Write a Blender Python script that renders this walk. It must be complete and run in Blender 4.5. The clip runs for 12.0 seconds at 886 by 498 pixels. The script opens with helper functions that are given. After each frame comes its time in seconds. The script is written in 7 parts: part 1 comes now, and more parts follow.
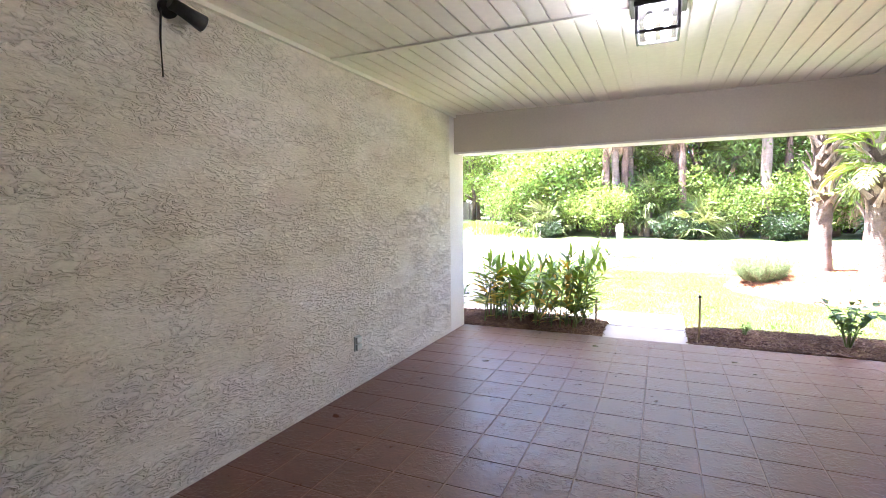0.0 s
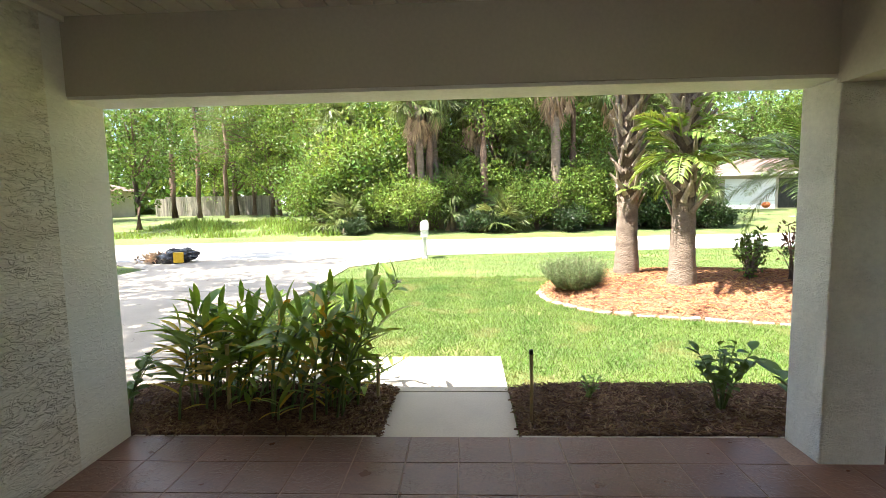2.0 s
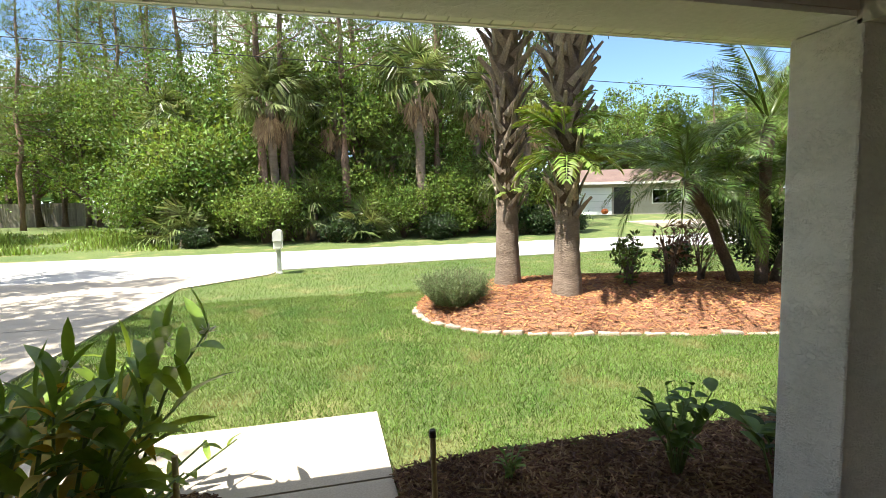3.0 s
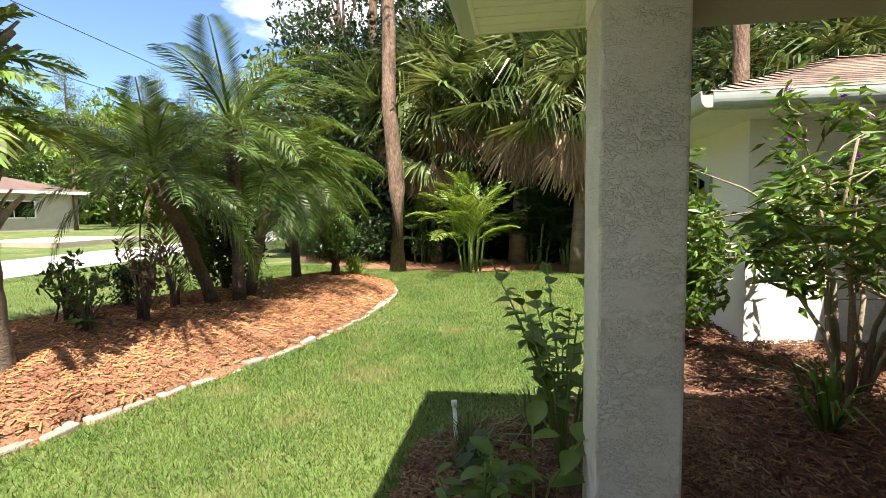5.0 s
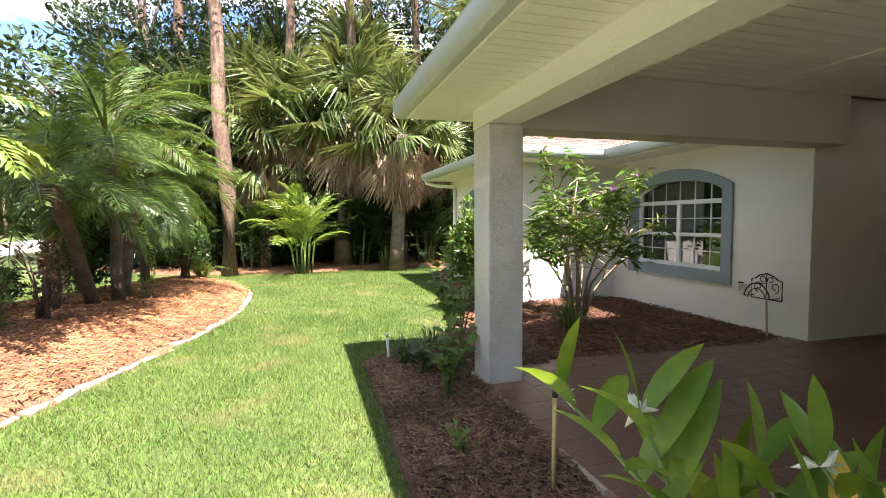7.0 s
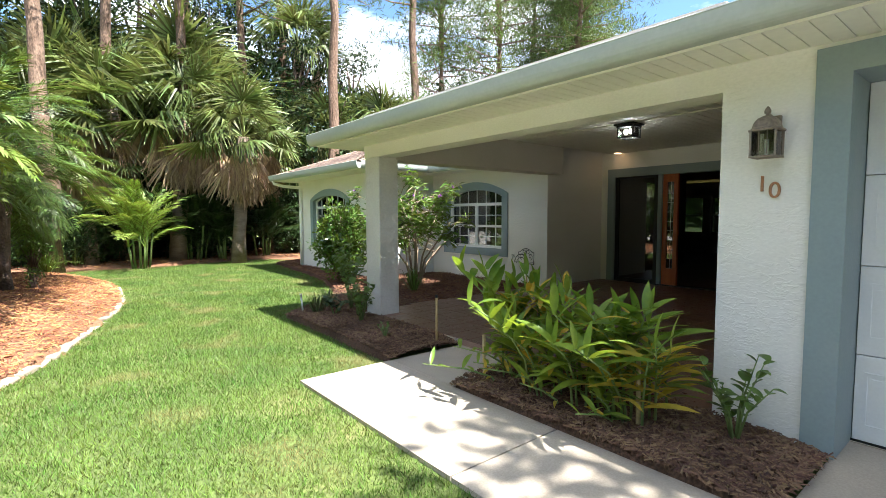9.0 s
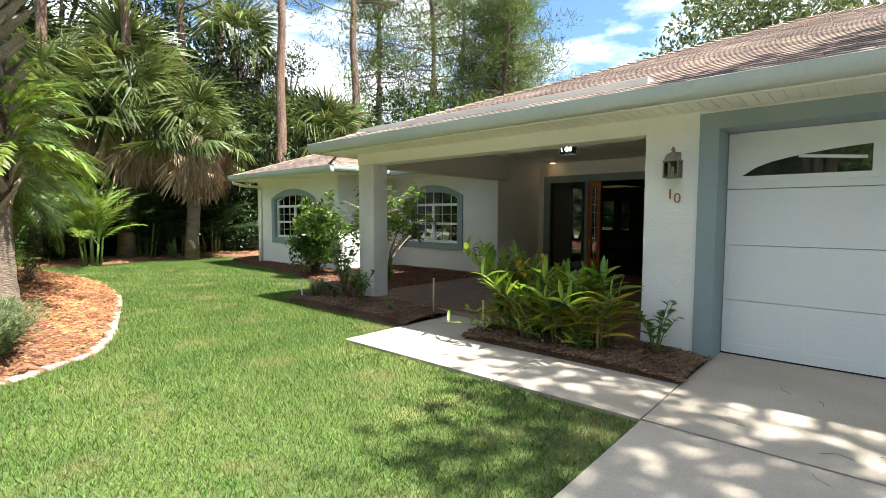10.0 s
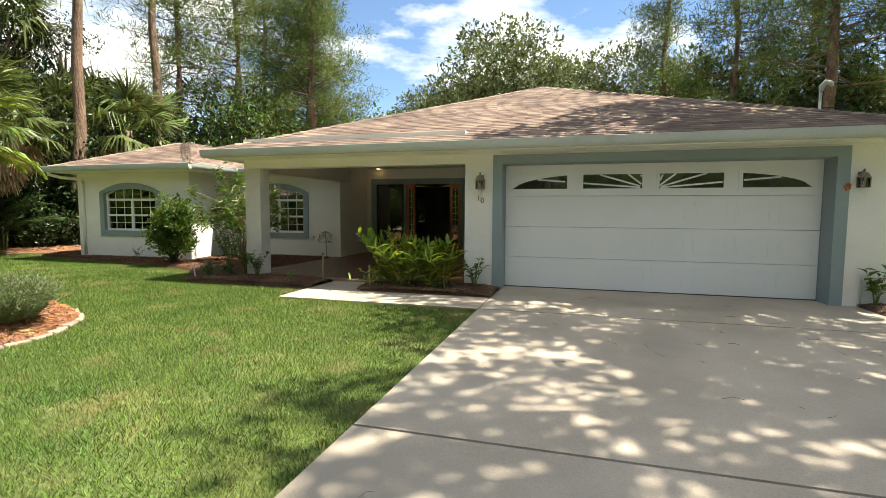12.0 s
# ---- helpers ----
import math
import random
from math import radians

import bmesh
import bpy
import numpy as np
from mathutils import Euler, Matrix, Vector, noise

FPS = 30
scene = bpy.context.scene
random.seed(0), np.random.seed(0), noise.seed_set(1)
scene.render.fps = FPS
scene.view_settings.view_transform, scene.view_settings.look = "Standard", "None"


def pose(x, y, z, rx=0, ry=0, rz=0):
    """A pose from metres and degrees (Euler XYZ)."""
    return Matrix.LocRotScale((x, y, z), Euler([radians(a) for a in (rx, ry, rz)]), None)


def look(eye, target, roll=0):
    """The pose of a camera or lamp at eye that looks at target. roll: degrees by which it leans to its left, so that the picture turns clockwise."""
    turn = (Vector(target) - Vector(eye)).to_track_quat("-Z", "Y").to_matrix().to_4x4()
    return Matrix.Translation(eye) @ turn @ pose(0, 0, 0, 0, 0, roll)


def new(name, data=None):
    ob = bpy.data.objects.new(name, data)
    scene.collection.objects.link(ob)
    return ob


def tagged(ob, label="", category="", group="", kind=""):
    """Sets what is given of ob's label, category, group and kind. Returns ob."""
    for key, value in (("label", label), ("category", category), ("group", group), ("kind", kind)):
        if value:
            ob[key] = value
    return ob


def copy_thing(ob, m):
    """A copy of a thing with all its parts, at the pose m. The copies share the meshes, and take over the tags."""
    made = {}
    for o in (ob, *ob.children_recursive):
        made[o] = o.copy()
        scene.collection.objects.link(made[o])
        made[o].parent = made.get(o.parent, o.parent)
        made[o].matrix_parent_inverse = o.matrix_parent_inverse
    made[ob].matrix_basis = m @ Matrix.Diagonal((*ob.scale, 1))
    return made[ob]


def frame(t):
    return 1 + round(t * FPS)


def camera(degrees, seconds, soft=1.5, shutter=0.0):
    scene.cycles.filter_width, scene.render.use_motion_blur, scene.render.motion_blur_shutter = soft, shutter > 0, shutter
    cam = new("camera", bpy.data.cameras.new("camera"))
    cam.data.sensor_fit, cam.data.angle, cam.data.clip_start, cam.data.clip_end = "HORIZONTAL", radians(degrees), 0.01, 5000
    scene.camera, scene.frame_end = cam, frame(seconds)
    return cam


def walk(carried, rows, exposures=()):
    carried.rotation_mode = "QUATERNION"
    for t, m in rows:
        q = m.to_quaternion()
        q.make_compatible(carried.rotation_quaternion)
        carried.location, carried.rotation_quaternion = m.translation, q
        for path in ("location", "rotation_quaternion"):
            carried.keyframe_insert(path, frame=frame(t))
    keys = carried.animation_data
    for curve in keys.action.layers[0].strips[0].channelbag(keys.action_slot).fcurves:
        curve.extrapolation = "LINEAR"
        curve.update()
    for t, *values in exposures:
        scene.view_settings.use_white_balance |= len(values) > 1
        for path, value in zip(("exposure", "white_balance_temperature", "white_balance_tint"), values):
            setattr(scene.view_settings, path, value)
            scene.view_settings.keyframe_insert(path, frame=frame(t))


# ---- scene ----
cam = camera(84.8, 12.0, 0.6)
PATH = [
    (0, (0.183, 1.049, 1.402), (-0.632, 2.869, 1.247), -0.7),
    (0.5, (0.145, 1.632, 1.423), (-0.427, 3.541, 1.256), -1.0),
    (1, (0.127, 2.303, 1.422), (-0.242, 4.261, 1.249), -1.2),
    (1.5, (0.129, 2.983, 1.463), (-0.092, 4.962, 1.271), -1.2),
    (2, (0.158, 3.666, 1.469), (0.067, 5.655, 1.273), -1.1),
    (2.5, (0.181, 4.3, 1.413), (0.312, 6.289, 1.245), -1.3),
    (4.3, (0.279, 6.243, 1.404), (1.861, 7.453, 1.224), -0.6),
    (4.5, (0.327, 6.412, 1.361), (2.062, 7.393, 1.197), -0.9),
    (5, (0.345, 6.841, 1.33), (2.315, 7.151, 1.182), -0.7),
    (5.5, (0.033, 7.238, 1.317), (2.007, 6.943, 1.198), -0.0),
    (6, (-0.365, 7.554, 1.316), (1.552, 6.998, 1.193), 0.1),
    (6.5, (-0.885, 7.777, 1.319), (1.033, 7.225, 1.197), -0.4),
    (6.7, (-1.116, 7.853, 1.307), (0.804, 7.306, 1.19), -0.4),
    (8.3, (-2.854, 8.932, 1.343), (-1.088, 8.004, 1.201), -0.5),
    (8.5, (-2.984, 9.188, 1.314), (-1.29, 8.133, 1.178), -0.5),
    (9, (-3.31, 9.909, 1.291), (-1.764, 8.648, 1.156), -0.2),
    (9.5, (-3.537, 10.708, 1.271), (-2.11, 9.314, 1.134), 0.0),
    (10, (-3.701, 11.518, 1.262), (-2.385, 10.019, 1.127), 0.1),
    (10.5, (-3.846, 12.333, 1.263), (-2.646, 10.739, 1.121), 0.1),
    (11, (-3.918, 13.177, 1.257), (-2.916, 11.452, 1.114), 0.3),
    (11.5, (-3.972, 13.922, 1.259), (-3.184, 12.09, 1.107), 0.2),
    (12, (-3.965, 14.712, 1.25), (-3.415, 12.796, 1.095), 0.3),
]
EXPOSURES = [(0.0, 4.38, 5600, 31), (0.5, 3.95, 5900, 18), (1.0, 3.7, 6150, 14), (1.5, 3.2, 6400, 10), (2.0, 2.55, 6500, 9), (2.5, 1.92, 6500, 8), (4.5, 1.43, 6850, 5), (5.0, 1.55, 6800, 8), (6.0, 2.15, 6550, 18), (6.5, 2.2, 6550, 18),
             (8.5, 2.1, 6200, 9), (9.5, 1.82, 6200, 7), (10.5, 1.55, 6500, 5), (12.0, 1.32, 7150, 5)]
walk(cam, [(t, look(eye, target, roll)) for t, eye, target, roll in PATH], EXPOSURES)

# ---- world, sun ----
SUN_EL, SUN_DIR = radians(64), Vector((-0.415, -0.145, 0.899)).normalized()
world = bpy.data.worlds.new("sky")
scene.world = world
world.use_nodes = True
wn, wl = world.node_tree.nodes, world.node_tree.links
sky = wn.new("ShaderNodeTexSky")
sky.sky_type, sky.sun_disc = "NISHITA", False
sky.sun_elevation = SUN_EL
sky.sun_rotation = math.atan2(SUN_DIR.x, SUN_DIR.y)
sky.air_density, sky.dust_density, sky.ozone_density = 0.85, 0.05, 5.0
wtc, wmap = wn.new("ShaderNodeTexCoord"), wn.new("ShaderNodeMapping")
wmap.inputs["Scale"].default_value = (1, 1, 2.6)
wno = wn.new("ShaderNodeTexNoise")
wno.inputs["Scale"].default_value, wno.inputs["Detail"].default_value, wno.inputs["Roughness"].default_value = 2.3, 7, 0.58
wrm = wn.new("ShaderNodeMapRange")
wrm.inputs["From Min"].default_value, wrm.inputs["From Max"].default_value = 0.47, 0.60
wmix = wn.new("ShaderNodeMixRGB")
wmix.inputs[2].default_value = (7.2, 7.3, 7.45, 1)
wl.new(wtc.outputs["Generated"], wmap.inputs["Vector"])
wl.new(wmap.outputs["Vector"], wno.inputs["Vector"])
wl.new(wno.outputs["Fac"], wrm.inputs["Value"])
wl.new(wrm.outputs["Result"], wmix.inputs[0])
wl.new(sky.outputs["Color"], wmix.inputs[1])
wl.new(wmix.outputs["Color"], wn["Background"].inputs["Color"])
wn["Background"].inputs["Strength"].default_value = 0.101
sun = new("sun", bpy.data.lights.new("sun", "SUN"))
sun.data.energy, sun.data.angle, sun.data.color = 5.0, radians(0.53), (1.0, 0.95, 0.87)
sun.matrix_world = look((0, 0, 30), Vector((0, 0, 30)) - SUN_DIR)


# ---- materials ----
def rgba(c):
    return (c[0], c[1], c[2], 1)


def material(name, c1, c2, rough=0.8, scale=3.0, fine=60.0, fine_amt=0.25, bump=0.3, bump_scale=None, bump_dist=0.01,
             metal=0.0, stain=None, stain_scale=0.8, stain_lo=0.55, stain_hi=0.75, stretch=(1, 1, 1), per_object=0.0, per_island=0.0, translucent=0.0, spec=0.5, rough_var=0.0, trowel=0.0):
    """A two-scale noise material in object metres, with grain, stains and bump."""
    m = bpy.data.materials.new(name)
    m.use_nodes = True
    n, l = m.node_tree.nodes, m.node_tree.links
    p = n["Principled BSDF"]
    p.inputs["Roughness"].default_value, p.inputs["Metallic"].default_value = rough, metal
    p.inputs["Specular IOR Level"].default_value = spec
    tc, mp = n.new("ShaderNodeNewGeometry"), n.new("ShaderNodeMapping")
    mp.inputs["Scale"].default_value = stretch
    l.new(tc.outputs["Position"], mp.inputs["Vector"])

    def noise_node(sc, detail=4.0):
        t = n.new("ShaderNodeTexNoise")
        t.inputs["Scale"].default_value, t.inputs["Detail"].default_value = sc, detail
        l.new(mp.outputs["Vector"], t.inputs["Vector"])
        return t

    big, small = noise_node(scale), noise_node(fine, 3)
    spread = n.new("ShaderNodeMapRange")
    spread.inputs["From Min"].default_value, spread.inputs["From Max"].default_value = 0.3, 0.7
    l.new(big.outputs["Fac"], spread.inputs["Value"])
    mix = n.new("ShaderNodeMixRGB")
    mix.inputs[1].default_value, mix.inputs[2].default_value = rgba(c1), rgba(c2)
    l.new(spread.outputs["Result"], mix.inputs[0])
    hsv = n.new("ShaderNodeHueSaturation")
    vr = n.new("ShaderNodeMapRange")
    vr.inputs["From Min"].default_value, vr.inputs["From Max"].default_value = 0.3, 0.7
    vr.inputs["To Min"].default_value, vr.inputs["To Max"].default_value = 1 - fine_amt, 1 + fine_amt
    l.new(small.outputs["Fac"], vr.inputs["Value"])
    l.new(vr.outputs["Result"], hsv.inputs["Value"])
    l.new(mix.outputs["Color"], hsv.inputs["Color"])
    col = hsv.outputs["Color"]
    for amount, node, socket in ((per_object, "ShaderNodeObjectInfo", "Random"), (per_island, "ShaderNodeNewGeometry", "Random Per Island")):
        if amount:
            src, h2, mr, mh = n.new(node), n.new("ShaderNodeHueSaturation"), n.new("ShaderNodeMapRange"), n.new("ShaderNodeMapRange")
            mr.inputs["To Min"].default_value, mr.inputs["To Max"].default_value = 1 - amount, 1 + amount
            mh.inputs["To Min"].default_value, mh.inputs["To Max"].default_value = 0.5 - amount * 0.05, 0.5 + amount * 0.05
            l.new(src.outputs[socket], mr.inputs["Value"])
            l.new(src.outputs[socket], mh.inputs["Value"])
            l.new(mr.outputs["Result"], h2.inputs["Value"])
            l.new(mh.outputs["Result"], h2.inputs["Hue"])
            l.new(col, h2.inputs["Color"])
            col = h2.outputs["Color"]
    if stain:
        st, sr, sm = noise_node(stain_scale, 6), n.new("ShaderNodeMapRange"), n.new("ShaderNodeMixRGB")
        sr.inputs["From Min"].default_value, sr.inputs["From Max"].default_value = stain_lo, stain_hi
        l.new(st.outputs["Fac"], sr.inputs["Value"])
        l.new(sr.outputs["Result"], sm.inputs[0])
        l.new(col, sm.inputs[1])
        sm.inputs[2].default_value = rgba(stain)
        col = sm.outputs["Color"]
    l.new(col, p.inputs["Base Color"])
    if rough_var:
        rv = n.new("ShaderNodeMapRange")
        rv.inputs["From Min"].default_value, rv.inputs["From Max"].default_value = 0.3, 0.7
        rv.inputs["To Min"].default_value, rv.inputs["To Max"].default_value = max(0.02, rough - rough_var), min(1, rough + rough_var)
        l.new(big.outputs["Fac"], rv.inputs["Value"])
        l.new(rv.outputs["Result"], p.inputs["Roughness"])
    if bump:
        b, bs = n.new("ShaderNodeBump"), noise_node(bump_scale or fine, 5)
        b.inputs["Strength"].default_value, b.inputs["Distance"].default_value = bump, bump_dist
        height = bs.outputs["Fac"]
        if trowel:
            tn, tr_, ad = noise_node(trowel, 3), n.new("ShaderNodeMapRange"), n.new("ShaderNodeMath")
            mk, mr_, mu = noise_node(trowel * 0.16, 4), n.new("ShaderNodeMapRange"), n.new("ShaderNodeMath")
            tn.inputs["Distortion"].default_value = 1.2
            tr_.inputs["From Min"].default_value, tr_.inputs["From Max"].default_value, tr_.inputs["To Max"].default_value = 0.47, 0.58, 1.0
            mr_.inputs["From Min"].default_value, mr_.inputs["From Max"].default_value = 0.40, 0.60
            mr_.inputs["To Min"].default_value = 0.12
            mu.operation, ad.operation = "MULTIPLY", "MULTIPLY_ADD"
            ad.inputs[1].default_value = 0.25
            l.new(tn.outputs["Fac"], tr_.inputs["Value"])
            l.new(mk.outputs["Fac"], mr_.inputs["Value"])
            l.new(tr_.outputs["Result"], mu.inputs[0])
            l.new(mr_.outputs["Result"], mu.inputs[1])
            l.new(height, ad.inputs[0])
            l.new(mu.outputs["Value"], ad.inputs[2])
            height = ad.outputs["Value"]
        l.new(height, b.inputs["Height"])
        l.new(b.outputs["Normal"], p.inputs["Normal"])
    if translucent:
        tr, ms = n.new("ShaderNodeBsdfTranslucent"), n.new("ShaderNodeMixShader")
        ms.inputs[0].default_value = translucent
        warm = n.new("ShaderNodeHueSaturation")
        warm.inputs["Hue"].default_value, warm.inputs["Value"].default_value, warm.inputs["Saturation"].default_value = 0.475, 1.3, 1.1
        l.new(col, warm.inputs["Color"])
        l.new(warm.outputs["Color"], tr.inputs["Color"])
        l.new(p.outputs["BSDF"], ms.inputs[1])
        l.new(tr.outputs["BSDF"], ms.inputs[2])
        l.new(ms.outputs["Shader"], n["Material Output"].inputs["Surface"])
    return m


def leaf_material(name, c1, c2, rough=0.5, var=0.5, translucent=0.22, scale=1.2):
    return material(name, c1, c2, rough, scale, 25, 0.12, 0.0, per_island=var, translucent=translucent, spec=0.35)


def glass_material(name, tint=(0.9, 0.95, 0.95), rough=0.0, mirror=0.12):
    """Window glass: mostly clear, with a real mirror reflection by Fresnel."""
    m = bpy.data.materials.new(name)
    m.use_nodes = True
    n, l = m.node_tree.nodes, m.node_tree.links
    n.remove(n["Principled BSDF"])
    fr, gl, tr, ms = n.new("ShaderNodeFresnel"), n.new("ShaderNodeBsdfGlossy"), n.new("ShaderNodeBsdfTransparent"), n.new("ShaderNodeMixShader")
    add = n.new("ShaderNodeMath")
    add.operation, add.use_clamp = "ADD", True
    add.inputs[1].default_value = mirror
    fr.inputs["IOR"].default_value = 1.5
    gl.inputs["Roughness"].default_value = rough
    tr.inputs["Color"].default_value = rgba(tint)
    l.new(fr.outputs["Fac"], add.inputs[0])
    l.new(add.outputs["Value"], ms.inputs[0])
    l.new(tr.outputs["BSDF"], ms.inputs[1])
    l.new(gl.outputs["BSDF"], ms.inputs[2])
    l.new(ms.outputs["Shader"], n["Material Output"].inputs["Surface"])
    return m


def glow_material(name, color, strength):
    m = bpy.data.materials.new(name)
    m.use_nodes = True
    p = m.node_tree.nodes["Principled BSDF"]
    p.inputs["Base Color"].default_value = rgba(color)
    p.inputs["Emission Color"].default_value = rgba(color)
    p.inputs["Emission Strength"].default_value = strength
    return m


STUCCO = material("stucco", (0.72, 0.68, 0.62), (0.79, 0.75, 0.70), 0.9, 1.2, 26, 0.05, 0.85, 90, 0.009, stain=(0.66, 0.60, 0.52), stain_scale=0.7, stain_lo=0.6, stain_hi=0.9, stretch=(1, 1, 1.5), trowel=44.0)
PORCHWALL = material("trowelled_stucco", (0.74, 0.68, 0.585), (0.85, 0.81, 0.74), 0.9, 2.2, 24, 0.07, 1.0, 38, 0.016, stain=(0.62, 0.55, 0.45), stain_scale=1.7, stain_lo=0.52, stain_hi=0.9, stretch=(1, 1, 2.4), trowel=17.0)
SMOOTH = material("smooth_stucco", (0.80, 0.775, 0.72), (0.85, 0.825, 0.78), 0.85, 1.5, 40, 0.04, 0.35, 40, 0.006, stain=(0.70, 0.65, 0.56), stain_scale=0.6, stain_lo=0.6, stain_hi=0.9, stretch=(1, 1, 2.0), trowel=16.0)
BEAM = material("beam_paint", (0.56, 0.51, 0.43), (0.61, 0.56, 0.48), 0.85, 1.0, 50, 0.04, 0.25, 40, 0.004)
VINYL = material("vinyl_soffit", (0.85, 0.825, 0.73), (0.89, 0.865, 0.78), 0.45, 0.8, 20, 0.03, 0.05, 30, 0.002)
TEAL = material("grey_green_paint", (0.24, 0.30, 0.31), (0.27, 0.33, 0.34), 0.6, 1.0, 50, 0.04, 0.15, 40, 0.003, stain=(0.33, 0.36, 0.35), stain_scale=2.0, stain_lo=0.6, stain_hi=0.9)
GUTTER = material("gutter_metal", (0.42, 0.46, 0.43), (0.48, 0.51, 0.47), 0.4, 1.0, 30, 0.04, 0.05, stain=(0.30, 0.32, 0.28), stain_scale=1.6, stain_lo=0.6, stain_hi=0.8)
WHITE = material("white_door_paint", (0.78, 0.79, 0.79), (0.82, 0.83, 0.83), 0.45, 1.0, 60, 0.02, 0.1, 80, 0.001)
FRAME = material("white_vinyl_frame", (0.78, 0.78, 0.75), (0.82, 0.82, 0.80), 0.4, 2.0, 60, 0.03, 0.0)
TILE = material("brown_tile", (0.13, 0.061, 0.040), (0.172, 0.084, 0.059), 0.34, 9.0, 60, 0.16, 0.45, 50, 0.004, per_object=0.06, rough_var=0.07, trowel=24.0, spec=0.42)
GROUT = material("brown_grout", (0.25, 0.155, 0.115), (0.32, 0.205, 0.155), 0.75, 3, 80, 0.15, 0.3)
CONCRETE = material("pale_concrete", (0.39, 0.325, 0.255), (0.49, 0.415, 0.335), 0.85, 1.0, 90, 0.10, 0.25, 120, 0.003, stain=(0.33, 0.285, 0.235), stain_scale=0.9, stain_lo=0.5, stain_hi=0.8)
JOINT = material("dark_joint", (0.06, 0.05, 0.04), (0.09, 0.08, 0.06), 0.9, 4, 60, 0.2, 0.2)
ROAD = material("sunbleached_asphalt", (0.36, 0.34, 0.32), (0.44, 0.42, 0.40), 0.9, 0.5, 120, 0.15, 0.3, 150, 0.004, stain=(0.28, 0.27, 0.25), stain_scale=0.6)
LAWN = material("lawn_soil", (0.06, 0.095, 0.02), (0.11, 0.14, 0.034), 0.95, 0.45, 35, 0.5, 0.6, 60, 0.02, stain=(0.25, 0.215, 0.09), stain_scale=1.1, stain_lo=0.55, stain_hi=0.8)
GRASS = material("grass_blade", (0.072, 0.138, 0.021), (0.150, 0.205, 0.042), 0.5, 1.6, 25, 0.25, 0.0, per_island=0.65, translucent=0.2, spec=0.3, stain=(0.27, 0.23, 0.095), stain_scale=1.5, stain_lo=0.56, stain_hi=0.72)
MULCH = material("red_mulch", (0.17, 0.08, 0.042), (0.27, 0.135, 0.075), 0.95, 2.0, 60, 0.5, 0.9, 45, 0.03)
CHIP = material("mulch_chip", (0.25, 0.10, 0.042), (0.44, 0.205, 0.092), 0.9, 2.0, 70, 0.2, 0.3, per_island=0.5)
# Courtyard chips and base: darker versions of the red mulch.
DARKCHIP = material("dark_mulch_chip", (0.11, 0.048, 0.027), (0.20, 0.09, 0.05), 0.9, 2.0, 70, 0.2, 0.3, per_island=0.5)
DARKMULCH = material("dark_mulch", (0.07, 0.03, 0.018), (0.12, 0.05, 0.03), 0.95, 2.0, 60, 0.5, 0.9, 45, 0.03)
STRAW = material("brown_mulch", (0.08, 0.042, 0.025), (0.14, 0.078, 0.048), 0.95, 2.0, 60, 0.5, 0.9, 45, 0.03)
STRAWCHIP = material("brown_mulch_chip", (0.11, 0.058, 0.034), (0.23, 0.13, 0.08), 0.9, 2.0, 70, 0.2, 0.3, per_island=0.5)
STONE = material("edging_stone", (0.26, 0.21, 0.155), (0.42, 0.355, 0.28), 0.9, 6, 70, 0.2, 0.6, 60, 0.008, per_object=0.25)
SHINGLE = material("brown_shingle", (0.145, 0.095, 0.077), (0.215, 0.147, 0.12), 0.95, 1.2, 160, 0.3, 0.4, 220, 0.004, per_object=0.4, per_island=0.4, stain=(0.115, 0.08, 0.065), stain_scale=0.5, stain_lo=0.5, stain_hi=0.8)
ROOFPLAIN = material("roof_felt", (0.20, 0.12, 0.09), (0.27, 0.17, 0.13), 0.95, 1.5, 160, 0.3, 0.4)
GLASS = glass_material("window_glass", (0.30, 0.33, 0.33))
DARKGLASS = glass_material("door_glass", (0.24, 0.25, 0.25), 0.0, 0.14)
CLEAR = glass_material("lantern_glass", (0.92, 0.92, 0.88), 0.05, 0.05)
BLACK = material("black_metal", (0.015, 0.015, 0.016), (0.03, 0.03, 0.03), 0.45, 5, 60, 0.2, 0.1, metal=0.4)
RUST = material("bronze_lamp_metal", (0.20, 0.16, 0.125), (0.32, 0.26, 0.21), 0.65, 9, 70, 0.25, 0.3, metal=0.3)
COPPER = material("copper_numeral", (0.36, 0.17, 0.09), (0.45, 0.22, 0.12), 0.5, 20, 80, 0.2, 0.1, metal=0.5)
ORANGE = material("orange_wood", (0.42, 0.10, 0.025), (0.52, 0.145, 0.04), 0.35, 2, 50, 0.2, 0.15, stretch=(6, 6, 0.6))
# Low base colour stands in for the weak light indoors.
INSIDE = material("dimmed_inside_wall", (0.16, 0.145, 0.12), (0.2, 0.18, 0.15), 0.9, 1.0, 30, 0.05, 0.1)
DARKWOOD = material("dark_furniture", (0.05, 0.025, 0.015), (0.08, 0.04, 0.02), 0.5, 3, 40, 0.2, 0.1)
BULB = glow_material("lamp_bulb", (1.0, 0.98, 0.95), 20.0)
CAN = glow_material("recessed_lamp", (1.0, 0.62, 0.3), 2.2)
BARK_PINE = material("pine_bark", (0.16, 0.095, 0.065), (0.27, 0.18, 0.13), 0.95, 5, 40, 0.4, 1.0, 16, 0.05, stretch=(1, 1, 0.35))
BARK_PALM = material("palm_bark", (0.15, 0.11, 0.08), (0.25, 0.19, 0.145), 0.95, 3, 50, 0.3, 0.9, 30, 0.02, stretch=(1, 1, 3.0))
BOOT = material("palm_boot", (0.20, 0.15, 0.11), (0.37, 0.29, 0.22), 0.9, 5, 60, 0.3, 0.5, 30, 0.01, per_object=0.25)
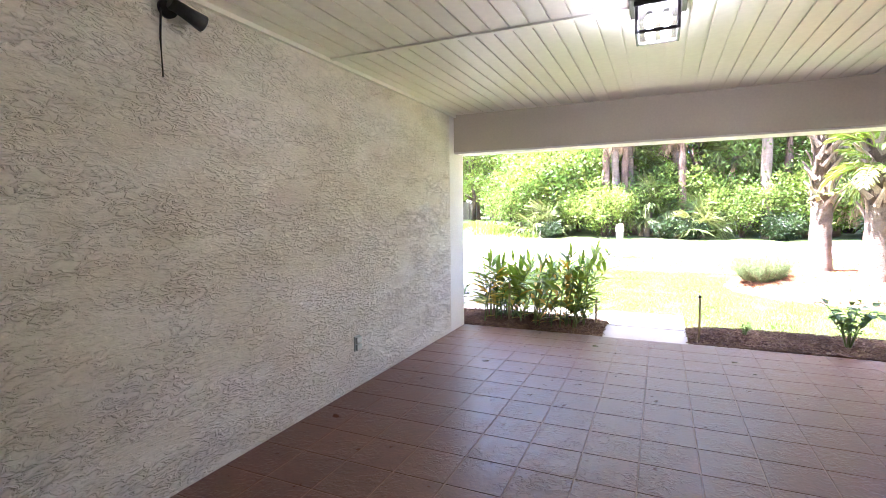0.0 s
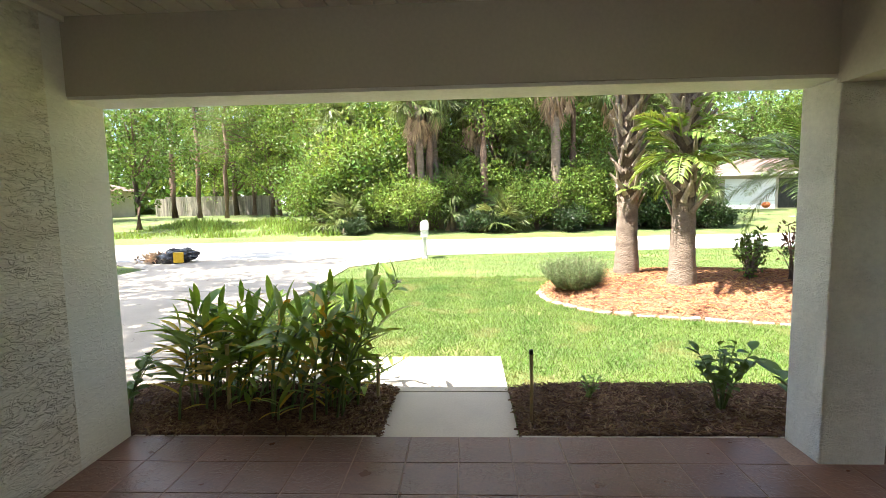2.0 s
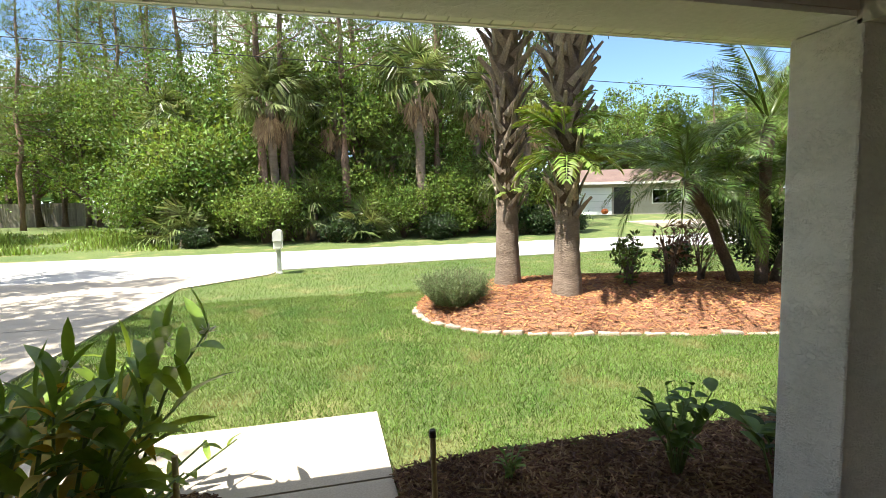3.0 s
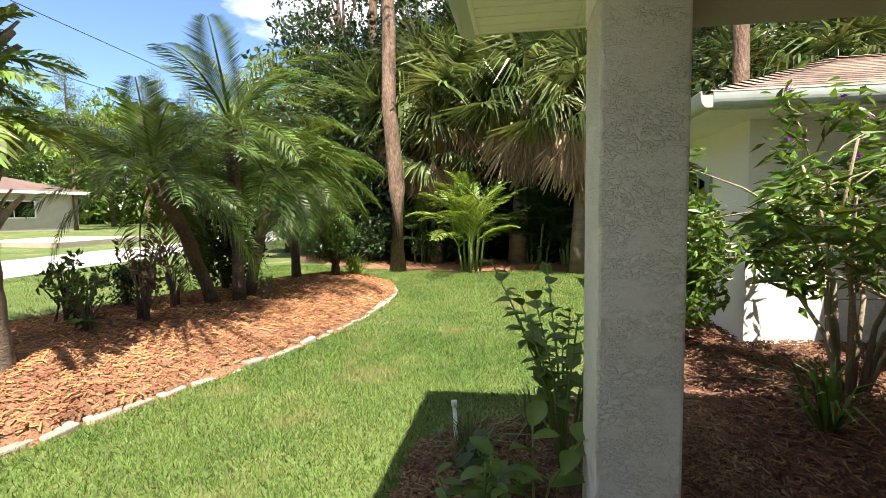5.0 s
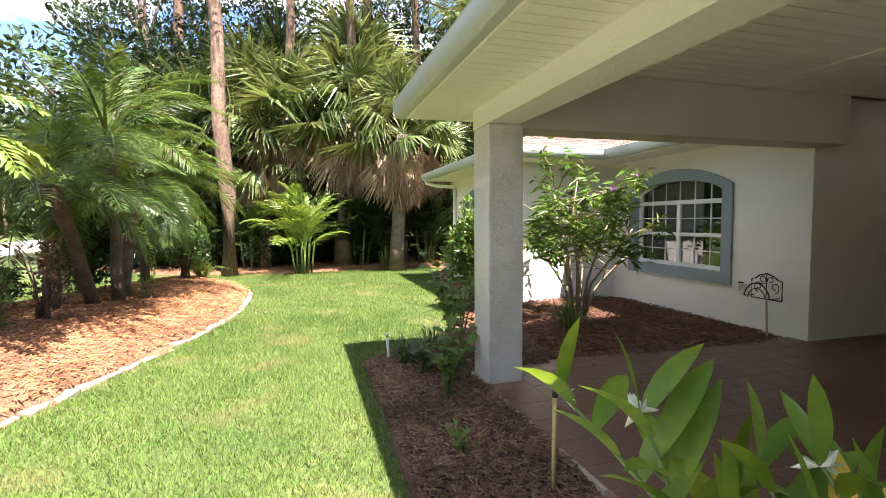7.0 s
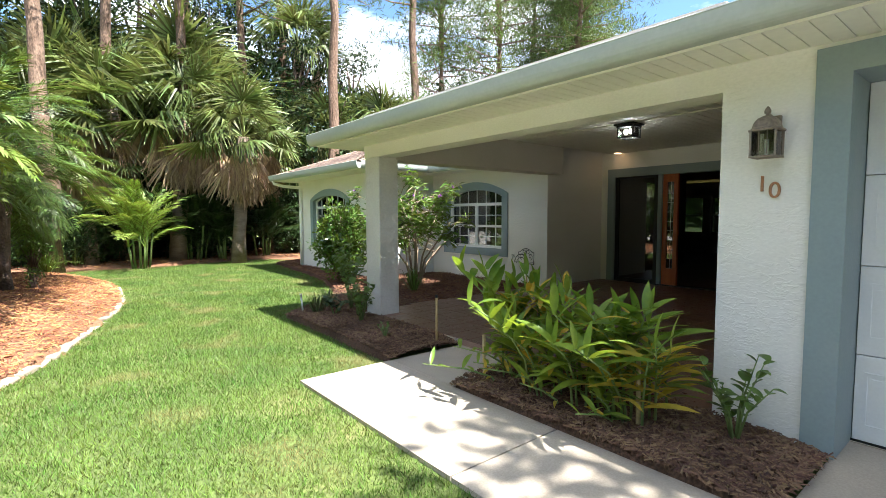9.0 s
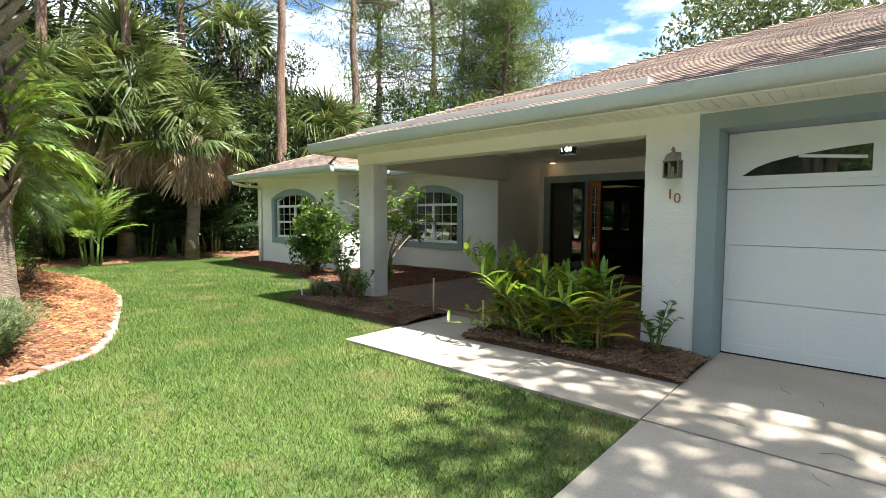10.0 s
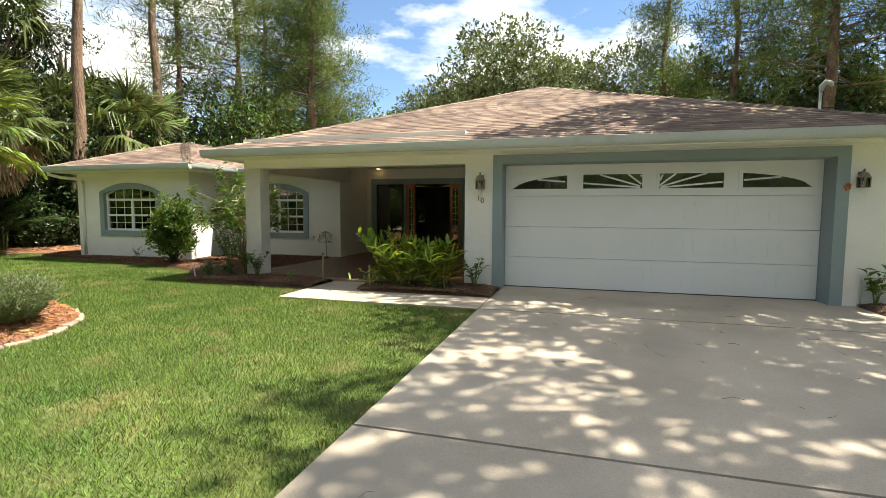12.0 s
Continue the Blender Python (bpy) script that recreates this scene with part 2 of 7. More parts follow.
BARK_DARK = material("dark_bark", (0.09, 0.06, 0.045), (0.16, 0.11, 0.085), 0.95, 6, 50, 0.3, 0.9, 25, 0.03)
TWIG = material("pale_twig", (0.25, 0.19, 0.13), (0.33, 0.26, 0.18), 0.85, 8, 60, 0.2, 0.4)
STEM = material("green_stem", (0.13, 0.20, 0.05), (0.20, 0.26, 0.08), 0.6, 6, 50, 0.15, 0.1)
BAMBOO = material("bamboo_stake", (0.42, 0.31, 0.15), (0.52, 0.40, 0.21), 0.6, 8, 60, 0.15, 0.2)
PVC = material("white_pvc", (0.75, 0.74, 0.70), (0.8, 0.79, 0.76), 0.4, 5, 60, 0.05, 0.0)
LEAF_MID = leaf_material("leaf_mid", (0.06, 0.115, 0.02), (0.15, 0.21, 0.045), 0.45, 0.6)
LEAF_COURT = leaf_material("courtyard_tree_leaf", (0.055, 0.11, 0.018), (0.15, 0.215, 0.04), 0.38, 0.6, 0.3, 2.0)
LEAF_LIGHT = leaf_material("leaf_light", (0.14, 0.215, 0.035), (0.23, 0.3, 0.065))
# Leaf colour taken down to carry the deep shade inside the woods.
LEAF_SHADED = leaf_material("leaf_shaded", (0.015, 0.031, 0.008), (0.043, 0.072, 0.019), 0.45, 0.6, 0.14)
# Sunlit brightness is put into the leaf colour of the street woods.
LEAF_WOOD = leaf_material("sunlit_wood_leaf", (0.085, 0.145, 0.026), (0.215, 0.285, 0.06), 0.5, 0.6, 0.3, 0.5)
LEAF_GREY = leaf_material("leaf_grey", (0.09, 0.12, 0.045), (0.17, 0.20, 0.085), 0.6)
ROSEMARY = leaf_material("rosemary_leaf", (0.13, 0.18, 0.075), (0.22, 0.26, 0.12), 0.6)
LEAF_PINE = leaf_material("pine_needle", (0.06, 0.10, 0.026), (0.16, 0.21, 0.055), 0.6, 0.5, 0.3)
LEAF_FAN = leaf_material("fan_leaf", (0.065, 0.10, 0.027), (0.205, 0.235, 0.08), 0.4, 0.6, 0.25, 0.8)
LEAF_FEATHER = leaf_material("feather_leaf", (0.05, 0.095, 0.02), (0.135, 0.19, 0.038), 0.4, 0.5, 0.3)
LEAF_YELLOW = leaf_material("yellow_leaf", (0.42, 0.36, 0.05), (0.55, 0.34, 0.05), 0.5)
LEAF_RED = leaf_material("red_leaf", (0.12, 0.06, 0.045), (0.19, 0.14, 0.06), 0.4)
DEAD = leaf_material("dead_frond", (0.28, 0.19, 0.12), (0.48, 0.34, 0.22), 0.8, 0.35, 0.15)
LEAF_GINGER = leaf_material("ginger_leaf", (0.085, 0.18, 0.028), (0.28, 0.37, 0.06), 0.35, 0.3, 0.4, 3.0)
PETAL = leaf_material("white_petal", (0.7, 0.68, 0.55), (0.76, 0.74, 0.64), 0.6, 0.05)
PURPLE = leaf_material("purple_petal", (0.28, 0.05, 0.42), (0.36, 0.08, 0.5), 0.6, 0.1)
BRICKWALL = material("pale_block_wall", (0.42, 0.37, 0.31), (0.48, 0.43, 0.36), 0.9, 2, 30, 0.08, 0.3)
FENCEWOOD = material("weathered_board", (0.26, 0.22, 0.18), (0.36, 0.31, 0.26), 0.95, 3, 50, 0.25, 0.4, stretch=(3, 3, 0.5), per_object=0.25)


# ---- builders ----
def bm_box(bm, x0, y0, z0, x1, y1, z1, bevel=0.0):
    r = bmesh.ops.create_cube(bm, size=1.0)
    vs = r["verts"]
    for v in vs:
        v.co = Vector(((x0 + x1) / 2 + v.co.x * (x1 - x0), (y0 + y1) / 2 + v.co.y * (y1 - y0), (z0 + z1) / 2 + v.co.z * (z1 - z0)))
    if bevel:
        es = list({e for v in vs for e in v.link_edges})
        bmesh.ops.bevel(bm, geom=es, offset=bevel, segments=2, affect="EDGES", profile=0.5)
    return bm


def boxes(*bs, bevel=0.0):
    bm = bmesh.new()
    for b in bs:
        bm_box(bm, *b, bevel=bevel)
    return bm


def bm_tube(bm, pts, radii, seg=8, caps=True):
    """A tapered tube along points."""
    rings, pts = [], [Vector(p) for p in pts]
    for i, p in enumerate(pts):
        d = (pts[min(i + 1, len(pts) - 1)] - pts[max(i - 1, 0)]).normalized()
        q = d.to_track_quat("Z", "Y")
        r = radii[i] if hasattr(radii, "__len__") else radii
        rings.append([bm.verts.new(p + q @ Vector((r * math.cos(a), r * math.sin(a), 0))) for a in (math.tau * k / seg for k in range(seg))])
    for a, b in zip(rings, rings[1:]):
        for k in range(seg):
            f = bm.faces.new((a[k], a[(k + 1) % seg], b[(k + 1) % seg], b[k]))
            f.smooth = True
    if caps and seg > 2:
        bm.faces.new(rings[0][::-1])
        bm.faces.new(rings[-1])
    return bm


def tube(pts, radii, seg=8):
    return bm_tube(bmesh.new(), pts, radii, seg)


def finish(name, bm, mat):
    me = bpy.data.meshes.new(name)
    bmesh.ops.recalc_face_normals(bm, faces=bm.faces)
    bm.to_mesh(me)
    bm.free()
    me.materials.append(mat)
    return me


def part(name, bm, mat, parent, label=""):
    ob = new(name, finish(name, bm, mat) if isinstance(bm, bmesh.types.BMesh) else bm)
    ob.parent = parent
    return tagged(ob, label)


def thing(name, label, category, at=(0, 0, 0), group="", turn=0.0):
    ob = new(name)
    ob.matrix_basis = pose(*at, 0, 0, turn)
    ob.empty_display_size = 0.1
    return tagged(ob, label, category, group)


def structure(name, bm, mat, label=""):
    return tagged(new(name, finish(name, bm, mat) if isinstance(bm, bmesh.types.BMesh) else bm), label, "", "", "structure")


def np_mesh(name, V, F, mats, index=None, smooth=False):
    """A mesh out of arrays of places and of faces with one number of corners."""
    V, F = np.asarray(V, np.float32).reshape(-1, 3), np.asarray(F, np.int32)
    me = bpy.data.meshes.new(name)
    me.vertices.add(len(V))
    me.vertices.foreach_set("co", V.ravel())
    me.loops.add(F.size)
    me.loops.foreach_set("vertex_index", F.ravel())
    me.polygons.add(len(F))
    me.polygons.foreach_set("loop_start", np.arange(0, F.size, F.shape[1], dtype=np.int32))
    for m in mats if isinstance(mats, (list, tuple)) else [mats]:
        me.materials.append(m)
    if index is not None:
        me.polygons.foreach_set("material_index", np.asarray(index, np.int32))
    me.polygons.foreach_set("use_smooth", np.full(len(F), smooth))
    me.update(calc_edges=True)
    return me


def unit(a):
    return a / np.maximum(np.linalg.norm(a, axis=-1, keepdims=True), 1e-6)


def leaf_quads(P, D, L, W, rng, fold=0.15):
    """Pointed leaves: base places P, directions D, lengths and widths."""
    D = unit(D)
    S = unit(np.cross(D, rng.normal(size=D.shape) + np.array((0, 0, 0.6))))
    N = np.cross(S, D)
    L, W = np.broadcast_to(L, len(P))[:, None], np.broadcast_to(W, len(P))[:, None]
    mid = P + D * L * 0.45
    V = np.stack([P, mid + S * W / 2 + N * W * fold, P + D * L - N * L * 0.08, mid - S * W / 2 + N * W * fold], 1).reshape(-1, 3)
    return V, np.arange(len(P) * 4).reshape(-1, 4)


def blob_leaves(blobs, per, L, W, rng, shell=0.55, up=0.3):
    """Leaves in and round uneven clumps: blobs are (x, y, z, rx, ry, rz)."""
    B = np.repeat(np.asarray(blobs, float), per, axis=0)
    u = unit(rng.normal(size=(len(B), 3)))
    r = (shell + (1 - shell) * rng.random((len(B), 1)) ** 0.7) * (0.85 + 0.3 * rng.random((len(B), 1)))
    P = B[:, :3] + u * r * B[:, 3:6]
    D = u * 0.7 + rng.normal(size=u.shape) * 0.7 + np.array((0, 0, up))
    k = rng.uniform(0.6, 1.25, len(B))
    return leaf_quads(P, D, L * k, W * k, rng)


def scatter_blobs(center, radii, n, size, rng, flat=0.8):
    """Clumps scattered over an ellipsoid, mostly near its outside."""
    u = unit(rng.normal(size=(n, 3)))
    r = rng.random((n, 1)) ** 0.45
    c = np.asarray(center) + u * r * np.asarray(radii)
    s = size * rng.uniform(0.6, 1.3, (n, 1))
    return np.hstack([c, s, s, s * flat])


def merge(*vf):
    V, F, k = [], [], 0
    for v, f in vf:
        V.append(v)
        F.append(f + k)
        k += len(v)
    return np.vstack(V), np.vstack(F)


def rot_to(yaw, pitch, roll=0.0):
    """Rotation whose x axis points out at yaw and up by pitch."""
    return np.array(Matrix.Rotation(yaw, 3, "Z") @ Matrix.Rotation(-pitch, 3, "Y") @ Matrix.Rotation(roll, 3, "X"))


def fan_frond(rng, size=1.0, segs=30, droop=0.5, petiole=0.8, spread=2.0, width=0.03):
    """A fan leaf along +x: a stalk and a fan of pointed segments that bend down."""
    V, F, k = [], [], 0
    hub = np.array((petiole * size, 0, 0))
    V += [np.array(((0, 0.02, 0), (0, -0.02, 0), hub + (0, -0.015, 0), hub + (0, 0.015, 0)))]
    F += [np.array(((0, 1, 2, 3),))]
    k = 4
    for i in range(segs):
        a = (i / (segs - 1) - 0.5) * 2 * spread + rng.uniform(-0.07, 0.07)
        ln = size * (0.95 - 0.25 * abs(a) / spread) * rng.uniform(0.7, 1.1)
        d, s = np.array((math.cos(a), math.sin(a), 0)), np.array((-math.sin(a), math.cos(a), 0))
        bend = droop * rng.uniform(0.4, 1.5)
        costa = np.array((0, 0, -0.22 * size * abs(math.sin(a))))
        m, t = hub + d * ln * 0.5 + costa * 0.5 + (0, 0, -0.05 * ln), hub + d * ln * (1 - 0.3 * bend) + costa + (0, 0, -bend * ln * 0.55)
        w = width * size
        lift = np.array((0, 0, 0.02 * size))
        V += [np.array((hub - s * 0.01, hub + s * 0.01, m + s * w / 2 + lift, m - s * w / 2, t + s * 0.006, t - s * 0.006))]
        F += [np.array(((k, k + 1, k + 2, k + 3), (k + 3, k + 2, k + 4, k + 5)))]
        k += 6
    return np.vstack(V), np.vstack(F)


def feather_frond(rng, size=1.0, pairs=26, arch=0.9, leaflet=0.32, width=0.03, hang=0.5):
    """A feather leaf along +x: an arched midrib with pairs of narrow leaflets."""
    V, F, k = [], [], 0

    def at(u):
        return np.array((size * u * (1 - 0.18 * arch * u * u), 0, size * (0.10 * u - arch * 0.5 * u * u)))

    us = np.linspace(0, 1, 9)
    rib = [at(u) for u in us]
    for i in range(8):
        w0, w1 = 0.014 * size * (1 - us[i] * 0.8), 0.014 * size * (1 - us[i + 1] * 0.8)
        V += [np.array((rib[i] + (0, w0, 0), rib[i] - (0, w0, 0), rib[i + 1] - (0, w1, 0), rib[i + 1] + (0, w1, 0)))]
        F += [np.array(((k, k + 1, k + 2, k + 3),))]
        k += 4
    for i in range(pairs):
        u = 0.16 + 0.84 * (i + 0.5) / pairs
        p, tang = at(u), unit(at(min(1, u + 0.02)) - at(u - 0.02))
        ln = size * leaflet * (math.sin(math.pi * min(1, 0.12 + u * 0.86)) ** 0.6) * rng.uniform(0.85, 1.1)
        for sgn in (1, -1):
            d = unit(tang * 0.75 + np.array((0, sgn, 0)) * 0.8 + np.array((0, 0, 0.22 + rng.uniform(-0.15, 0.15))))
            m, t = p + d * ln * 0.5, p + d * ln * 0.95 + np.array((0, 0, -hang * ln * rng.uniform(0.4, 1.0)))
            w = tang * width * size * 0.5
            V += [np.array((p, m + w, t, m - w))]
            F += [np.array(((k, k + 1, k + 2, k + 3),))]
            k += 4
    return np.vstack(V), np.vstack(F)


def crown_of(fronds, poses, at=(0, 0, 0)):
    """Fronds set at (yaw, pitch, roll, scale) round a point."""
    out = []
    for i, (yaw, pitch, roll, sc) in enumerate(poses):
        v, f = fronds[i % len(fronds)]
        out.append((v @ rot_to(yaw, pitch, roll).T * sc + np.asarray(at), f))
    return merge(*out)

# ---- ground, road, drive ----
G = -0.09                      # lawn level; the porch floor is 0
SLAB = -0.062                  # top of walk and drive
FY, GY, DOORY = 6.575, 6.22, 1.15  # house front, garage door, entrance wall
CEIL, OPEN, SOFFIT = 2.50, 2.06, 2.22

bm = bmesh.new()
bmesh.ops.create_grid(bm, x_segments=160, y_segments=160, size=600)


def gz(x, y):
    """Ground height: level round the house, rising gently past the street."""
    u = min(1.0, max(0.0, (y - 24.5 - 0.1 * x) / 14))
    return G + 0.65 * u * u * (3 - 2 * u)


for v in bm.verts:
    v.co.z = gz(v.co.x, v.co.y)
structure("ground", bm, LAWN, "green lawn ground that reaches to the horizon")


def slab(name, pts, top, depth, mat, label, bevel=0.008):
    bm = bmesh.new()
    f = bm.faces.new([bm.verts.new((x, y, top)) for x, y in pts])
    r = bmesh.ops.extrude_face_region(bm, geom=[f])
    for v in r["geom"]:
        if isinstance(v, bmesh.types.BMVert):
            v.co.z -= depth
    return structure(name, bm, mat, label)


def road_y(x, off):
    return 17.7 + off + 0.10 * x


slab("road", [(-160, road_y(-160, 0)), (160, road_y(160, 0)), (160, road_y(160, 6.4)), (-160, road_y(-160, 6.4))], G + 0.02, 0.1, ROAD, "sun-bleached grey asphalt street")
# drive in poured bays with dark joints between
bays = [6.232, 8.34, 12.08, 15.2]
for a, b in zip(bays, bays[1:]):
    slab("driveway", [(-7.72, a + 0.013), (-2.64, a + 0.013), (-2.64, b - 0.013), (-7.72, b - 0.013)], SLAB, 0.12, CONCRETE, "pale poured concrete driveway bay")
slab("driveway", [(-7.72, 15.208), (-2.64, 15.208), (-1.2, road_y(-1.2, -0.9)), (-0.9, road_y(-0.9, 0.02)), (-9.6, road_y(-9.6, 0.02)), (-9.2, road_y(-9.2, -0.6))], SLAB - 0.004, 0.1, CONCRETE, "flared concrete apron of the driveway")
slab("joint", [(-7.70, 6.24), (-2.66, 6.24), (-2.66, 15.21), (-7.70, 15.21)], SLAB - 0.02, 0.08, JOINT, "dark joints between concrete bays")
# walk: a cross piece in two bays and the stub to the porch
slab("walk", [(-2.628, 7.46), (-1.448, 7.46), (-1.448, 8.34), (-2.628, 8.34)], SLAB, 0.12, CONCRETE, "pale concrete garden walk bay")
slab("walk", [(-1.436, 7.46), (0.49, 7.46), (0.49, 8.34), (-1.436, 8.34)], SLAB, 0.12, CONCRETE, "pale concrete garden walk bay")
slab("walk", [(-0.42, 6.58), (0.49, 6.58), (0.49, 7.448), (-0.42, 7.448)], SLAB - 0.003, 0.12, CONCRETE, "pale concrete stub to the porch")

# ---- house ----
W = 0.25


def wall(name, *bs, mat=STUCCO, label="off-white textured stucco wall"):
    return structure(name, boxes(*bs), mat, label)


# garage front: pier, lintel, right pier; the door opening is -7.38 to -2.65, to 2.07
GX0, GX1, GTOP = -7.37, -2.66, 2.045
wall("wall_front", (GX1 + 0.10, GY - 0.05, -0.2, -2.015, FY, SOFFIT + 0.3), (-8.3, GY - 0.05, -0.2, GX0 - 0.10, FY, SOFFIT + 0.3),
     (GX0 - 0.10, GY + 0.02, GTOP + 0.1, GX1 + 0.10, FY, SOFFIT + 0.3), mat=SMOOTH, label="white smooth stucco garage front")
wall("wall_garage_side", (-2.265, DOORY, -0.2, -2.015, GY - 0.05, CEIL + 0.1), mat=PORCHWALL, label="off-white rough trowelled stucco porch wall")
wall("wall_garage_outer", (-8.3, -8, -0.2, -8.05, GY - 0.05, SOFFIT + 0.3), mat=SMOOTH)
# porch: beams and column
wall("beam_front", (-2.015, 6.31, OPEN, 2.43, FY, CEIL + 0.12), mat=SMOOTH, label="cream stucco beam over the porch opening")
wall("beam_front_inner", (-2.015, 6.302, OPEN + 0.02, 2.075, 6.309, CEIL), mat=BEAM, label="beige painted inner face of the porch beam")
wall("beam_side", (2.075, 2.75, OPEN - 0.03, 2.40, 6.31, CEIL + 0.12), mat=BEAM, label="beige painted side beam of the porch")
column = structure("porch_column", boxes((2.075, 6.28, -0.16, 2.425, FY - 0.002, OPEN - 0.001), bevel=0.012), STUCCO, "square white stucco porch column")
# entrance wall with an opening for door and sidelights
DX0, DX1, DTOP = -1.62, 2.10, 2.13
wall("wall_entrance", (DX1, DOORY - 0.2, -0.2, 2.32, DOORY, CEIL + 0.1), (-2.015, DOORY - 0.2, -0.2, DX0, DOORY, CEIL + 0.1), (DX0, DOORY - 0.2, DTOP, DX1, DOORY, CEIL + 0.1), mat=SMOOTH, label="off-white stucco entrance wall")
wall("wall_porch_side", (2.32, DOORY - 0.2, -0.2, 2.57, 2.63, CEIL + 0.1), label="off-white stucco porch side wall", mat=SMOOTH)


def arch_z(x, xc, half, spring, rise):
    """Height of a flat arch over x."""
    r = (half * half + rise * rise) / (2 * rise)
    return spring + rise - r + math.sqrt(max(r * r - (x - xc) ** 2, 0))


def arched_wall(name, y0, y1, x0, x1, z0, z1, wx0, wx1, wz0, spring, rise, mat, label):
    """A wall along x with one arched opening through it."""
    bm = boxes((x0, y0, z0, wx0, y1, z1), (wx1, y0, z0, x1, y1, z1), (wx0, y0, z0, wx1, y1, wz0))
    xc, half, n = (wx0 + wx1) / 2, (wx1 - wx0) / 2, 14
    for i in range(n):
        a, b = wx0 + (wx1 - wx0) * i / n, wx0 + (wx1 - wx0) * (i + 1) / n
        za, zb = arch_z(a, xc, half, spring, rise), arch_z(b, xc, half, spring, rise)
        v = [bm.verts.new(c) for c in ((a, y0, za), (b, y0, zb), (b, y0, z1), (a, y0, z1), (a, y1, za), (b, y1, zb), (b, y1, z1), (a, y1, z1))]
        for q in ((0, 1, 2, 3), (4, 7, 6, 5), (0, 4, 5, 1), (3, 2, 6, 7)):
            bm.faces.new([v[k] for k in q])
    return structure(name, bm, mat, label)


def arch_band(bm, x0, x1, z0, spring, rise, width, y0, y1, n=14):
    """A frame band of that width inside an arched outline, with depth from y0 to y1."""
    xc, half = (x0 + x1) / 2, (x1 - x0) / 2
    outer = [(x0, z0), (x0, spring)] + [(x0 + (x1 - x0) * i / n, arch_z(x0 + (x1 - x0) * i / n, xc, half, spring, rise)) for i in range(1, n)] + [(x1, spring), (x1, z0)]
    hi = half - width
    ri = rise * hi / half
    inner = [(x0 + width, z0 + width), (x0 + width, spring - width * 0.3)] + [(xc - hi + 2 * hi * i / n, arch_z(xc - hi + 2 * hi * i / n, xc, hi, spring - width * 0.3, ri) - width * 0.55 * math.sin(math.pi * i / n)) for i in range(1, n)] + [(x1 - width, spring - width * 0.3), (x1 - width, z0 + width)]
    k = len(outer)
    rows = [[bm.verts.new((x, y, z)) for x, z in ring] for ring, y in ((outer, y0), (outer, y1), (inner, y1), (inner, y0))]
    for r0, r1 in zip(rows, rows[1:] + rows[:1]):
        for i in range(k):
            j = (i + 1) % k
            bm.faces.new((r0[i], r0[j], r1[j], r1[i]))
    return bm


def arched_window(name, y, x0, x1, z0, spring, rise, label):
    """Grey-green stucco surround, white frame, two sashes under an arched head, muntins and panes; y is the wall's outer face."""
    t = thing(name, label, "window", ((x0 + x1) / 2, y, z0))
    t["kind"] = "structure"
    ox, oz = -(x0 + x1) / 2, -z0
    X0, X1, Z0, S = x0 + ox, x1 + ox, 0.0, spring + oz
    part("surround", arch_band(bmesh.new(), X0, X1, Z0, S, rise, 0.15, -0.12, 0.035), TEAL, t, "raised grey-green stucco surround")
    a0, a1, b0, s2 = X0 + 0.15, X1 - 0.15, Z0 + 0.15, S - 0.045
    r2 = rise * (a1 - a0) / (X1 - X0)
    part("frame", arch_band(bmesh.new(), a0, a1, b0, s2, r2, 0.055, -0.13, -0.05), FRAME, t, "white vinyl window frame")
    head = s2 - 0.16
    part("transom", boxes((a0 + 0.05, -0.12, head - 0.03, a1 - 0.05, -0.06, head + 0.03), bevel=0.004), FRAME, t)
    part("mullion", boxes((-0.035, -0.12, b0 + 0.05, 0.035, -0.055, head), bevel=0.004), FRAME, t)
    mid = (b0 + head) / 2
    part("meeting_rail", boxes((a0 + 0.05, -0.115, mid - 0.025, a1 - 0.05, -0.062, mid + 0.025), bevel=0.004), FRAME, t)
    for i in range(1, 6):
        x = a0 + (a1 - a0) * i / 6
        if i != 3:
            part("muntin", boxes((x - 0.006, -0.10, b0 + 0.05, x + 0.006, -0.075, head)), FRAME, t)
        top = arch_z(x, 0, (a1 - a0) / 2, s2, r2) - 0.07
        part("muntin", boxes((x - 0.006, -0.10, head, x + 0.006, -0.075, top)), FRAME, t)
    for z in (b0 + (mid - b0) * 0.52, mid + (head - mid) * 0.5):
        part("muntin", boxes((a0 + 0.05, -0.101, z - 0.006, a1 - 0.05, -0.076, z + 0.006)), FRAME, t)
    part("pane", boxes((a0 + 0.03, -0.09, b0 + 0.03, a1 - 0.03, -0.086, s2 + r2 - 0.02)), GLASS, t)
    for c in t.children:
        if c.name.startswith("pane"):
            c.visible_shadow = False
    return t


# wings: window wall of the recess and the projecting bedroom wing
W1Y, W2Y, WS = 2.875, 4.57, 5.66
WINS = [("window_1", W1Y, 3.28, 5.24, 0.48, 1.74, 0.26), ("window_2", W2Y, 6.58, 8.62, 0.54, 1.72, 0.24)]
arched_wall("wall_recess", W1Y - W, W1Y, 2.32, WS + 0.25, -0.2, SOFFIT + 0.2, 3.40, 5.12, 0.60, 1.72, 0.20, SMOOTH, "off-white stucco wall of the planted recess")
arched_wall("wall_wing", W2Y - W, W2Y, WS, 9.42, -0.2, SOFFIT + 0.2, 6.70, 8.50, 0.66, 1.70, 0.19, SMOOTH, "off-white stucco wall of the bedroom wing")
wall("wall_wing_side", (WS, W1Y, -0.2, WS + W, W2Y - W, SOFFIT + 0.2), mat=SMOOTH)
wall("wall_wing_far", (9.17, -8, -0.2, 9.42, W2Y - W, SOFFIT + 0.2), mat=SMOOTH)
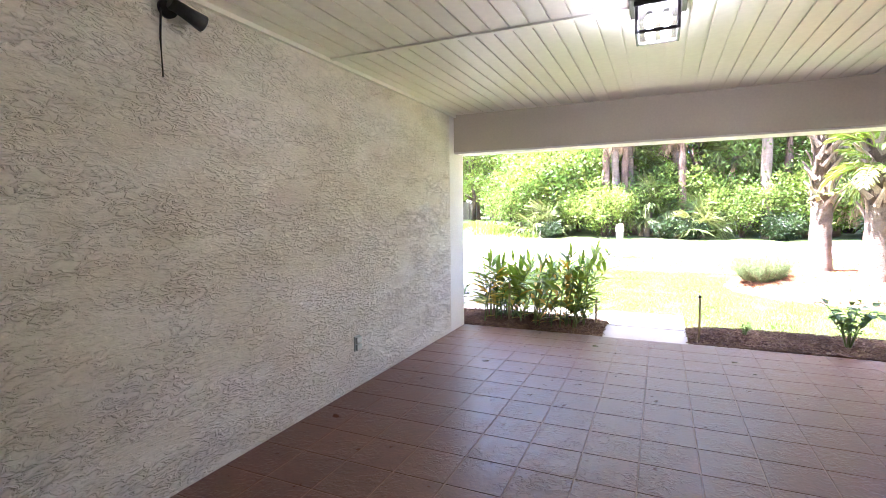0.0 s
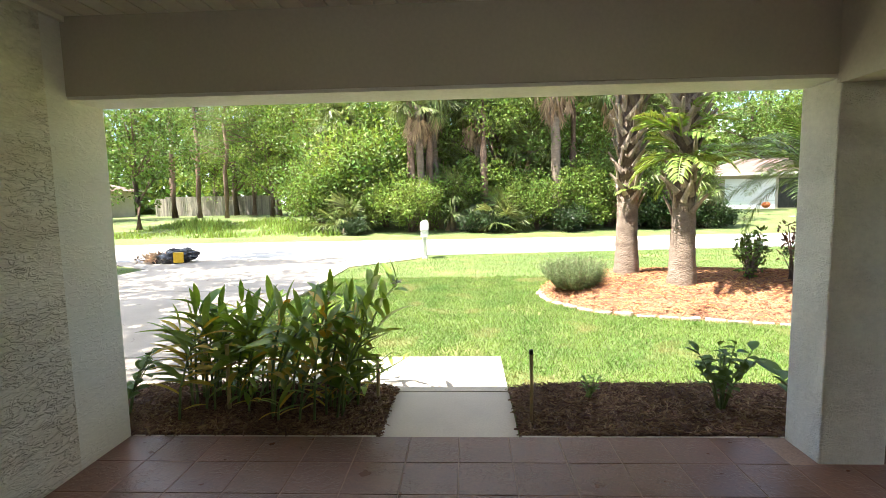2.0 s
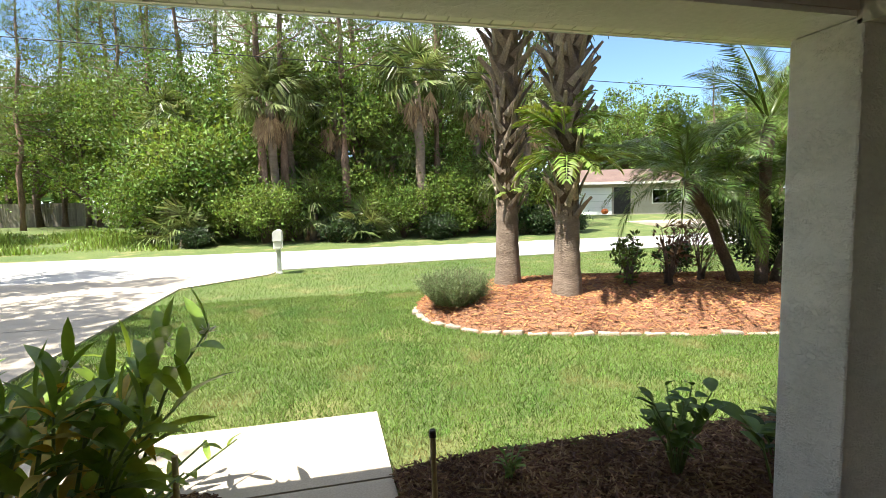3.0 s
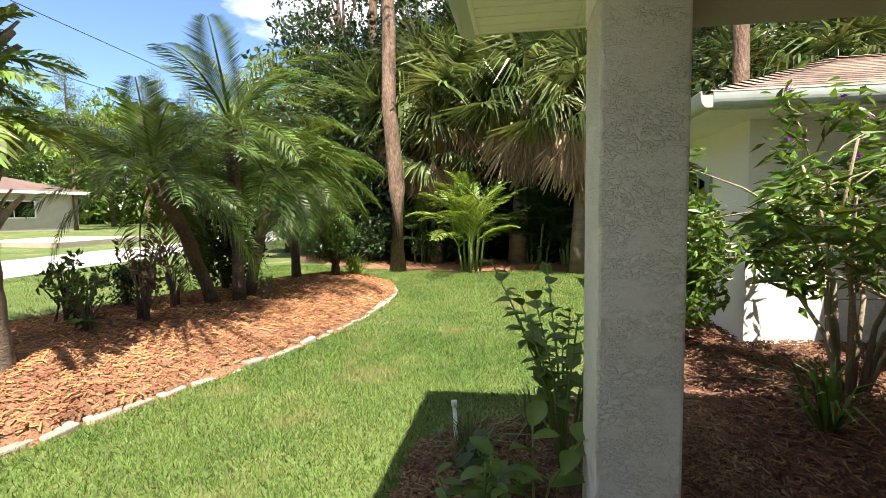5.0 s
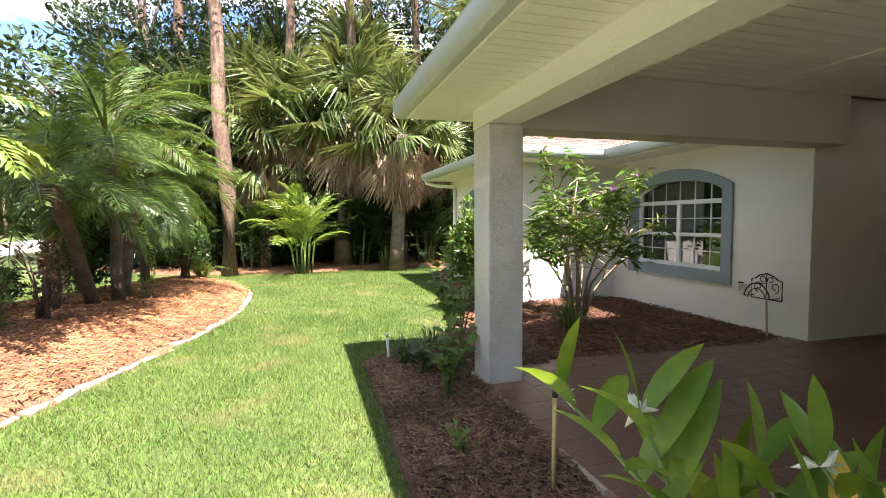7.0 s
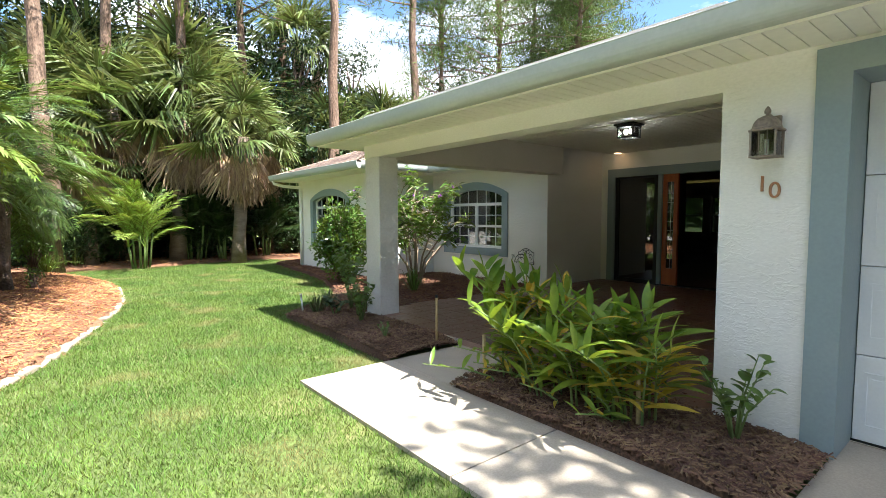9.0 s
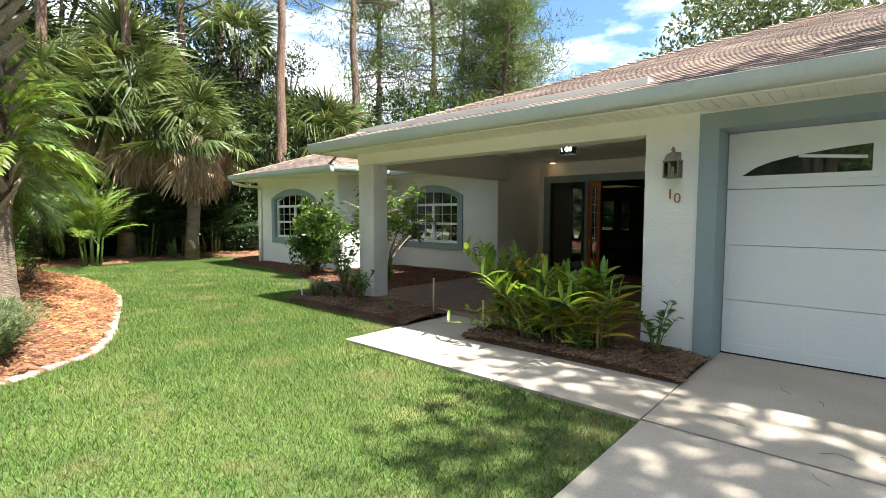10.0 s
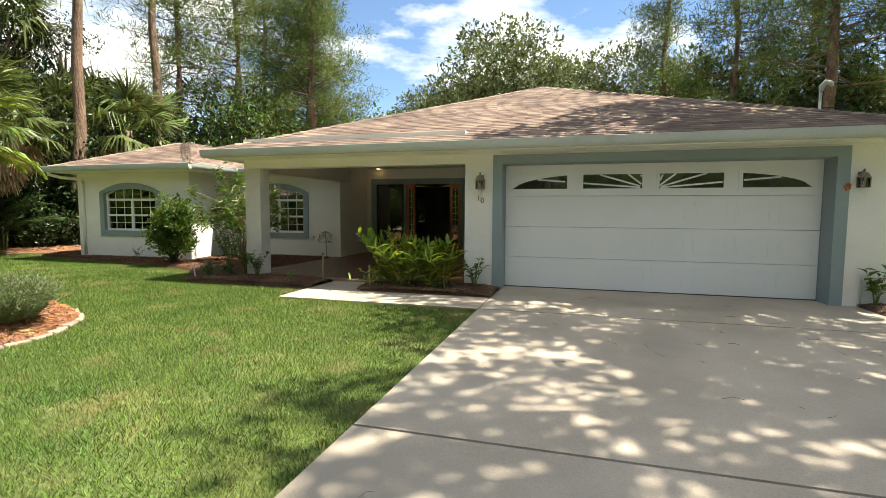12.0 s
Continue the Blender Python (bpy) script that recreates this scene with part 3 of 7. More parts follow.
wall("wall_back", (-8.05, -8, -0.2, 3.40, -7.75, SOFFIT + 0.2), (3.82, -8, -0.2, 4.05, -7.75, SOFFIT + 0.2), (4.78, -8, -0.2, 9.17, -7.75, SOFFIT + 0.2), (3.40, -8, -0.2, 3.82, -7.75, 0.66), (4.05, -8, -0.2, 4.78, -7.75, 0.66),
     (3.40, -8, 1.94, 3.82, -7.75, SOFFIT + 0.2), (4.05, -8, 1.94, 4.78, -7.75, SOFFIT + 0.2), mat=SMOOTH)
for n_, y_, a_, b_, z_, s_, r_ in WINS:
    arched_window(n_, y_, a_, b_, z_, s_, r_, "arched white grid window in a grey-green surround")

def plain_window(name, x0, x1, z0, z1, y):
    """A white framed window with one mullion, in the rear wall."""
    t = thing(name, "white framed rear window seen through the rooms", "window", ((x0 + x1) / 2, y, z0))
    t["kind"] = "structure"
    w, h = (x1 - x0) / 2, z1 - z0
    part("frame", boxes((-w, -0.05, 0, -w + 0.05, 0.05, h), (w - 0.05, -0.05, 0, w, 0.05, h), (-w + 0.05, -0.05, 0, w - 0.05, 0.05, 0.05), (-w + 0.05, -0.05, h - 0.05, w - 0.05, 0.05, h)), FRAME, t)
    part("meeting_rail", boxes((-w + 0.05, -0.03, h / 2 - 0.02, w - 0.05, 0.03, h / 2 + 0.02)), FRAME, t)
    g = part("pane", boxes((-w + 0.045, -0.004, 0.045, w - 0.045, 0.004, h - 0.045)), GLASS, t)
    g.visible_shadow = False


plain_window("window_3", 3.402, 3.818, 0.662, 1.938, -7.87)
plain_window("window_4", 4.052, 4.778, 0.662, 1.938, -7.87)

# inside: floor, walls coloured dark for dim rooms, seen through glass and doorway
structure("floor_inside", boxes((-2.0, -7.7, -0.16, 9.1, DOORY - 0.2, -0.004)), TILE, "brown tiled floor inside the house")
structure("wall_inside", boxes((2.6, -3.2, 0, 9.1, -3.1, CEIL), (5.95, -3.1, 0, 6.0, 2.5, CEIL), (2.57, -3.1, 0, 2.6, 0.9, CEIL), (-2.265, -7.7, 0, -2.2, 0.9, CEIL)), INSIDE, "inside walls of the rooms, coloured dark for dimness")
structure("ceiling_inside", boxes((-2.2, -7.7, CEIL + 0.005, 9.1, 0.95, CEIL + 0.06), (2.6, 0.95, CEIL + 0.005, 9.1, 2.6, CEIL + 0.06), (5.95, 2.6, CEIL + 0.005, 9.1, 4.3, CEIL + 0.06)), INSIDE, "ceiling of the rooms, coloured dark for dimness")

# porch ceiling in grooved vinyl boards along y, with a joint cover at 3.985
bm = bmesh.new()
x, k = -2.0, 0
while x < 2.08:
    w = min(0.122, 2.08 - x)
    bm_box(bm, x, DOORY, CEIL, x + w - 0.012, 6.302, CEIL + 0.03)
    x += 0.122
bm_box(bm, -2.015, DOORY, CEIL + 0.012, 2.08, 6.302, CEIL + 0.035)
bm_box(bm, -2.0, 3.965, CEIL - 0.012, 2.07, 4.005, CEIL + 0.002)
bm_box(bm, -2.01, DOORY, CEIL - 0.028, -1.985, 6.30, CEIL + 0.002)
structure("ceiling", bm, VINYL, "cream grooved vinyl porch ceiling")
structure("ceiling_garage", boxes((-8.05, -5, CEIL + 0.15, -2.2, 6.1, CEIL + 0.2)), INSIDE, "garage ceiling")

# ---- roof ----
EX0, EX1, EY, EZ, SL = -8.56, 2.84, 7.06, 2.36, 0.38
BODY_Y, WX0, WX1, WY = 3.42, 5.12, 9.68, 5.15


def hip_end(x0, x1, y, ze, back):
    """A gabled prism with a hipped front end: front triangle, two side planes."""
    xc, h = (x0 + x1) / 2, (x1 - x0) / 2
    a, b, p, q, c, d = (x0, y, ze), (x1, y, ze), (xc, y - h, ze + h * SL), (xc, back, ze + h * SL), (x0, back, ze), (x1, back, ze)
    return [(a, b, p), (b, d, q, p), (c, a, p, q)]


planes = hip_end(EX0, EX1, EY, EZ, -8.6) + hip_end(WX0, WX1, WY, EZ, -6.0)
hb = (BODY_Y + 8.6) / 2
by = BODY_Y - hb
planes += [((2.6, BODY_Y, EZ), (WX1, BODY_Y, EZ), (WX1 - hb, by, EZ + hb * SL), (2.6, by, EZ + hb * SL)), ((WX1, -8.6, EZ), (EX0, -8.6, EZ), (EX0 + hb, by, EZ + hb * SL), (WX1 - hb, by, EZ + hb * SL)),
           ((WX1, BODY_Y, EZ), (WX1, -8.6, EZ), (WX1 - hb, by, EZ + hb * SL))]
bm = bmesh.new()
for pl in planes:
    bm.faces.new([bm.verts.new(c) for c in pl])
roof = structure("roof", bm, ROOFPLAIN, "hipped roof in brown asphalt shingles")

TABW, EXPO = 0.30, 0.142


def tab_mesh(w):
    """One shingle tab lying in the roof plane, x along the course, y up the slope."""
    V = ((0, -0.004, 0.004), (w, -0.004, 0.004), (w, -0.004, 0.012), (0, -0.004, 0.012), (w, EXPO + 0.02, 0.006), (0, EXPO + 0.02, 0.006))
    return np.array(V), ((0, 1, 2, 3), (3, 2, 4, 5))


TAB = np_mesh("shingle", tab_mesh(TABW - 0.008)[0], np.array(tab_mesh(1)[1]), SHINGLE)


def shingle_plane(tri, rng, near=None):
    """Courses of tabs over a plane whose first edge is the eave. near(x, y): tabs there are pieces of their own."""
    a, b, p = (Vector(c) for c in tri[:3])
    q = Vector(tri[3]) if len(tri) > 3 else p
    if (b - a).cross(p - a).z < 0:
        a, b, p, q = b, a, q, p
    ux = (b - a).normalized()
    nz = ux.cross(p - a).normalized()
    uy = nz.cross(ux)
    L = (b - a).length
    H = (p - a).dot(uy)
    pr, pl_ = (p - a).dot(ux), (q - a).dot(ux)
    M = Matrix((ux, uy, nz)).transposed().to_4x4()
    V, F, k, pieces, i = [], [], 0, [], 0
    while i * EXPO < H - EXPO:
        d = i * EXPO
        f0, f1 = d / H, (d + EXPO) / H
        l0, r0, l1, r1 = pl_ * f0, L + (pr - L) * f0, pl_ * f1, L + (pr - L) * f1
        u = l0 - TABW * (0.5 if i % 2 else 0.0) - rng.uniform(0, 0.08)
        while u < r0:
            w = TABW - 0.008
            inside = u > l1 + 0.01 and u + w < r1 - 0.01
            pt = a + ux * u + uy * d
            if inside and near and near(pt.x, pt.y) and len(pieces) < 150:
                pieces.append(Matrix.Translation(pt) @ M)
            else:
                tv = []
                jit = rng.uniform(-0.006, 0.006)
                for vx, vy, vz in tab_mesh(w)[0]:
                    up = 0 if vy < 0.05 else 1
                    xx = min(max(u + vx, l1 if up else l0), r1 if up else r0)
                    tv.append(a + ux * xx + uy * (d + vy + (jit if not up else 0)) + nz * (vz + 0.002))
                V += tv
                F += [(k, k + 1, k + 2, k + 3), (k + 3, k + 2, k + 4, k + 5)]
                k += 6
            u += TABW
        i += 1
    rest = new("shingles", np_mesh("shingles", np.array([tuple(v) for v in V]), np.array(F), SHINGLE))
    rest.parent = roof
    tagged(rest, kind="stuff")
    return pieces


rng = np.random.default_rng(4)
SHINGLES = shingle_plane(planes[0], rng, lambda x, y: -3.2 < x < 2.2 and y > 5.9)
for tri in (planes[1], planes[3], planes[4], planes[5], planes[6]):
    shingle_plane(tri, rng)
# hip and ridge caps
bm = bmesh.new()


def caps(a, b):
    a, b = Vector(a), Vector(b)
    d = (b - a).normalized()
    s = d.cross(Vector((0, 0, 1))).normalized()
    n = int((b - a).length / 0.16)
    for i in range(n):
        p, q = a + d * 0.16 * i, a + d * (0.16 * i + 0.19)
        lo, hi = Vector((0, 0, 0.012)), Vector((0, 0, 0.030))
        v = [bm.verts.new(c) for c in (p + s * 0.12 - hi * 1.2 + hi, p + hi + Vector((0, 0, 0.012)), p - s * 0.12 - hi * 1.2 + hi, q + s * 0.12 - hi * 1.2 + lo, q + lo + Vector((0, 0, 0.012)), q - s * 0.12 - hi * 1.2 + lo)]
        bm.faces.new((v[0], v[1], v[4], v[3]))
        bm.faces.new((v[1], v[2], v[5], v[4]))


for x0, x1, y, ze in ((EX0, EX1, EY, EZ), (WX0, WX1, WY, EZ)):
    h = (x1 - x0) / 2
    tip = ((x0 + x1) / 2, y - h, ze + h * SL)
    caps((x0, y, ze), tip)
    caps((x1, y, ze), tip)
    caps(tip, (tip[0], -2.0, tip[2]))
ob = new("ridge_caps", finish("ridge_caps", bm, SHINGLE))
ob.parent = roof
tagged(ob, kind="stuff")


# soffits in grooved boards, and gutters with a stepped profile
def soffit(name, x0, y0, x1, y1, along):
    bm = boxes((x0, y0, SOFFIT + 0.008, x1, y1, SOFFIT + 0.02))
    lo, hi = (x0, x1) if along == "x" else (y0, y1)
    c = lo
    while c < hi:
        d = min(c + 0.10, hi)
        bm_box(bm, *((c, y0, SOFFIT, d - 0.007, y1) if along == "x" else (x0, c, SOFFIT, x1, d - 0.007)), SOFFIT + 0.01)
        c += 0.10
    return structure(name, bm, VINYL, "cream grooved vinyl soffit")


soffit("soffit_front", EX0, FY, EX1, EY - 0.02, "x")
soffit("soffit_side", 2.43, 3.45, EX1, FY, "y")
soffit("soffit_wing", WX0 + 0.02, W2Y, WX1, WY - 0.02, "x")
soffit("soffit_wing_side", WX0, W1Y, WS, W2Y, "y")
soffit("soffit_wing_far", 9.42, -6, WX1, W2Y, "y")
soffit("soffit_recess", 2.57, W1Y, WX0, BODY_Y - 0.02, "x")


def gutter(name, a, b, out):
    """A moulded gutter from a to b along the eave; out: the way it faces."""
    a, b, out = Vector(a), Vector(b), Vector(out)
    prof = [(0, -0.13), (0.045, -0.13)] + [(0.045 + 0.06 * math.sin(a), -0.13 + 0.105 * (1 - math.cos(a))) for a in np.linspace(0.25, 1.5, 6)] + [(0.106, 0.0), (0.110, 0.006), (0.106, 0.012), (0.094, 0.012), (0.09, -0.02), (0, -0.02)]
    bm = bmesh.new()
    r = [[bm.verts.new(p + out * o + Vector((0, 0, z))) for o, z in prof] for p in (a, b)]
    n = len(prof)
    for i in range(n):
        bm.faces.new((r[0][i], r[0][(i + 1) % n], r[1][(i + 1) % n], r[1][i]))
    bm.faces.new(r[0])
    bm.faces.new(r[1][::-1])
    return structure(name, bm, GUTTER, "pale grey-green metal gutter")


gutter("gutter_front", (EX0 - 0.1, EY, EZ), (EX1 + 0.1, EY, EZ), (0, 1, 0))
gutter("gutter_side", (EX1, EY, EZ), (EX1, 3.45, EZ), (1, 0, 0))
gutter("gutter_wing", (WX0 - 0.1, WY, EZ), (WX1 + 0.1, WY, EZ), (0, 1, 0))
gutter("gutter_wing_side", (WX0, BODY_Y + 0.1, EZ), (WX0, WY, EZ), (-1, 0, 0))
gutter("gutter_recess", (EX1 + 0.1, BODY_Y, EZ), (WX0, BODY_Y, EZ), (0, 1, 0))
structure("fascia", boxes((EX0, EY - 0.022, SOFFIT - 0.004, EX1, EY - 0.002, EZ - 0.005), (EX1 - 0.022, 3.45, SOFFIT - 0.004, EX1 - 0.002, EY - 0.022, EZ - 0.005), (WX0 + 0.002, WY - 0.022, SOFFIT - 0.004, WX1, WY - 0.002, EZ - 0.005),
                          (WX0 + 0.002, BODY_Y, SOFFIT - 0.004, WX0 + 0.022, WY - 0.022, EZ - 0.005), (2.57, BODY_Y - 0.022, SOFFIT - 0.004, WX0, BODY_Y - 0.002, EZ - 0.005), (WX1 - 0.022, -6, SOFFIT - 0.004, WX1 - 0.002, WY - 0.03, EZ - 0.005)), VINYL, "cream eave boards")
ds = thing("downspout", "cream metal downspout elbow under the wing's eave", "downspout", (WX1 - 0.05, WY, EZ - 0.1))
part("elbow", tube([(0, 0.03, 0), (0, 0.02, -0.09), (-0.12, -0.2, -0.16), (-0.42, -0.52, -0.2), (-0.44, -0.54, -0.3)], 0.04, 8), VINYL, ds)
part("pipe", tube([(-0.44, -0.54, -0.3), (-0.44, -0.54, -2.33)], 0.038, 8), VINYL, ds)

# ---- porch floor bed (tiles come last in the file) ----
structure("porch_edge", boxes((-2.01, FY + 0.001, -0.15, -0.425, FY + 0.024, -0.005), (0.495, FY + 0.001, -0.15, 2.43, FY + 0.024, -0.005)), CONCRETE, "pale concrete edge of the porch slab")
structure("floor", boxes((-2.015, DOORY - 0.2, -0.17, 2.43, FY + 0.0, -0.003)), GROUT, "brown grout bed of the porch floor")

# ---- garage door ----
gd = thing("garage_door", "white sectional garage door with sunburst window lites", "garage door", ((GX0 + GX1) / 2, GY, -0.06))
gw, gh = GX1 - GX0, GTOP + 0.06
sec = gh / 4
for r in range(4):
    s = part("section", boxes((-gw / 2 + 0.004, -0.045, r * sec + 0.0025, gw / 2 - 0.004, 0, (r + 1) * sec - 0.0025), bevel=0.004), WHITE, gd)
    s.parent = gd
    if r < 3:
        for c in range(8):
            pw = gw / 8
            x0, x1, z0, z1 = -gw / 2 + c * pw + 0.07, -gw / 2 + (c + 1) * pw - 0.05, r * sec + 0.10, (r + 1) * sec - 0.10
            bm = boxes((x0, 0, z0, x1, 0.005, z0 + 0.014), (x0, 0, z1 - 0.014, x1, 0.005, z1), (x0, 0, z0 + 0.014, x0 + 0.014, 0.005, z1 - 0.014), (x1 - 0.014, 0, z0 + 0.014, x1, 0.005, z1 - 0.014), (x0 + 0.035, 0, z0 + 0.035, x1 - 0.035, 0.004, z1 - 0.035))
            part("panel", bm, WHITE, s)


def sunburst(c):
    """One of four lites: bars that fan out from the middle of the door's foot of windows."""
    pw = gw / 4
    x0, x1, z0, z1 = -gw / 2 + c * pw + 0.09, -gw / 2 + (c + 1) * pw - 0.07, 3 * sec + 0.07, 4 * sec - 0.13
    bm = boxes((x0, 0, z0, x1, 0.014, z0 + 0.05), (x0, 0, z1 - 0.045, x1, 0.014, z1), (x0, 0, z0 + 0.05, x0 + 0.05, 0.014, z1 - 0.045), (x1 - 0.05, 0, z0 + 0.05, x1, 0.014, z1 - 0.045))
    gx0, gx1, gz0, gz1 = x0 + 0.05, x1 - 0.05, z0 + 0.05, z1 - 0.045
    part("lite_frame", bm, WHITE, gd)
    part("pane", boxes((gx0, -0.002, gz0, gx1, 0.003, gz1)), DARKGLASS, gd, "dark glass")
    bm = bmesh.new()
    fy0, fy1 = 0.004, 0.012

    def prism(pts):
        lo, hi = [bm.verts.new((x, fy0, z)) for x, z in pts], [bm.verts.new((x, fy1, z)) for x, z in pts]
        bm.faces.new(hi)
        for i in range(len(pts)):
            bm.faces.new((lo[i], lo[(i + 1) % len(pts)], hi[(i + 1) % len(pts)], hi[i]))

    def clipx(z_at, lo, hi):
        return [(x, z_at(x)) for x in np.linspace(lo, hi, 9)]

    # the arch over all four lites, and rays from below the door's middle
    def arch(x):
        return gz0 + (gz1 + 0.03 - gz0) * math.sqrt(max(0.0, 1 - (abs(x) / (gw / 2 - 0.16)) ** 2.6)) if abs(x) < gw / 2 - 0.16 else gz0

    for i in range(8):
        a, b = gx0 + (gx1 - gx0) * i / 8, gx0 + (gx1 - gx0) * (i + 1) / 8
        za, zb = min(arch(a), gz1), min(arch(b), gz1)
        if za < gz1 - 0.003 or zb < gz1 - 0.003:
            prism([(a, za), (b, zb), (b, gz1), (a, gz1)])
    for ang in (5, 17, 38, 66):
        for sg in (1, -1):
            d = Vector((math.cos(radians(ang)) * sg, math.sin(radians(ang))))
            n = Vector((-d.y, d.x)) * 0.013
            pts = []
            for t in np.linspace(0.0, 2.6, 80):
                x, z = d.x * t + 0.07 * sg, gz0 + 0.005 + d.y * t
                if gx0 <= x <= gx1 and gz0 <= z <= min(gz1, arch(x)):
                    pts.append(Vector((x, z)))
            if len(pts) > 1:
                p, q = pts[0], pts[-1]
                prism([tuple(p - n), tuple(q - n), tuple(q + n), tuple(p + n)])
    for sg in (1, -1):
        if gx0 <= 0.10 * sg <= gx1 or gx0 <= 0.02 * sg <= gx1:
            prism([(max(gx0, min(gx1, math.cos(a) * 0.12)), gz0 + max(0, math.sin(a)) * 0.10) for a in np.linspace(0, math.pi, 9)])
    if len(bm.faces):
        part("sunburst_bars", bm, WHITE, gd)
    else:
        bm.free()


for c in range(4):
    sunburst(c)
part("bottom_seal", boxes((-gw / 2, -0.03, -0.004, gw / 2, 0.004, 0.014)), BLACK, gd)
structure("garage_trim", boxes((GX1, GY - 0.04, SLAB, GX1 + 0.10, FY + 0.03, GTOP + 0.10), (GX0 - 0.10, GY - 0.04, SLAB, GX0, FY + 0.03, GTOP + 0.10), (GX0, GY - 0.04, GTOP, GX1, FY + 0.03, GTOP + 0.10),
                               (GX1 + 0.10, FY, SLAB, GX1 + 0.16, FY + 0.03, SOFFIT - 0.03), (GX0 - 0.16, FY, SLAB, GX0 - 0.10, FY + 0.03, SOFFIT - 0.03), (GX0 - 0.10, FY, GTOP + 0.10, GX1 + 0.10, FY + 0.03, SOFFIT - 0.03)), TEAL, "grey-green painted surround of the garage door")
structure("garage_back", boxes((-8.0, 2.0, 0, -2.3, 2.1, CEIL)), INSIDE, "back wall of the garage, coloured dark for dimness")
structure("garage_apron", boxes((GX0 - 0.1, GY - 0.1, -0.17, GX1 + 0.1, GY + 0.015, SLAB + 0.002)), CONCRETE, "concrete sill under the garage door")

# ---- entrance: frame, fixed glass, orange sidelights, open doorway ----
en = thing("entrance", "grey-green door frame with dark glass and orange sidelights, doorway open", "entrance", (0, DOORY, 0))
en["kind"] = "structure"
part("outer_frame", boxes((DX0, -0.2, 0, DX0 + 0.09, 0.035, DTOP), (DX1 - 0.09, -0.2, 0, DX1, 0.035, DTOP), (DX0 + 0.09, -0.2, DTOP - 0.09, DX1 - 0.09, 0.035, DTOP)), TEAL, en)
part("trim", boxes((DX0 - 0.07, 0.0, 0, DX0, 0.03, DTOP + 0.07), (DX1, 0.0, 0, DX1 + 0.07, 0.03, DTOP + 0.07), (DX0, 0.0, DTOP, DX1, 0.03, DTOP + 0.07)), TEAL, en)
for x0, x1 in ((1.16, 2.01), (-1.53, -0.84)):
    pan = part("fixed_panel", boxes((x0, -0.06, 0.0, x0 + 0.06, 0.0, 2.07), (x1 - 0.06, -0.06, 0, x1, 0, 2.07), (x0 + 0.06, -0.06, 2.0, x1 - 0.06, 0, 2.07), (x0 + 0.06, -0.06, 0, x1 - 0.06, 0, 0.08)), BLACK, en, "dark metal framed glass panel")
    g = part("pane", boxes((x0 + 0.055, -0.032, 0.075, x1 - 0.055, -0.028, 2.005)), DARKGLASS, pan)
    g.visible_shadow = False
for x0, x1 in ((0.80, 1.07), (-0.57, -0.26)):
    part("post", boxes((x1 + 0.003, -0.15, 0, x1 + 0.075, 0.012, 2.07)) if x0 > 0 else boxes((x0 - 0.25, -0.15, 0, x0 - 0.003, 0.012, 2.07)), TEAL, en)
    sl = part("sidelight", boxes((x0, -0.1, 0, x0 + 0.07, -0.03, 2.07), (x1 - 0.07, -0.1, 0, x1, -0.03, 2.07), (x0 + 0.07, -0.1, 1.9, x1 - 0.07, -0.03, 2.07), (x0 + 0.07, -0.1, 0, x1 - 0.07, -0.03, 0.32)), ORANGE, en, "orange-stained wooden sidelight")
    g = part("leaded_glass", boxes((x0 + 0.068, -0.07, 0.31, x1 - 0.068, -0.066, 1.91)), DARKGLASS, sl)
    g.visible_shadow = False
    bars = [((x0 + x1) / 2 - 0.003, -0.076, 0.32, (x0 + x1) / 2 + 0.003, -0.064, 1.9)] + [(x0 + 0.07, -0.0765, z, x1 - 0.07, -0.0635, z + 0.006) for z in np.arange(0.5, 1.85, 0.17)]
    part("leading", boxes(*bars), FRAME, sl)
part("threshold", boxes((DX0 + 0.09, -0.2, 0.0, DX1 - 0.09, 0.02, 0.018), bevel=0.004), BLACK, en)

# ---- lamps ----
pl = thing("porch_ceiling_lamp", "square black ceiling lantern with clear glass, lit", "ceiling lamp", (0.15, 3.93, CEIL))
part("canopy", boxes((-0.14, -0.14, -0.035, 0.14, 0.14, -0.013), (-0.115, -0.115, -0.06, 0.115, 0.115, -0.035), bevel=0.004), BLACK, pl)
for sx in (-1, 1):
    for sy in (-1, 1):
        part("post", boxes((sx * 0.10 - 0.007, sy * 0.10 - 0.007, -0.185, sx * 0.10 + 0.007, sy * 0.10 + 0.007, -0.06)), BLACK, pl)
part("bottom_frame", boxes((-0.107, -0.107, -0.195, 0.107, -0.093, -0.18), (-0.107, 0.093, -0.195, 0.107, 0.107, -0.18), (-0.107, -0.093, -0.195, -0.093, 0.093, -0.18), (0.093, -0.093, -0.195, 0.107, 0.093, -0.18)), BLACK, pl)
for i in range(4):
    g = part("pane", boxes((-0.093, 0.098, -0.18, 0.093, 0.101, -0.06)), CLEAR, pl)
    g.matrix_basis = pose(0, 0, 0, 0, 0, 90 * i)
    g.visible_shadow = False
for sx in (-0.04, 0.04):
    bm = bmesh.new()
    bmesh.ops.create_uvsphere(bm, u_segments=12, v_segments=8, radius=0.028, matrix=Matrix.Translation((sx, 0, -0.11)) @ Matrix.Diagonal((1, 1, 1.3, 1)))
    part("bulb", bm, BULB, pl, "glowing white bulb")
    part("socket", boxes((sx - 0.014, -0.014, -0.078, sx + 0.014, 0.014, -0.058)), BLACK, pl)
rc = thing("recessed_lamp", "small round recessed ceiling lamp, lit warm", "ceiling lamp", (1.88, 1.32, CEIL))
bm = bmesh.new()
bmesh.ops.create_cone(bm, cap_ends=True, segments=24, radius1=0.085, radius2=0.095, depth=0.012, matrix=Matrix.Translation((0, 0, -0.006)))
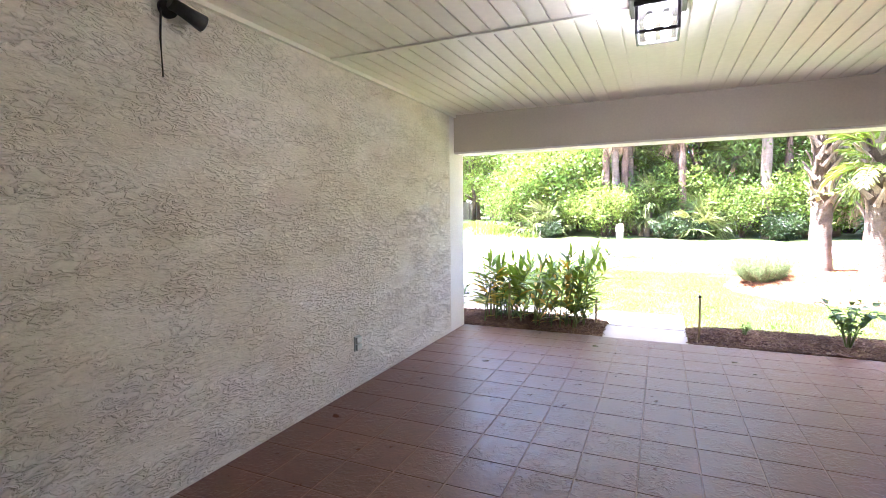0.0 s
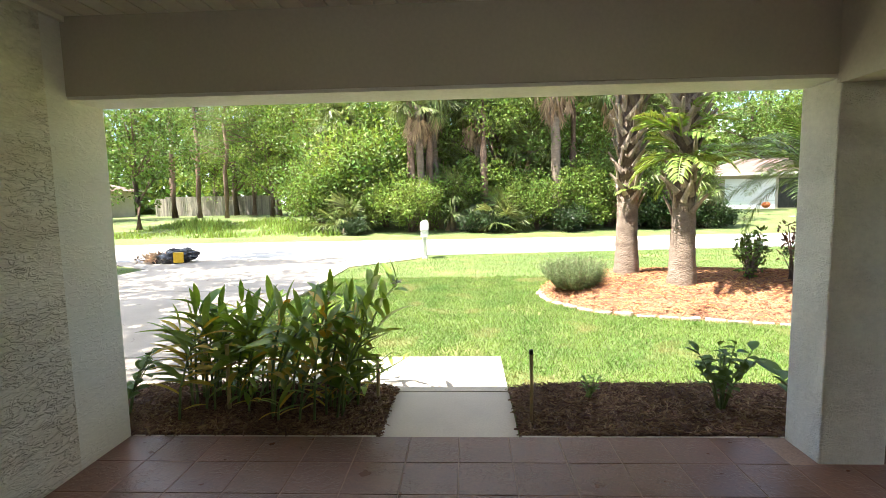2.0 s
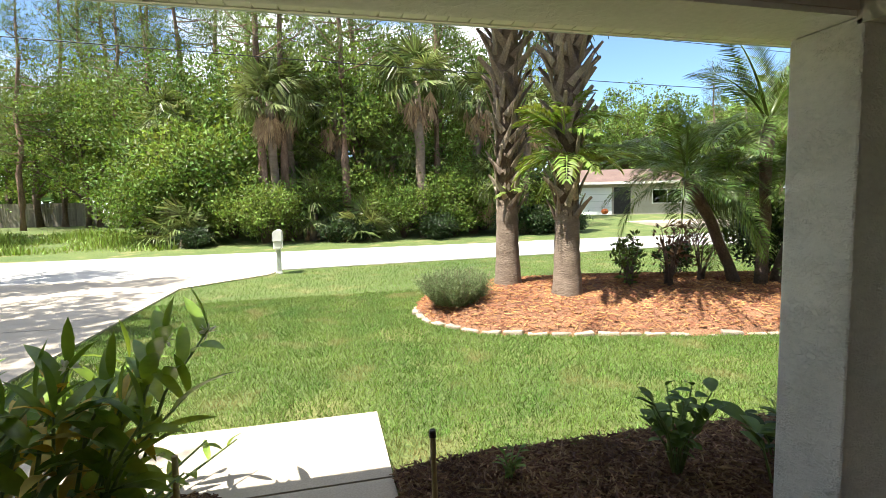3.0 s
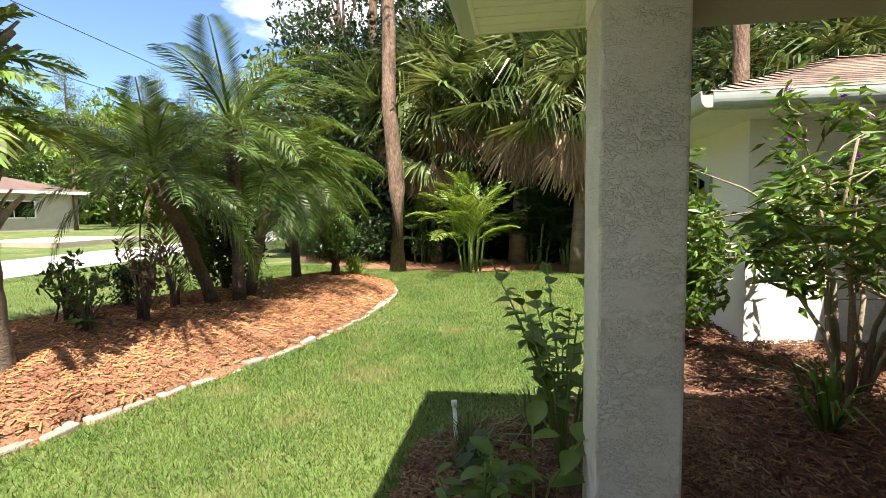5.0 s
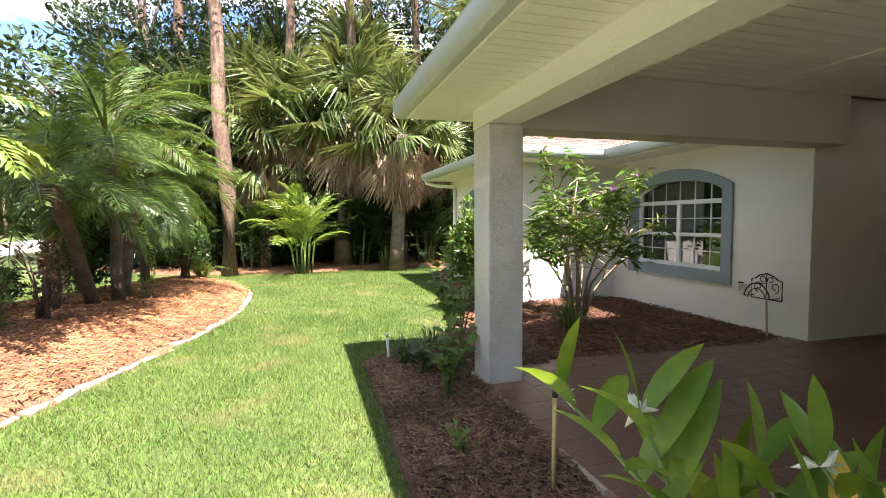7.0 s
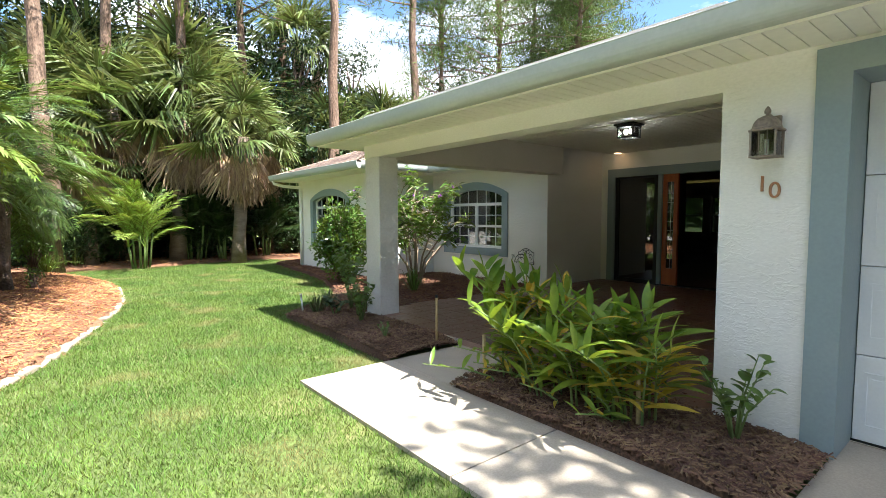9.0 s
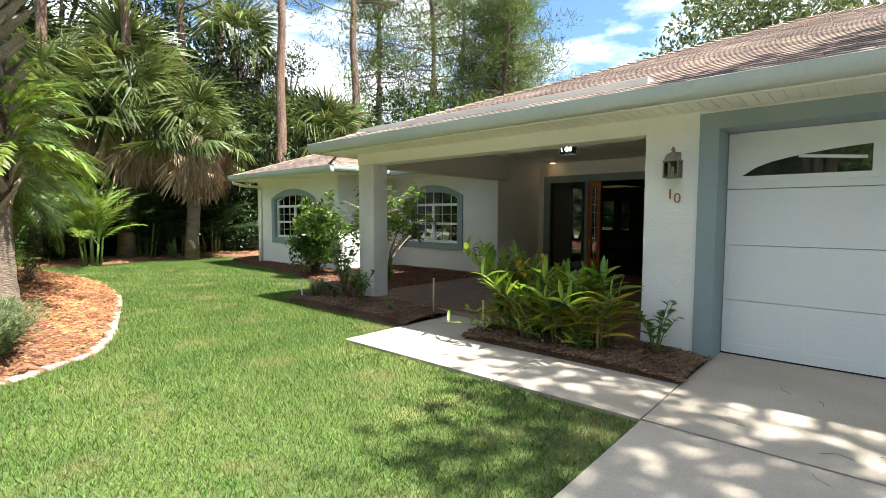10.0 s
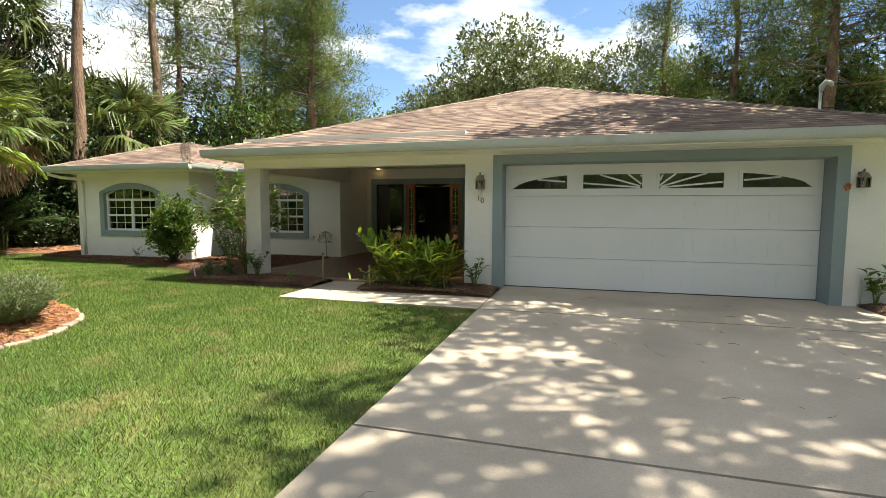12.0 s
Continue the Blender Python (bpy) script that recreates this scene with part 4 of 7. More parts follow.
part("ring", bm, FRAME, rc)
bm = bmesh.new()
bmesh.ops.create_cone(bm, cap_ends=True, segments=24, radius1=0.06, radius2=0.06, depth=0.006, matrix=Matrix.Translation((0, 0, -0.0155)))
part("lens", bm, CAN, rc)


def sconce(at):
    """A wall lantern: back plate, arm, domed cap with finial, glazed cage."""
    t = thing("wall_lantern", "weathered bronze wall lantern with clear panes on the garage front", "wall lamp", at, "lanterns beside the garage door")
    part("back_plate", boxes((-0.05, 0.0, 0.05, 0.05, 0.025, 0.27), bevel=0.008), RUST, t)
    part("arm", tube([(0, 0.02, 0.235), (0, 0.07, 0.262), (0, 0.11, 0.25)], 0.014, 8), RUST, t)
    bm = bmesh.new()
    # square domed cap: rounded rings of a squircle, flared at the eave
    prof = [(0.070, 0.160), (0.094, 0.160), (0.096, 0.170), (0.078, 0.182), (0.074, 0.196), (0.066, 0.222), (0.048, 0.244), (0.022, 0.258)]
    rings = []
    for r, z in prof:
        ring = []
        for k in range(16):
            a = math.tau * (k + 0.5) / 16
            q = max(abs(math.cos(a)), abs(math.sin(a))) ** 0.8
            ring.append(bm.verts.new((r * math.cos(a) / q, 0.125 + r * math.sin(a) / q, z)))
        rings.append(ring)
    for a, b in zip(rings, rings[1:]):
        for k in range(16):
            bm.faces.new((a[k], a[(k + 1) % 16], b[(k + 1) % 16], b[k]))
    bm.faces.new(rings[0][::-1])
    bm.faces.new(rings[-1])
    part("cap", bm, RUST, t, "square domed cap")
    part("finial", tube([(0, 0.125, 0.255), (0, 0.125, 0.268), (0, 0.125, 0.274), (0, 0.125, 0.290), (0, 0.125, 0.305), (0, 0.125, 0.318)], [0.016, 0.010, 0.020, 0.021, 0.013, 0.003], 10), RUST, t)
    for sx in (-1, 1):
        for sy in (-1, 1):
            part("cage_bar", boxes((sx * 0.072 - 0.006, 0.125 + sy * 0.072 - 0.006, 0.006, sx * 0.072 + 0.006, 0.125 + sy * 0.072 + 0.006, 0.160)), RUST, t)
        part("cage_bar", boxes((sx * 0.024 - 0.002, 0.193, 0.012, sx * 0.024 + 0.002, 0.198, 0.160)), RUST, t)
    part("base_ring", boxes((-0.080, 0.045, -0.006, 0.080, 0.205, 0.006), bevel=0.003), RUST, t)
    for k in range(4):
        g = part("pane", boxes((-0.064, 0.068, 0.006, 0.064, 0.071, 0.160)), CLEAR, t)
        g.matrix_basis = pose(0, 0.125, 0, 0, 0, 90 * k)
        g.visible_shadow = False
    part("candle", tube([(0, 0.125, 0.006), (0, 0.125, 0.11)], 0.014, 8), FRAME, t)
    return t


sc = sconce((-2.30, FY, 1.625))
sc.scale = (0.87, 0.87, 0.90)
copy_thing(sc, pose(-7.66, FY, 1.61) @ Matrix.Diagonal((0.87, 0.87, 0.90, 1)))
num = thing("house_number", "copper-coloured metal house number 10 on the wall", "house number", (-2.29, FY, 1.42))
for ch, x, z in (("1", 0.036, 0.012), ("0", -0.030, -0.028)):
    cu = bpy.data.curves.new("digit", "FONT")
    cu.body, cu.size, cu.extrude, cu.align_x = ch, 0.135, 0.006, "CENTER"
    cu.materials.append(COPPER)
    d = new("digit", cu)
    d.parent = num
    d.matrix_basis = pose(x, 0.007, z, 90, 0, 180)
orn = thing("wall_ornament", "small orange painted wall ornament beside the garage door", "ornament", (GX0 - 0.13, FY + 0.03, 1.62))
bm = bmesh.new()
for a, r in ((0, 0.035), (1.2, 0.03), (2.4, 0.035), (3.7, 0.03), (5.0, 0.035)):
    bmesh.ops.create_uvsphere(bm, u_segments=8, v_segments=5, radius=0.02, matrix=Matrix.Translation((r * math.cos(a), 0.008, r * math.sin(a))) @ Matrix.Diagonal((1, 0.4, 1.2, 1)))
part("body", bm, ORANGE, orn)

# ---- service mast on the roof ----
mast = thing("service_mast", "grey metal service mast with a weatherhead above the roof", "mast", (-8.9, 2.0, 2.6))
part("pipe", tube([(0, 0, -0.4), (0, 0, 1.32)], 0.03, 12), GUTTER, mast)
part("weatherhead", tube([(0, 0, 1.28), (-0.02, 0, 1.42), (-0.08, 0.02, 1.5), (-0.17, 0.03, 1.47), (-0.2, 0.03, 1.4)], [0.035, 0.055, 0.06, 0.05, 0.035], 12), GUTTER, mast)
part("service_wire", tube([(-0.18, 0.03, 1.44), (-0.45, 0.0, 1.46), (-0.7, -0.1, 1.36), (-0.55, -0.2, 1.0), (-0.05, -0.02, 0.95)], 0.014, 6), BLACK, mast)

# ---- plants ----
def trunk_pts(h, lean=(0, 0), wob=0.1, n=7, rng=None):
    return [(lean[0] * (i / (n - 1)) ** 1.2 + (rng.normal() * wob if 0 < i else 0), lean[1] * (i / (n - 1)) ** 1.2 + (rng.normal() * wob if 0 < i else 0), h * i / (n - 1)) for i in range(n)]


def broad_tree(label, at, h, crown, n, blob, per, leaf, mat, seed, trunk_r=0.14, low=0.25, bark=BARK_DARK, name="tree", cat="tree"):
    """Trunk, limbs and a crown of leaves in uneven clumps."""
    rng = np.random.default_rng(seed)
    t = thing(name, label, cat, at)
    pts = trunk_pts(h * 0.8, (rng.normal() * 0.3, rng.normal() * 0.3), 0.05 * h / 5, 6, rng)
    bm = tube(pts, [trunk_r * (1 - 0.14 * i) for i in range(6)], 8)
    blobs = scatter_blobs((0, 0, h * (low + (1 - low) / 2)), (crown, crown, h * (1 - low) / 2), n, blob, rng)
    for b in blobs[:14]:
        z0 = max(0.15 * h, min(h * 0.7, b[2] - 0.8))
        k = min(5, int(z0 / (h * 0.8) * 5))
        p0 = Vector(pts[k])
        bm_tube(bm, [p0, (p0 + Vector(b[:3])) / 2 + Vector((0, 0, 0.15)), Vector(b[:3])], [trunk_r * 0.4, trunk_r * 0.25, 0.015], 5)
    part("trunk", bm, bark, t)
    V, F = blob_leaves(blobs, per, leaf[0], leaf[1], rng)
    part("crown", np_mesh("crown", V, F, mat), mat, t)
    return t


def pine(label, at, h, seed, r=0.2, low=0.55, n=26, per=150, reach=2.4):
    rng = np.random.default_rng(seed)
    t = thing("pine_tree", label, "pine tree", at)
    pts = trunk_pts(h, (rng.normal() * 0.5, rng.normal() * 0.5), 0.06, 9, rng)
    bm = tube(pts, [r * (1 - 0.095 * i) for i in range(9)], 10)
    blobs = []
    for i in range(n):
        u = low + (1 - low) * (i + rng.random()) / n
        k = u * 8
        a, b = Vector(pts[int(min(k, 7))]), Vector(pts[int(min(k, 7)) + 1])
        p = a.lerp(b, k - int(min(k, 7)))
        ang, rc = rng.uniform(0, math.tau), reach * (1.15 - (u - low) / (1 - low)) * rng.uniform(0.5, 1.1)
        q = p + Vector((math.cos(ang) * rc, math.sin(ang) * rc, rng.uniform(-0.2, 0.7)))
        m = (p + q) / 2 + Vector((0, 0, -0.1))
        bm_tube(bm, [p, m, q], [0.042, 0.028, 0.010], 5)
        for f in (0.4, 0.62, 0.82, 1.0):
            c = p.lerp(q, f) + Vector(rng.normal(size=3)) * 0.32
            s = rng.uniform(0.34, 0.72)
            blobs.append((*c, s * 1.2, s * 1.2, s * 0.75))
    part("trunk", bm, BARK_PINE, t)
    V, F = blob_leaves(blobs, per // 3, 0.30, 0.05, rng, 0.15, 0.5)
    V = V.reshape(-1, 4, 3)[:, (0, 1, 2)].reshape(-1, 3)
    part("crown", np_mesh("crown", V, np.arange(len(V)).reshape(-1, 3), LEAF_PINE), LEAF_PINE, t)
    return t


def fan_palm(label, at, h, seed, size=1.0, n=34, dead=22, r=0.19, mat=LEAF_FAN, boots=False, name="sabal_palm"):
    rng = np.random.default_rng(seed)
    t = thing(name, label, "palm tree", at)
    pts = trunk_pts(max(h, 0.2), (rng.normal() * 0.25, rng.normal() * 0.25), 0.02, 6, rng)
    if h > 0.3:
        part("trunk", tube(pts, [r * 1.15, r, r * 0.95, r * 0.95, r, r * 0.8], 12), BARK_PALM, t)
    top = np.array(pts[-1])
    fr = [fan_frond(rng, size, 30, d, 0.85, 1.95, 0.046) for d in (0.25, 0.45, 0.75, 1.1)]
    poses = [(i * 2.4 + rng.uniform(-0.3, 0.3), radians(84 - 108 * ((i + 0.5) / n) ** 0.85 + rng.uniform(-8, 8)), rng.uniform(-0.5, 0.5), rng.uniform(0.75, 1.1)) for i in range(n)]
    V, F = crown_of(fr, poses, top)
    part("crown", np_mesh("crown", V, F, mat), mat, t)
    if dead:
        fd = [fan_frond(rng, size, 22, 0.12, 0.25, s_) for s_ in (0.35, 0.55, 0.8)]
        hung = []
        for i in range(dead):
            yaw = i * 2.4 + rng.uniform(-0.4, 0.4)
            low = rng.random()
            out = (0.15 + 0.5 * (1 - low)) * size * rng.uniform(0.7, 1.2)
            at_ = top + np.array((math.cos(yaw) * out, math.sin(yaw) * out, (-0.12 - 0.62 * low) * size))
            hung.append(crown_of([fd[i % 3]], [(yaw, radians(rng.uniform(-98, -74)), rng.uniform(-1.4, 1.4), rng.uniform(0.7, 1.05))], at_))
        V, F = merge(*hung)
        part("dead_fronds", np_mesh("dead_fronds", V, F, DEAD), DEAD, t, "hanging skirt of dry brown fronds")
    return t


def feather_palm(label, at, h, seed, size=1.4, n=22, lean=(0, 0), r=0.07, mat=LEAF_FEATHER, pitch=(-25, 80), name="feather_palm", arch=0.9, dead=0):
    rng = np.random.default_rng(seed)
    t = thing(name, label, "palm tree", at)
    pts = trunk_pts(h, lean, 0.015, 6, rng)
    part("trunk", tube(pts, [r * 1.2, r, r, r, r * 1.1, r * 1.3], 10), BARK_DARK, t)
    top = np.array(pts[-1])
    fr = [feather_frond(rng, size, 46, a, 0.26, 0.014) for a in (arch * 0.7, arch, arch * 1.3)]
    poses = [(i * 2.4 + rng.uniform(-0.3, 0.3), radians(rng.uniform(*pitch)), rng.uniform(-0.4, 0.4), rng.uniform(0.8, 1.1)) for i in range(n)]
    V, F = crown_of(fr, poses, top)
    part("crown", np_mesh("crown", V, F, mat), mat, t)
    return t


def clump_palm(label, at, seed, size=1.8, n=26, stems=9, mat=LEAF_FEATHER):
    """A many-stemmed feather palm clump."""
    rng = np.random.default_rng(seed)
    t = thing("clump_palm", label, "palm", at)
    fr = [feather_frond(rng, size, 30, a, 0.24, 0.026, 0.4) for a in (0.6, 0.9)]
    bm, out = bmesh.new(), []
    for i in range(stems):
        a, rr = rng.uniform(0, math.tau), rng.uniform(0.05, 0.35)
        hh = rng.uniform(0.5, 1.2)
        p = np.array((math.cos(a) * rr, math.sin(a) * rr, 0))
        q = p * 1.5 + np.array((0, 0, hh))
        bm_tube(bm, [tuple(p), tuple(q)], [0.03, 0.025], 6)
        k = n // stems + 1
        out.append(crown_of(fr, [(rng.uniform(0, math.tau), radians(rng.uniform(25, 85)), rng.uniform(-0.5, 0.5), rng.uniform(0.7, 1.1)) for _ in range(k)], q))
    part("stem", bm, STEM, t)
    V, F = merge(*out)
    part("crown", np_mesh("crown", V, F, mat), mat, t)
    return t


def bush(label, at, size, seed, mat, leaf=(0.09, 0.05), n=30, per=45, stems=6, name="shrub", bark=BARK_DARK, shell=0.3):
    """Stems from one foot and leaves in clumps over an uneven dome."""
    rng = np.random.default_rng(seed)
    t = thing(name, label, "shrub", at)
    sx, sy, sz = size
    blobs = scatter_blobs((0, 0, sz * 0.55), (sx * 0.8, sy * 0.8, sz * 0.45), n, min(sx, sy, sz) * 0.33, rng)
    bm = bmesh.new()
    for b in blobs[:stems * 2]:
        bm_tube(bm, [(rng.normal() * 0.04, rng.normal() * 0.04, -0.03), (b[0] * 0.4, b[1] * 0.4, b[2] * 0.5), tuple(b[:3])], [0.02, 0.012, 0.005], 5)
    part("stem", bm, bark, t)
    V, F = blob_leaves(blobs, per, leaf[0], leaf[1], rng, shell)
    part("foliage", np_mesh("foliage", V, F, mat), mat, t)
    return t


def spun(ob, x, y, z, turn, s=1.0):
    return copy_thing(ob, pose(x, y, z + gz(x, y) - G, 0, 0, turn) @ Matrix.Scale(s, 4))


# -- woods across the street (z = G) --
rng0 = np.random.default_rng(7)
w_big = broad_tree("tall leafy woodland tree hung with vines", (2.0, 29.5, G), 9.5, 3.4, 120, 0.75, 85, (0.20, 0.10), LEAF_WOOD, 11, 0.2, 0.12)
w_dark = broad_tree("dark dense woodland tree across the street", (8.5, 30.5, G), 8.5, 3.6, 110, 0.8, 75, (0.21, 0.105), LEAF_MID, 12, 0.2, 0.08)
w_bush = bush("rounded vine-covered thicket at the roadside", (-2.4, 26.6, G), (2.3, 1.9, 3.0), 13, LEAF_WOOD, (0.14, 0.07), 110, 85, 10, "thicket", shell=0.5)
w_bush2 = bush("dense green undergrowth at the roadside", (6.0, 27.2, G), (2.4, 1.8, 3.4), 14, LEAF_WOOD, (0.15, 0.075), 110, 80, 10, "thicket", shell=0.5)
w_low = bush("low dark undergrowth below the trees", (9.5, 26.9, G), (2.2, 1.2, 1.5), 15, LEAF_SHADED, (0.15, 0.08), 70, 70, 8, "undergrowth", shell=0.4)
for i, (x, y, s) in enumerate(((-7.0, 33.5, 1.1), (10.8, 32, 1.0), (5.0, 32.2, 1.15), (-1.8, 33.5, 1.25), (5.5, 35, 1.4), (-12, 41, 1.2), (9.5, 37, 1.4), (1.0, 36, 1.4), (-4.5, 37, 1.2), (-9.5, 43, 1.1), (-15, 47, 1.3))):
    spun(w_big if i % 2 else w_dark, x, y, G, 67 * i, s)
for i, (x, y, s) in enumerate(((-7.2, 28.2, 1.15), (-5.2, 28.6, 1.5), (-4.0, 29.6, 1.9), (0.3, 28.2, 1.0), (3.6, 27.2, 0.95), (11.0, 28.0, 0.85), (-4.6, 28.0, 0.75), (7.6, 29.4, 1.2), (2.0, 29.2, 1.2), (9.0, 28.0, 1.1))):
    spun((w_bush, w_bush2)[i % 2], x, y, G, 50 + 80 * i, s)
for i, (x, y, s) in enumerate(((1.0, 26.0, 0.7), (5.0, 26.2, 0.8), (11.5, 27.0, 0.8), (12.6, 27.6, 0.55), (-5.0, 25.9, 0.55))):
    spun(w_low, x, y, G, 75 * i, s)
fp = fan_palm("wild fan palm in the woods across the street", (-0.4, 27.0, G), 1.3, 21, 1.25, 30, 12, 0.16)
for i, (x, y, z, s) in enumerate(((-5.6, 26.3, -0.8, 0.9), (2.2, 26.4, -0.9, 0.95), (8.2, 27.6, 1.2, 1.0), (3.4, 29.2, 2.6, 1.0), (-1.6, 29.6, 2.2, 1.1), (11.0, 27.2, 0.6, 0.9))):
    spun(fp, x, y, G + z, 70 * i, s)
fpt = fan_palm("tall sabal palm with a dry skirt across the street", (1.1, 29.0, G), 6.0, 22, 1.2, 32, 26, 0.19)
for x, y, s, a in ((-1.9, 27.4, 1.0, 40), (9.6, 27.2, 1.0, 160), (4.6, 26.9, 1.2, 250), (-1.1, 28.2, 1.08, 300), (7.4, 28.4, 1.1, 90), (-6.5, 30.5, 0.9, 10)):
    spun(fpt, x, y, G, a, s)
pn = pine("tall slim pine in the woods across the street", (1.1, 27.3, G), 15, 31, 0.22, 0.5)
pn2 = pine("tall pine standing alone on the verge", (-16.7, 37.5, G + 0.6), 13, 32, 0.19, 0.3, 34, 170, 2.8)
for i, (x, y, s) in enumerate(((-2.4, 27.2, 1.05), (2.0, 32, 1.2), (-1.5, 27.6, 1.0), (5.6, 28.6, 1.0), (-8, 38, 1.2), (-13, 42, 1.3), (-4, 36, 1.2), (-18, 45, 1.3), (7, 33, 1.2), (14, 36, 1.3), (-22, 40, 1.2), (-12, 38.5, 1.1), (-10.5, 41, 1.2), (-15, 43, 1.25), (-9.5, 36.5, 1.0), (-19.5, 39, 1.1), (-6.5, 41, 1.3))):
    spun((pn, pn2)[i % 2 if i > 3 else 0], x, y, G, 100 * i, s)
oak = broad_tree("shade tree with spreading layered branches on the far lawn", (-17.6, 29.4, gz(-17.6, 29.4)), 9.0, 3.6, 130, 0.65, 80, (0.19, 0.105), LEAF_MID, 33, 0.17, 0.16)
spun(oak, -27, 36, G, 120, 1.3)
spun(oak, 28, 52, G, 200, 1.4)
spun(oak, 18, 54, G, 20, 1.5)
spun(oak, 35, 50, G, 290, 1.4)
for i, (x, y) in enumerate(((33, 33), (35, 36), (37, 33.5), (39, 38), (30, 37.5), (44, 35), (48, 32))):
    spun(pn, x, y, G, 77 * i, 0.75)

for i, (x, y, s) in enumerate(((-14, 39, 1.0), (-10.5, 38, 0.95), (-20, 46, 1.3), (-24, 50, 1.3), (-7.5, 36.5, 1.0), (37, 41, 1.2), (43, 37, 1.3), (60, 34, 1.4), (67, 38, 1.5), (53, 36, 1.2), (31, 50, 1.4))):
    spun(w_big, x, y, G, 40 + 83 * i, s)

# far woods: distant belts of trees all round
rngb = np.random.default_rng(99)
blobs = []
for a in np.linspace(0, math.tau, 420, endpoint=False):
    rr = rngb.uniform(58, 84)
    x, y = 2 + rr * math.cos(a), 8 + rr * math.sin(a)
    hh = rngb.uniform(7, 15)
    for z in np.arange(0.2, hh, 2.0):
        s = rngb.uniform(1.4, 2.6)
        blobs.append((x + rngb.normal() * 2, y + rngb.normal() * 2, z, s, s, s))
V, F = blob_leaves(blobs, 30, 1.5, 0.9, rngb, 0.2)
tagged(new("far_woods", np_mesh("far_woods", V, F, LEAF_MID)), "distant belt of mixed woodland", "woods", "", "stuff")

# -- woods beside the lawn, +x --
sab = fan_palm("sabal palm with drooping fans and a dry brown skirt", (13.5, 5.0, G), 3.7, 41, 1.22, 28, 70, 0.19)
for x, y, s, a in ((13.0, 6.9, 1.16, 70), (12.9, 9.0, 0.84, 200), (13.8, 8.0, 1.2, 310), (14.2, 10.6, 1.08, 130), (11.75, 5.5, 1.0, 40), (14.4, 9.3, 1.28, 250), (13.9, 5.8, 1.22, 160), (15.3, 6.0, 1.5, 20), (16.5, 3.0, 1.2, 240), (15.8, 11.8, 1.2, 100), (13.6, 3.9, 0.9, 280), (17.5, 8.8, 1.6, 170), (15.5, 1.0, 1.2, 30), (16.8, -2.0, 1.35, 90), (13.2, -0.8, 1.2, 210)):
    spun(sab, x, y, G, a, s)
spun(fpt, 18.8, 1.2, G, 35, 1.5)
pn3 = pine("tall straight pine at the wood's edge", (11.95, 9.8, G), 16, 43, 0.22, 0.55)
for x, y, s, a in ((13.9, 6.3, 0.95, 50), (12.95, 1.85, 1.05, 140), (17, 12, 1.1, 230), (14.1, -2.9, 1.15, 300), (15.2, 8.4, 1.0, 200), (16.4, 3.6, 1.0, 15), (18.5, 5, 1.2, 10), (19.5, 1.0, 1.2, 80)):
    spun(pn3, x, y, G, a, s)
ar = clump_palm("bright green clump palm at the wood's edge", (11.9, 8.0, G), 44, 1.75, 40, 9, LEAF_LIGHT)
# Shaded copy of the clump palm: its shade is in the leaf colour.
ar2 = clump_palm("clump palm with the wood's shade in its leaf colour", (12.9, 6.5, G), 48, 1.7, 40, 9, LEAF_SHADED)
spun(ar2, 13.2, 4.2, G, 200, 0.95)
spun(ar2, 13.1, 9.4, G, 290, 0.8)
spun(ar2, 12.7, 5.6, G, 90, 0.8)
# Trees and undergrowth whose near-black leaf colour holds the wood's shade.
wd = broad_tree("dark woodland tree behind the palms", (16.0, 7.4, G), 6.5, 2.6, 90, 0.75, 58, (0.23, 0.115), LEAF_SHADED, 45, 0.2, 0.03)
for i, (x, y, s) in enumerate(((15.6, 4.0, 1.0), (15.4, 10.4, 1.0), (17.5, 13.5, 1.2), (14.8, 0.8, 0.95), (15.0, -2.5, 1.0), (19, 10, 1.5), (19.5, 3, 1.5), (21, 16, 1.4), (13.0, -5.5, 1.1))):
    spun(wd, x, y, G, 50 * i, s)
wlow = bush("dark low undergrowth under the palms", (13.6, 6.0, G), (1.3, 0.9, 1.2), 46, LEAF_SHADED, (0.13, 0.06), 60, 60, 8, "undergrowth")
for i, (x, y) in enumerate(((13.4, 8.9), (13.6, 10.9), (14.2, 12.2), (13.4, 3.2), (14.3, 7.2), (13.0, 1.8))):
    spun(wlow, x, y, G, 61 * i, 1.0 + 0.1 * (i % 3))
wtall = bush("dense dark thicket hung with vines behind the palms", (14.1, 5.5, G), (1.1, 0.9, 3.0), 49, LEAF_SHADED, (0.16, 0.085), 90, 50, 8, "thicket")
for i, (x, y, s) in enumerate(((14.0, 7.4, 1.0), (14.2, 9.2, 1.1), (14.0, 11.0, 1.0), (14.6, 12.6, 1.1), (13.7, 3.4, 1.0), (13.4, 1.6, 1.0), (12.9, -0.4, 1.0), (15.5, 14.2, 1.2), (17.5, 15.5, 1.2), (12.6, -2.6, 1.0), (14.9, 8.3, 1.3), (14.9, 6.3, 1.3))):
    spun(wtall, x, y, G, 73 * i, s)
vt = broad_tree("vine-draped tall tree above the palms", (16.2, 12.6, G), 10.5, 2.1, 120, 0.55, 75, (0.15, 0.075), LEAF_SHADED, 47, 0.2, 0.15)
for x, y, s, a in ((17.6, 8.6, 1.0, 60), (18.4, 4.6, 1.05, 130), (17.2, 1.2, 0.95, 220), (19.0, -2.4, 1.0, 300), (20.5, 11.5, 1.15, 20), (21.5, 6.5, 1.2, 170)):
    spun(vt, x, y, G, a, s)

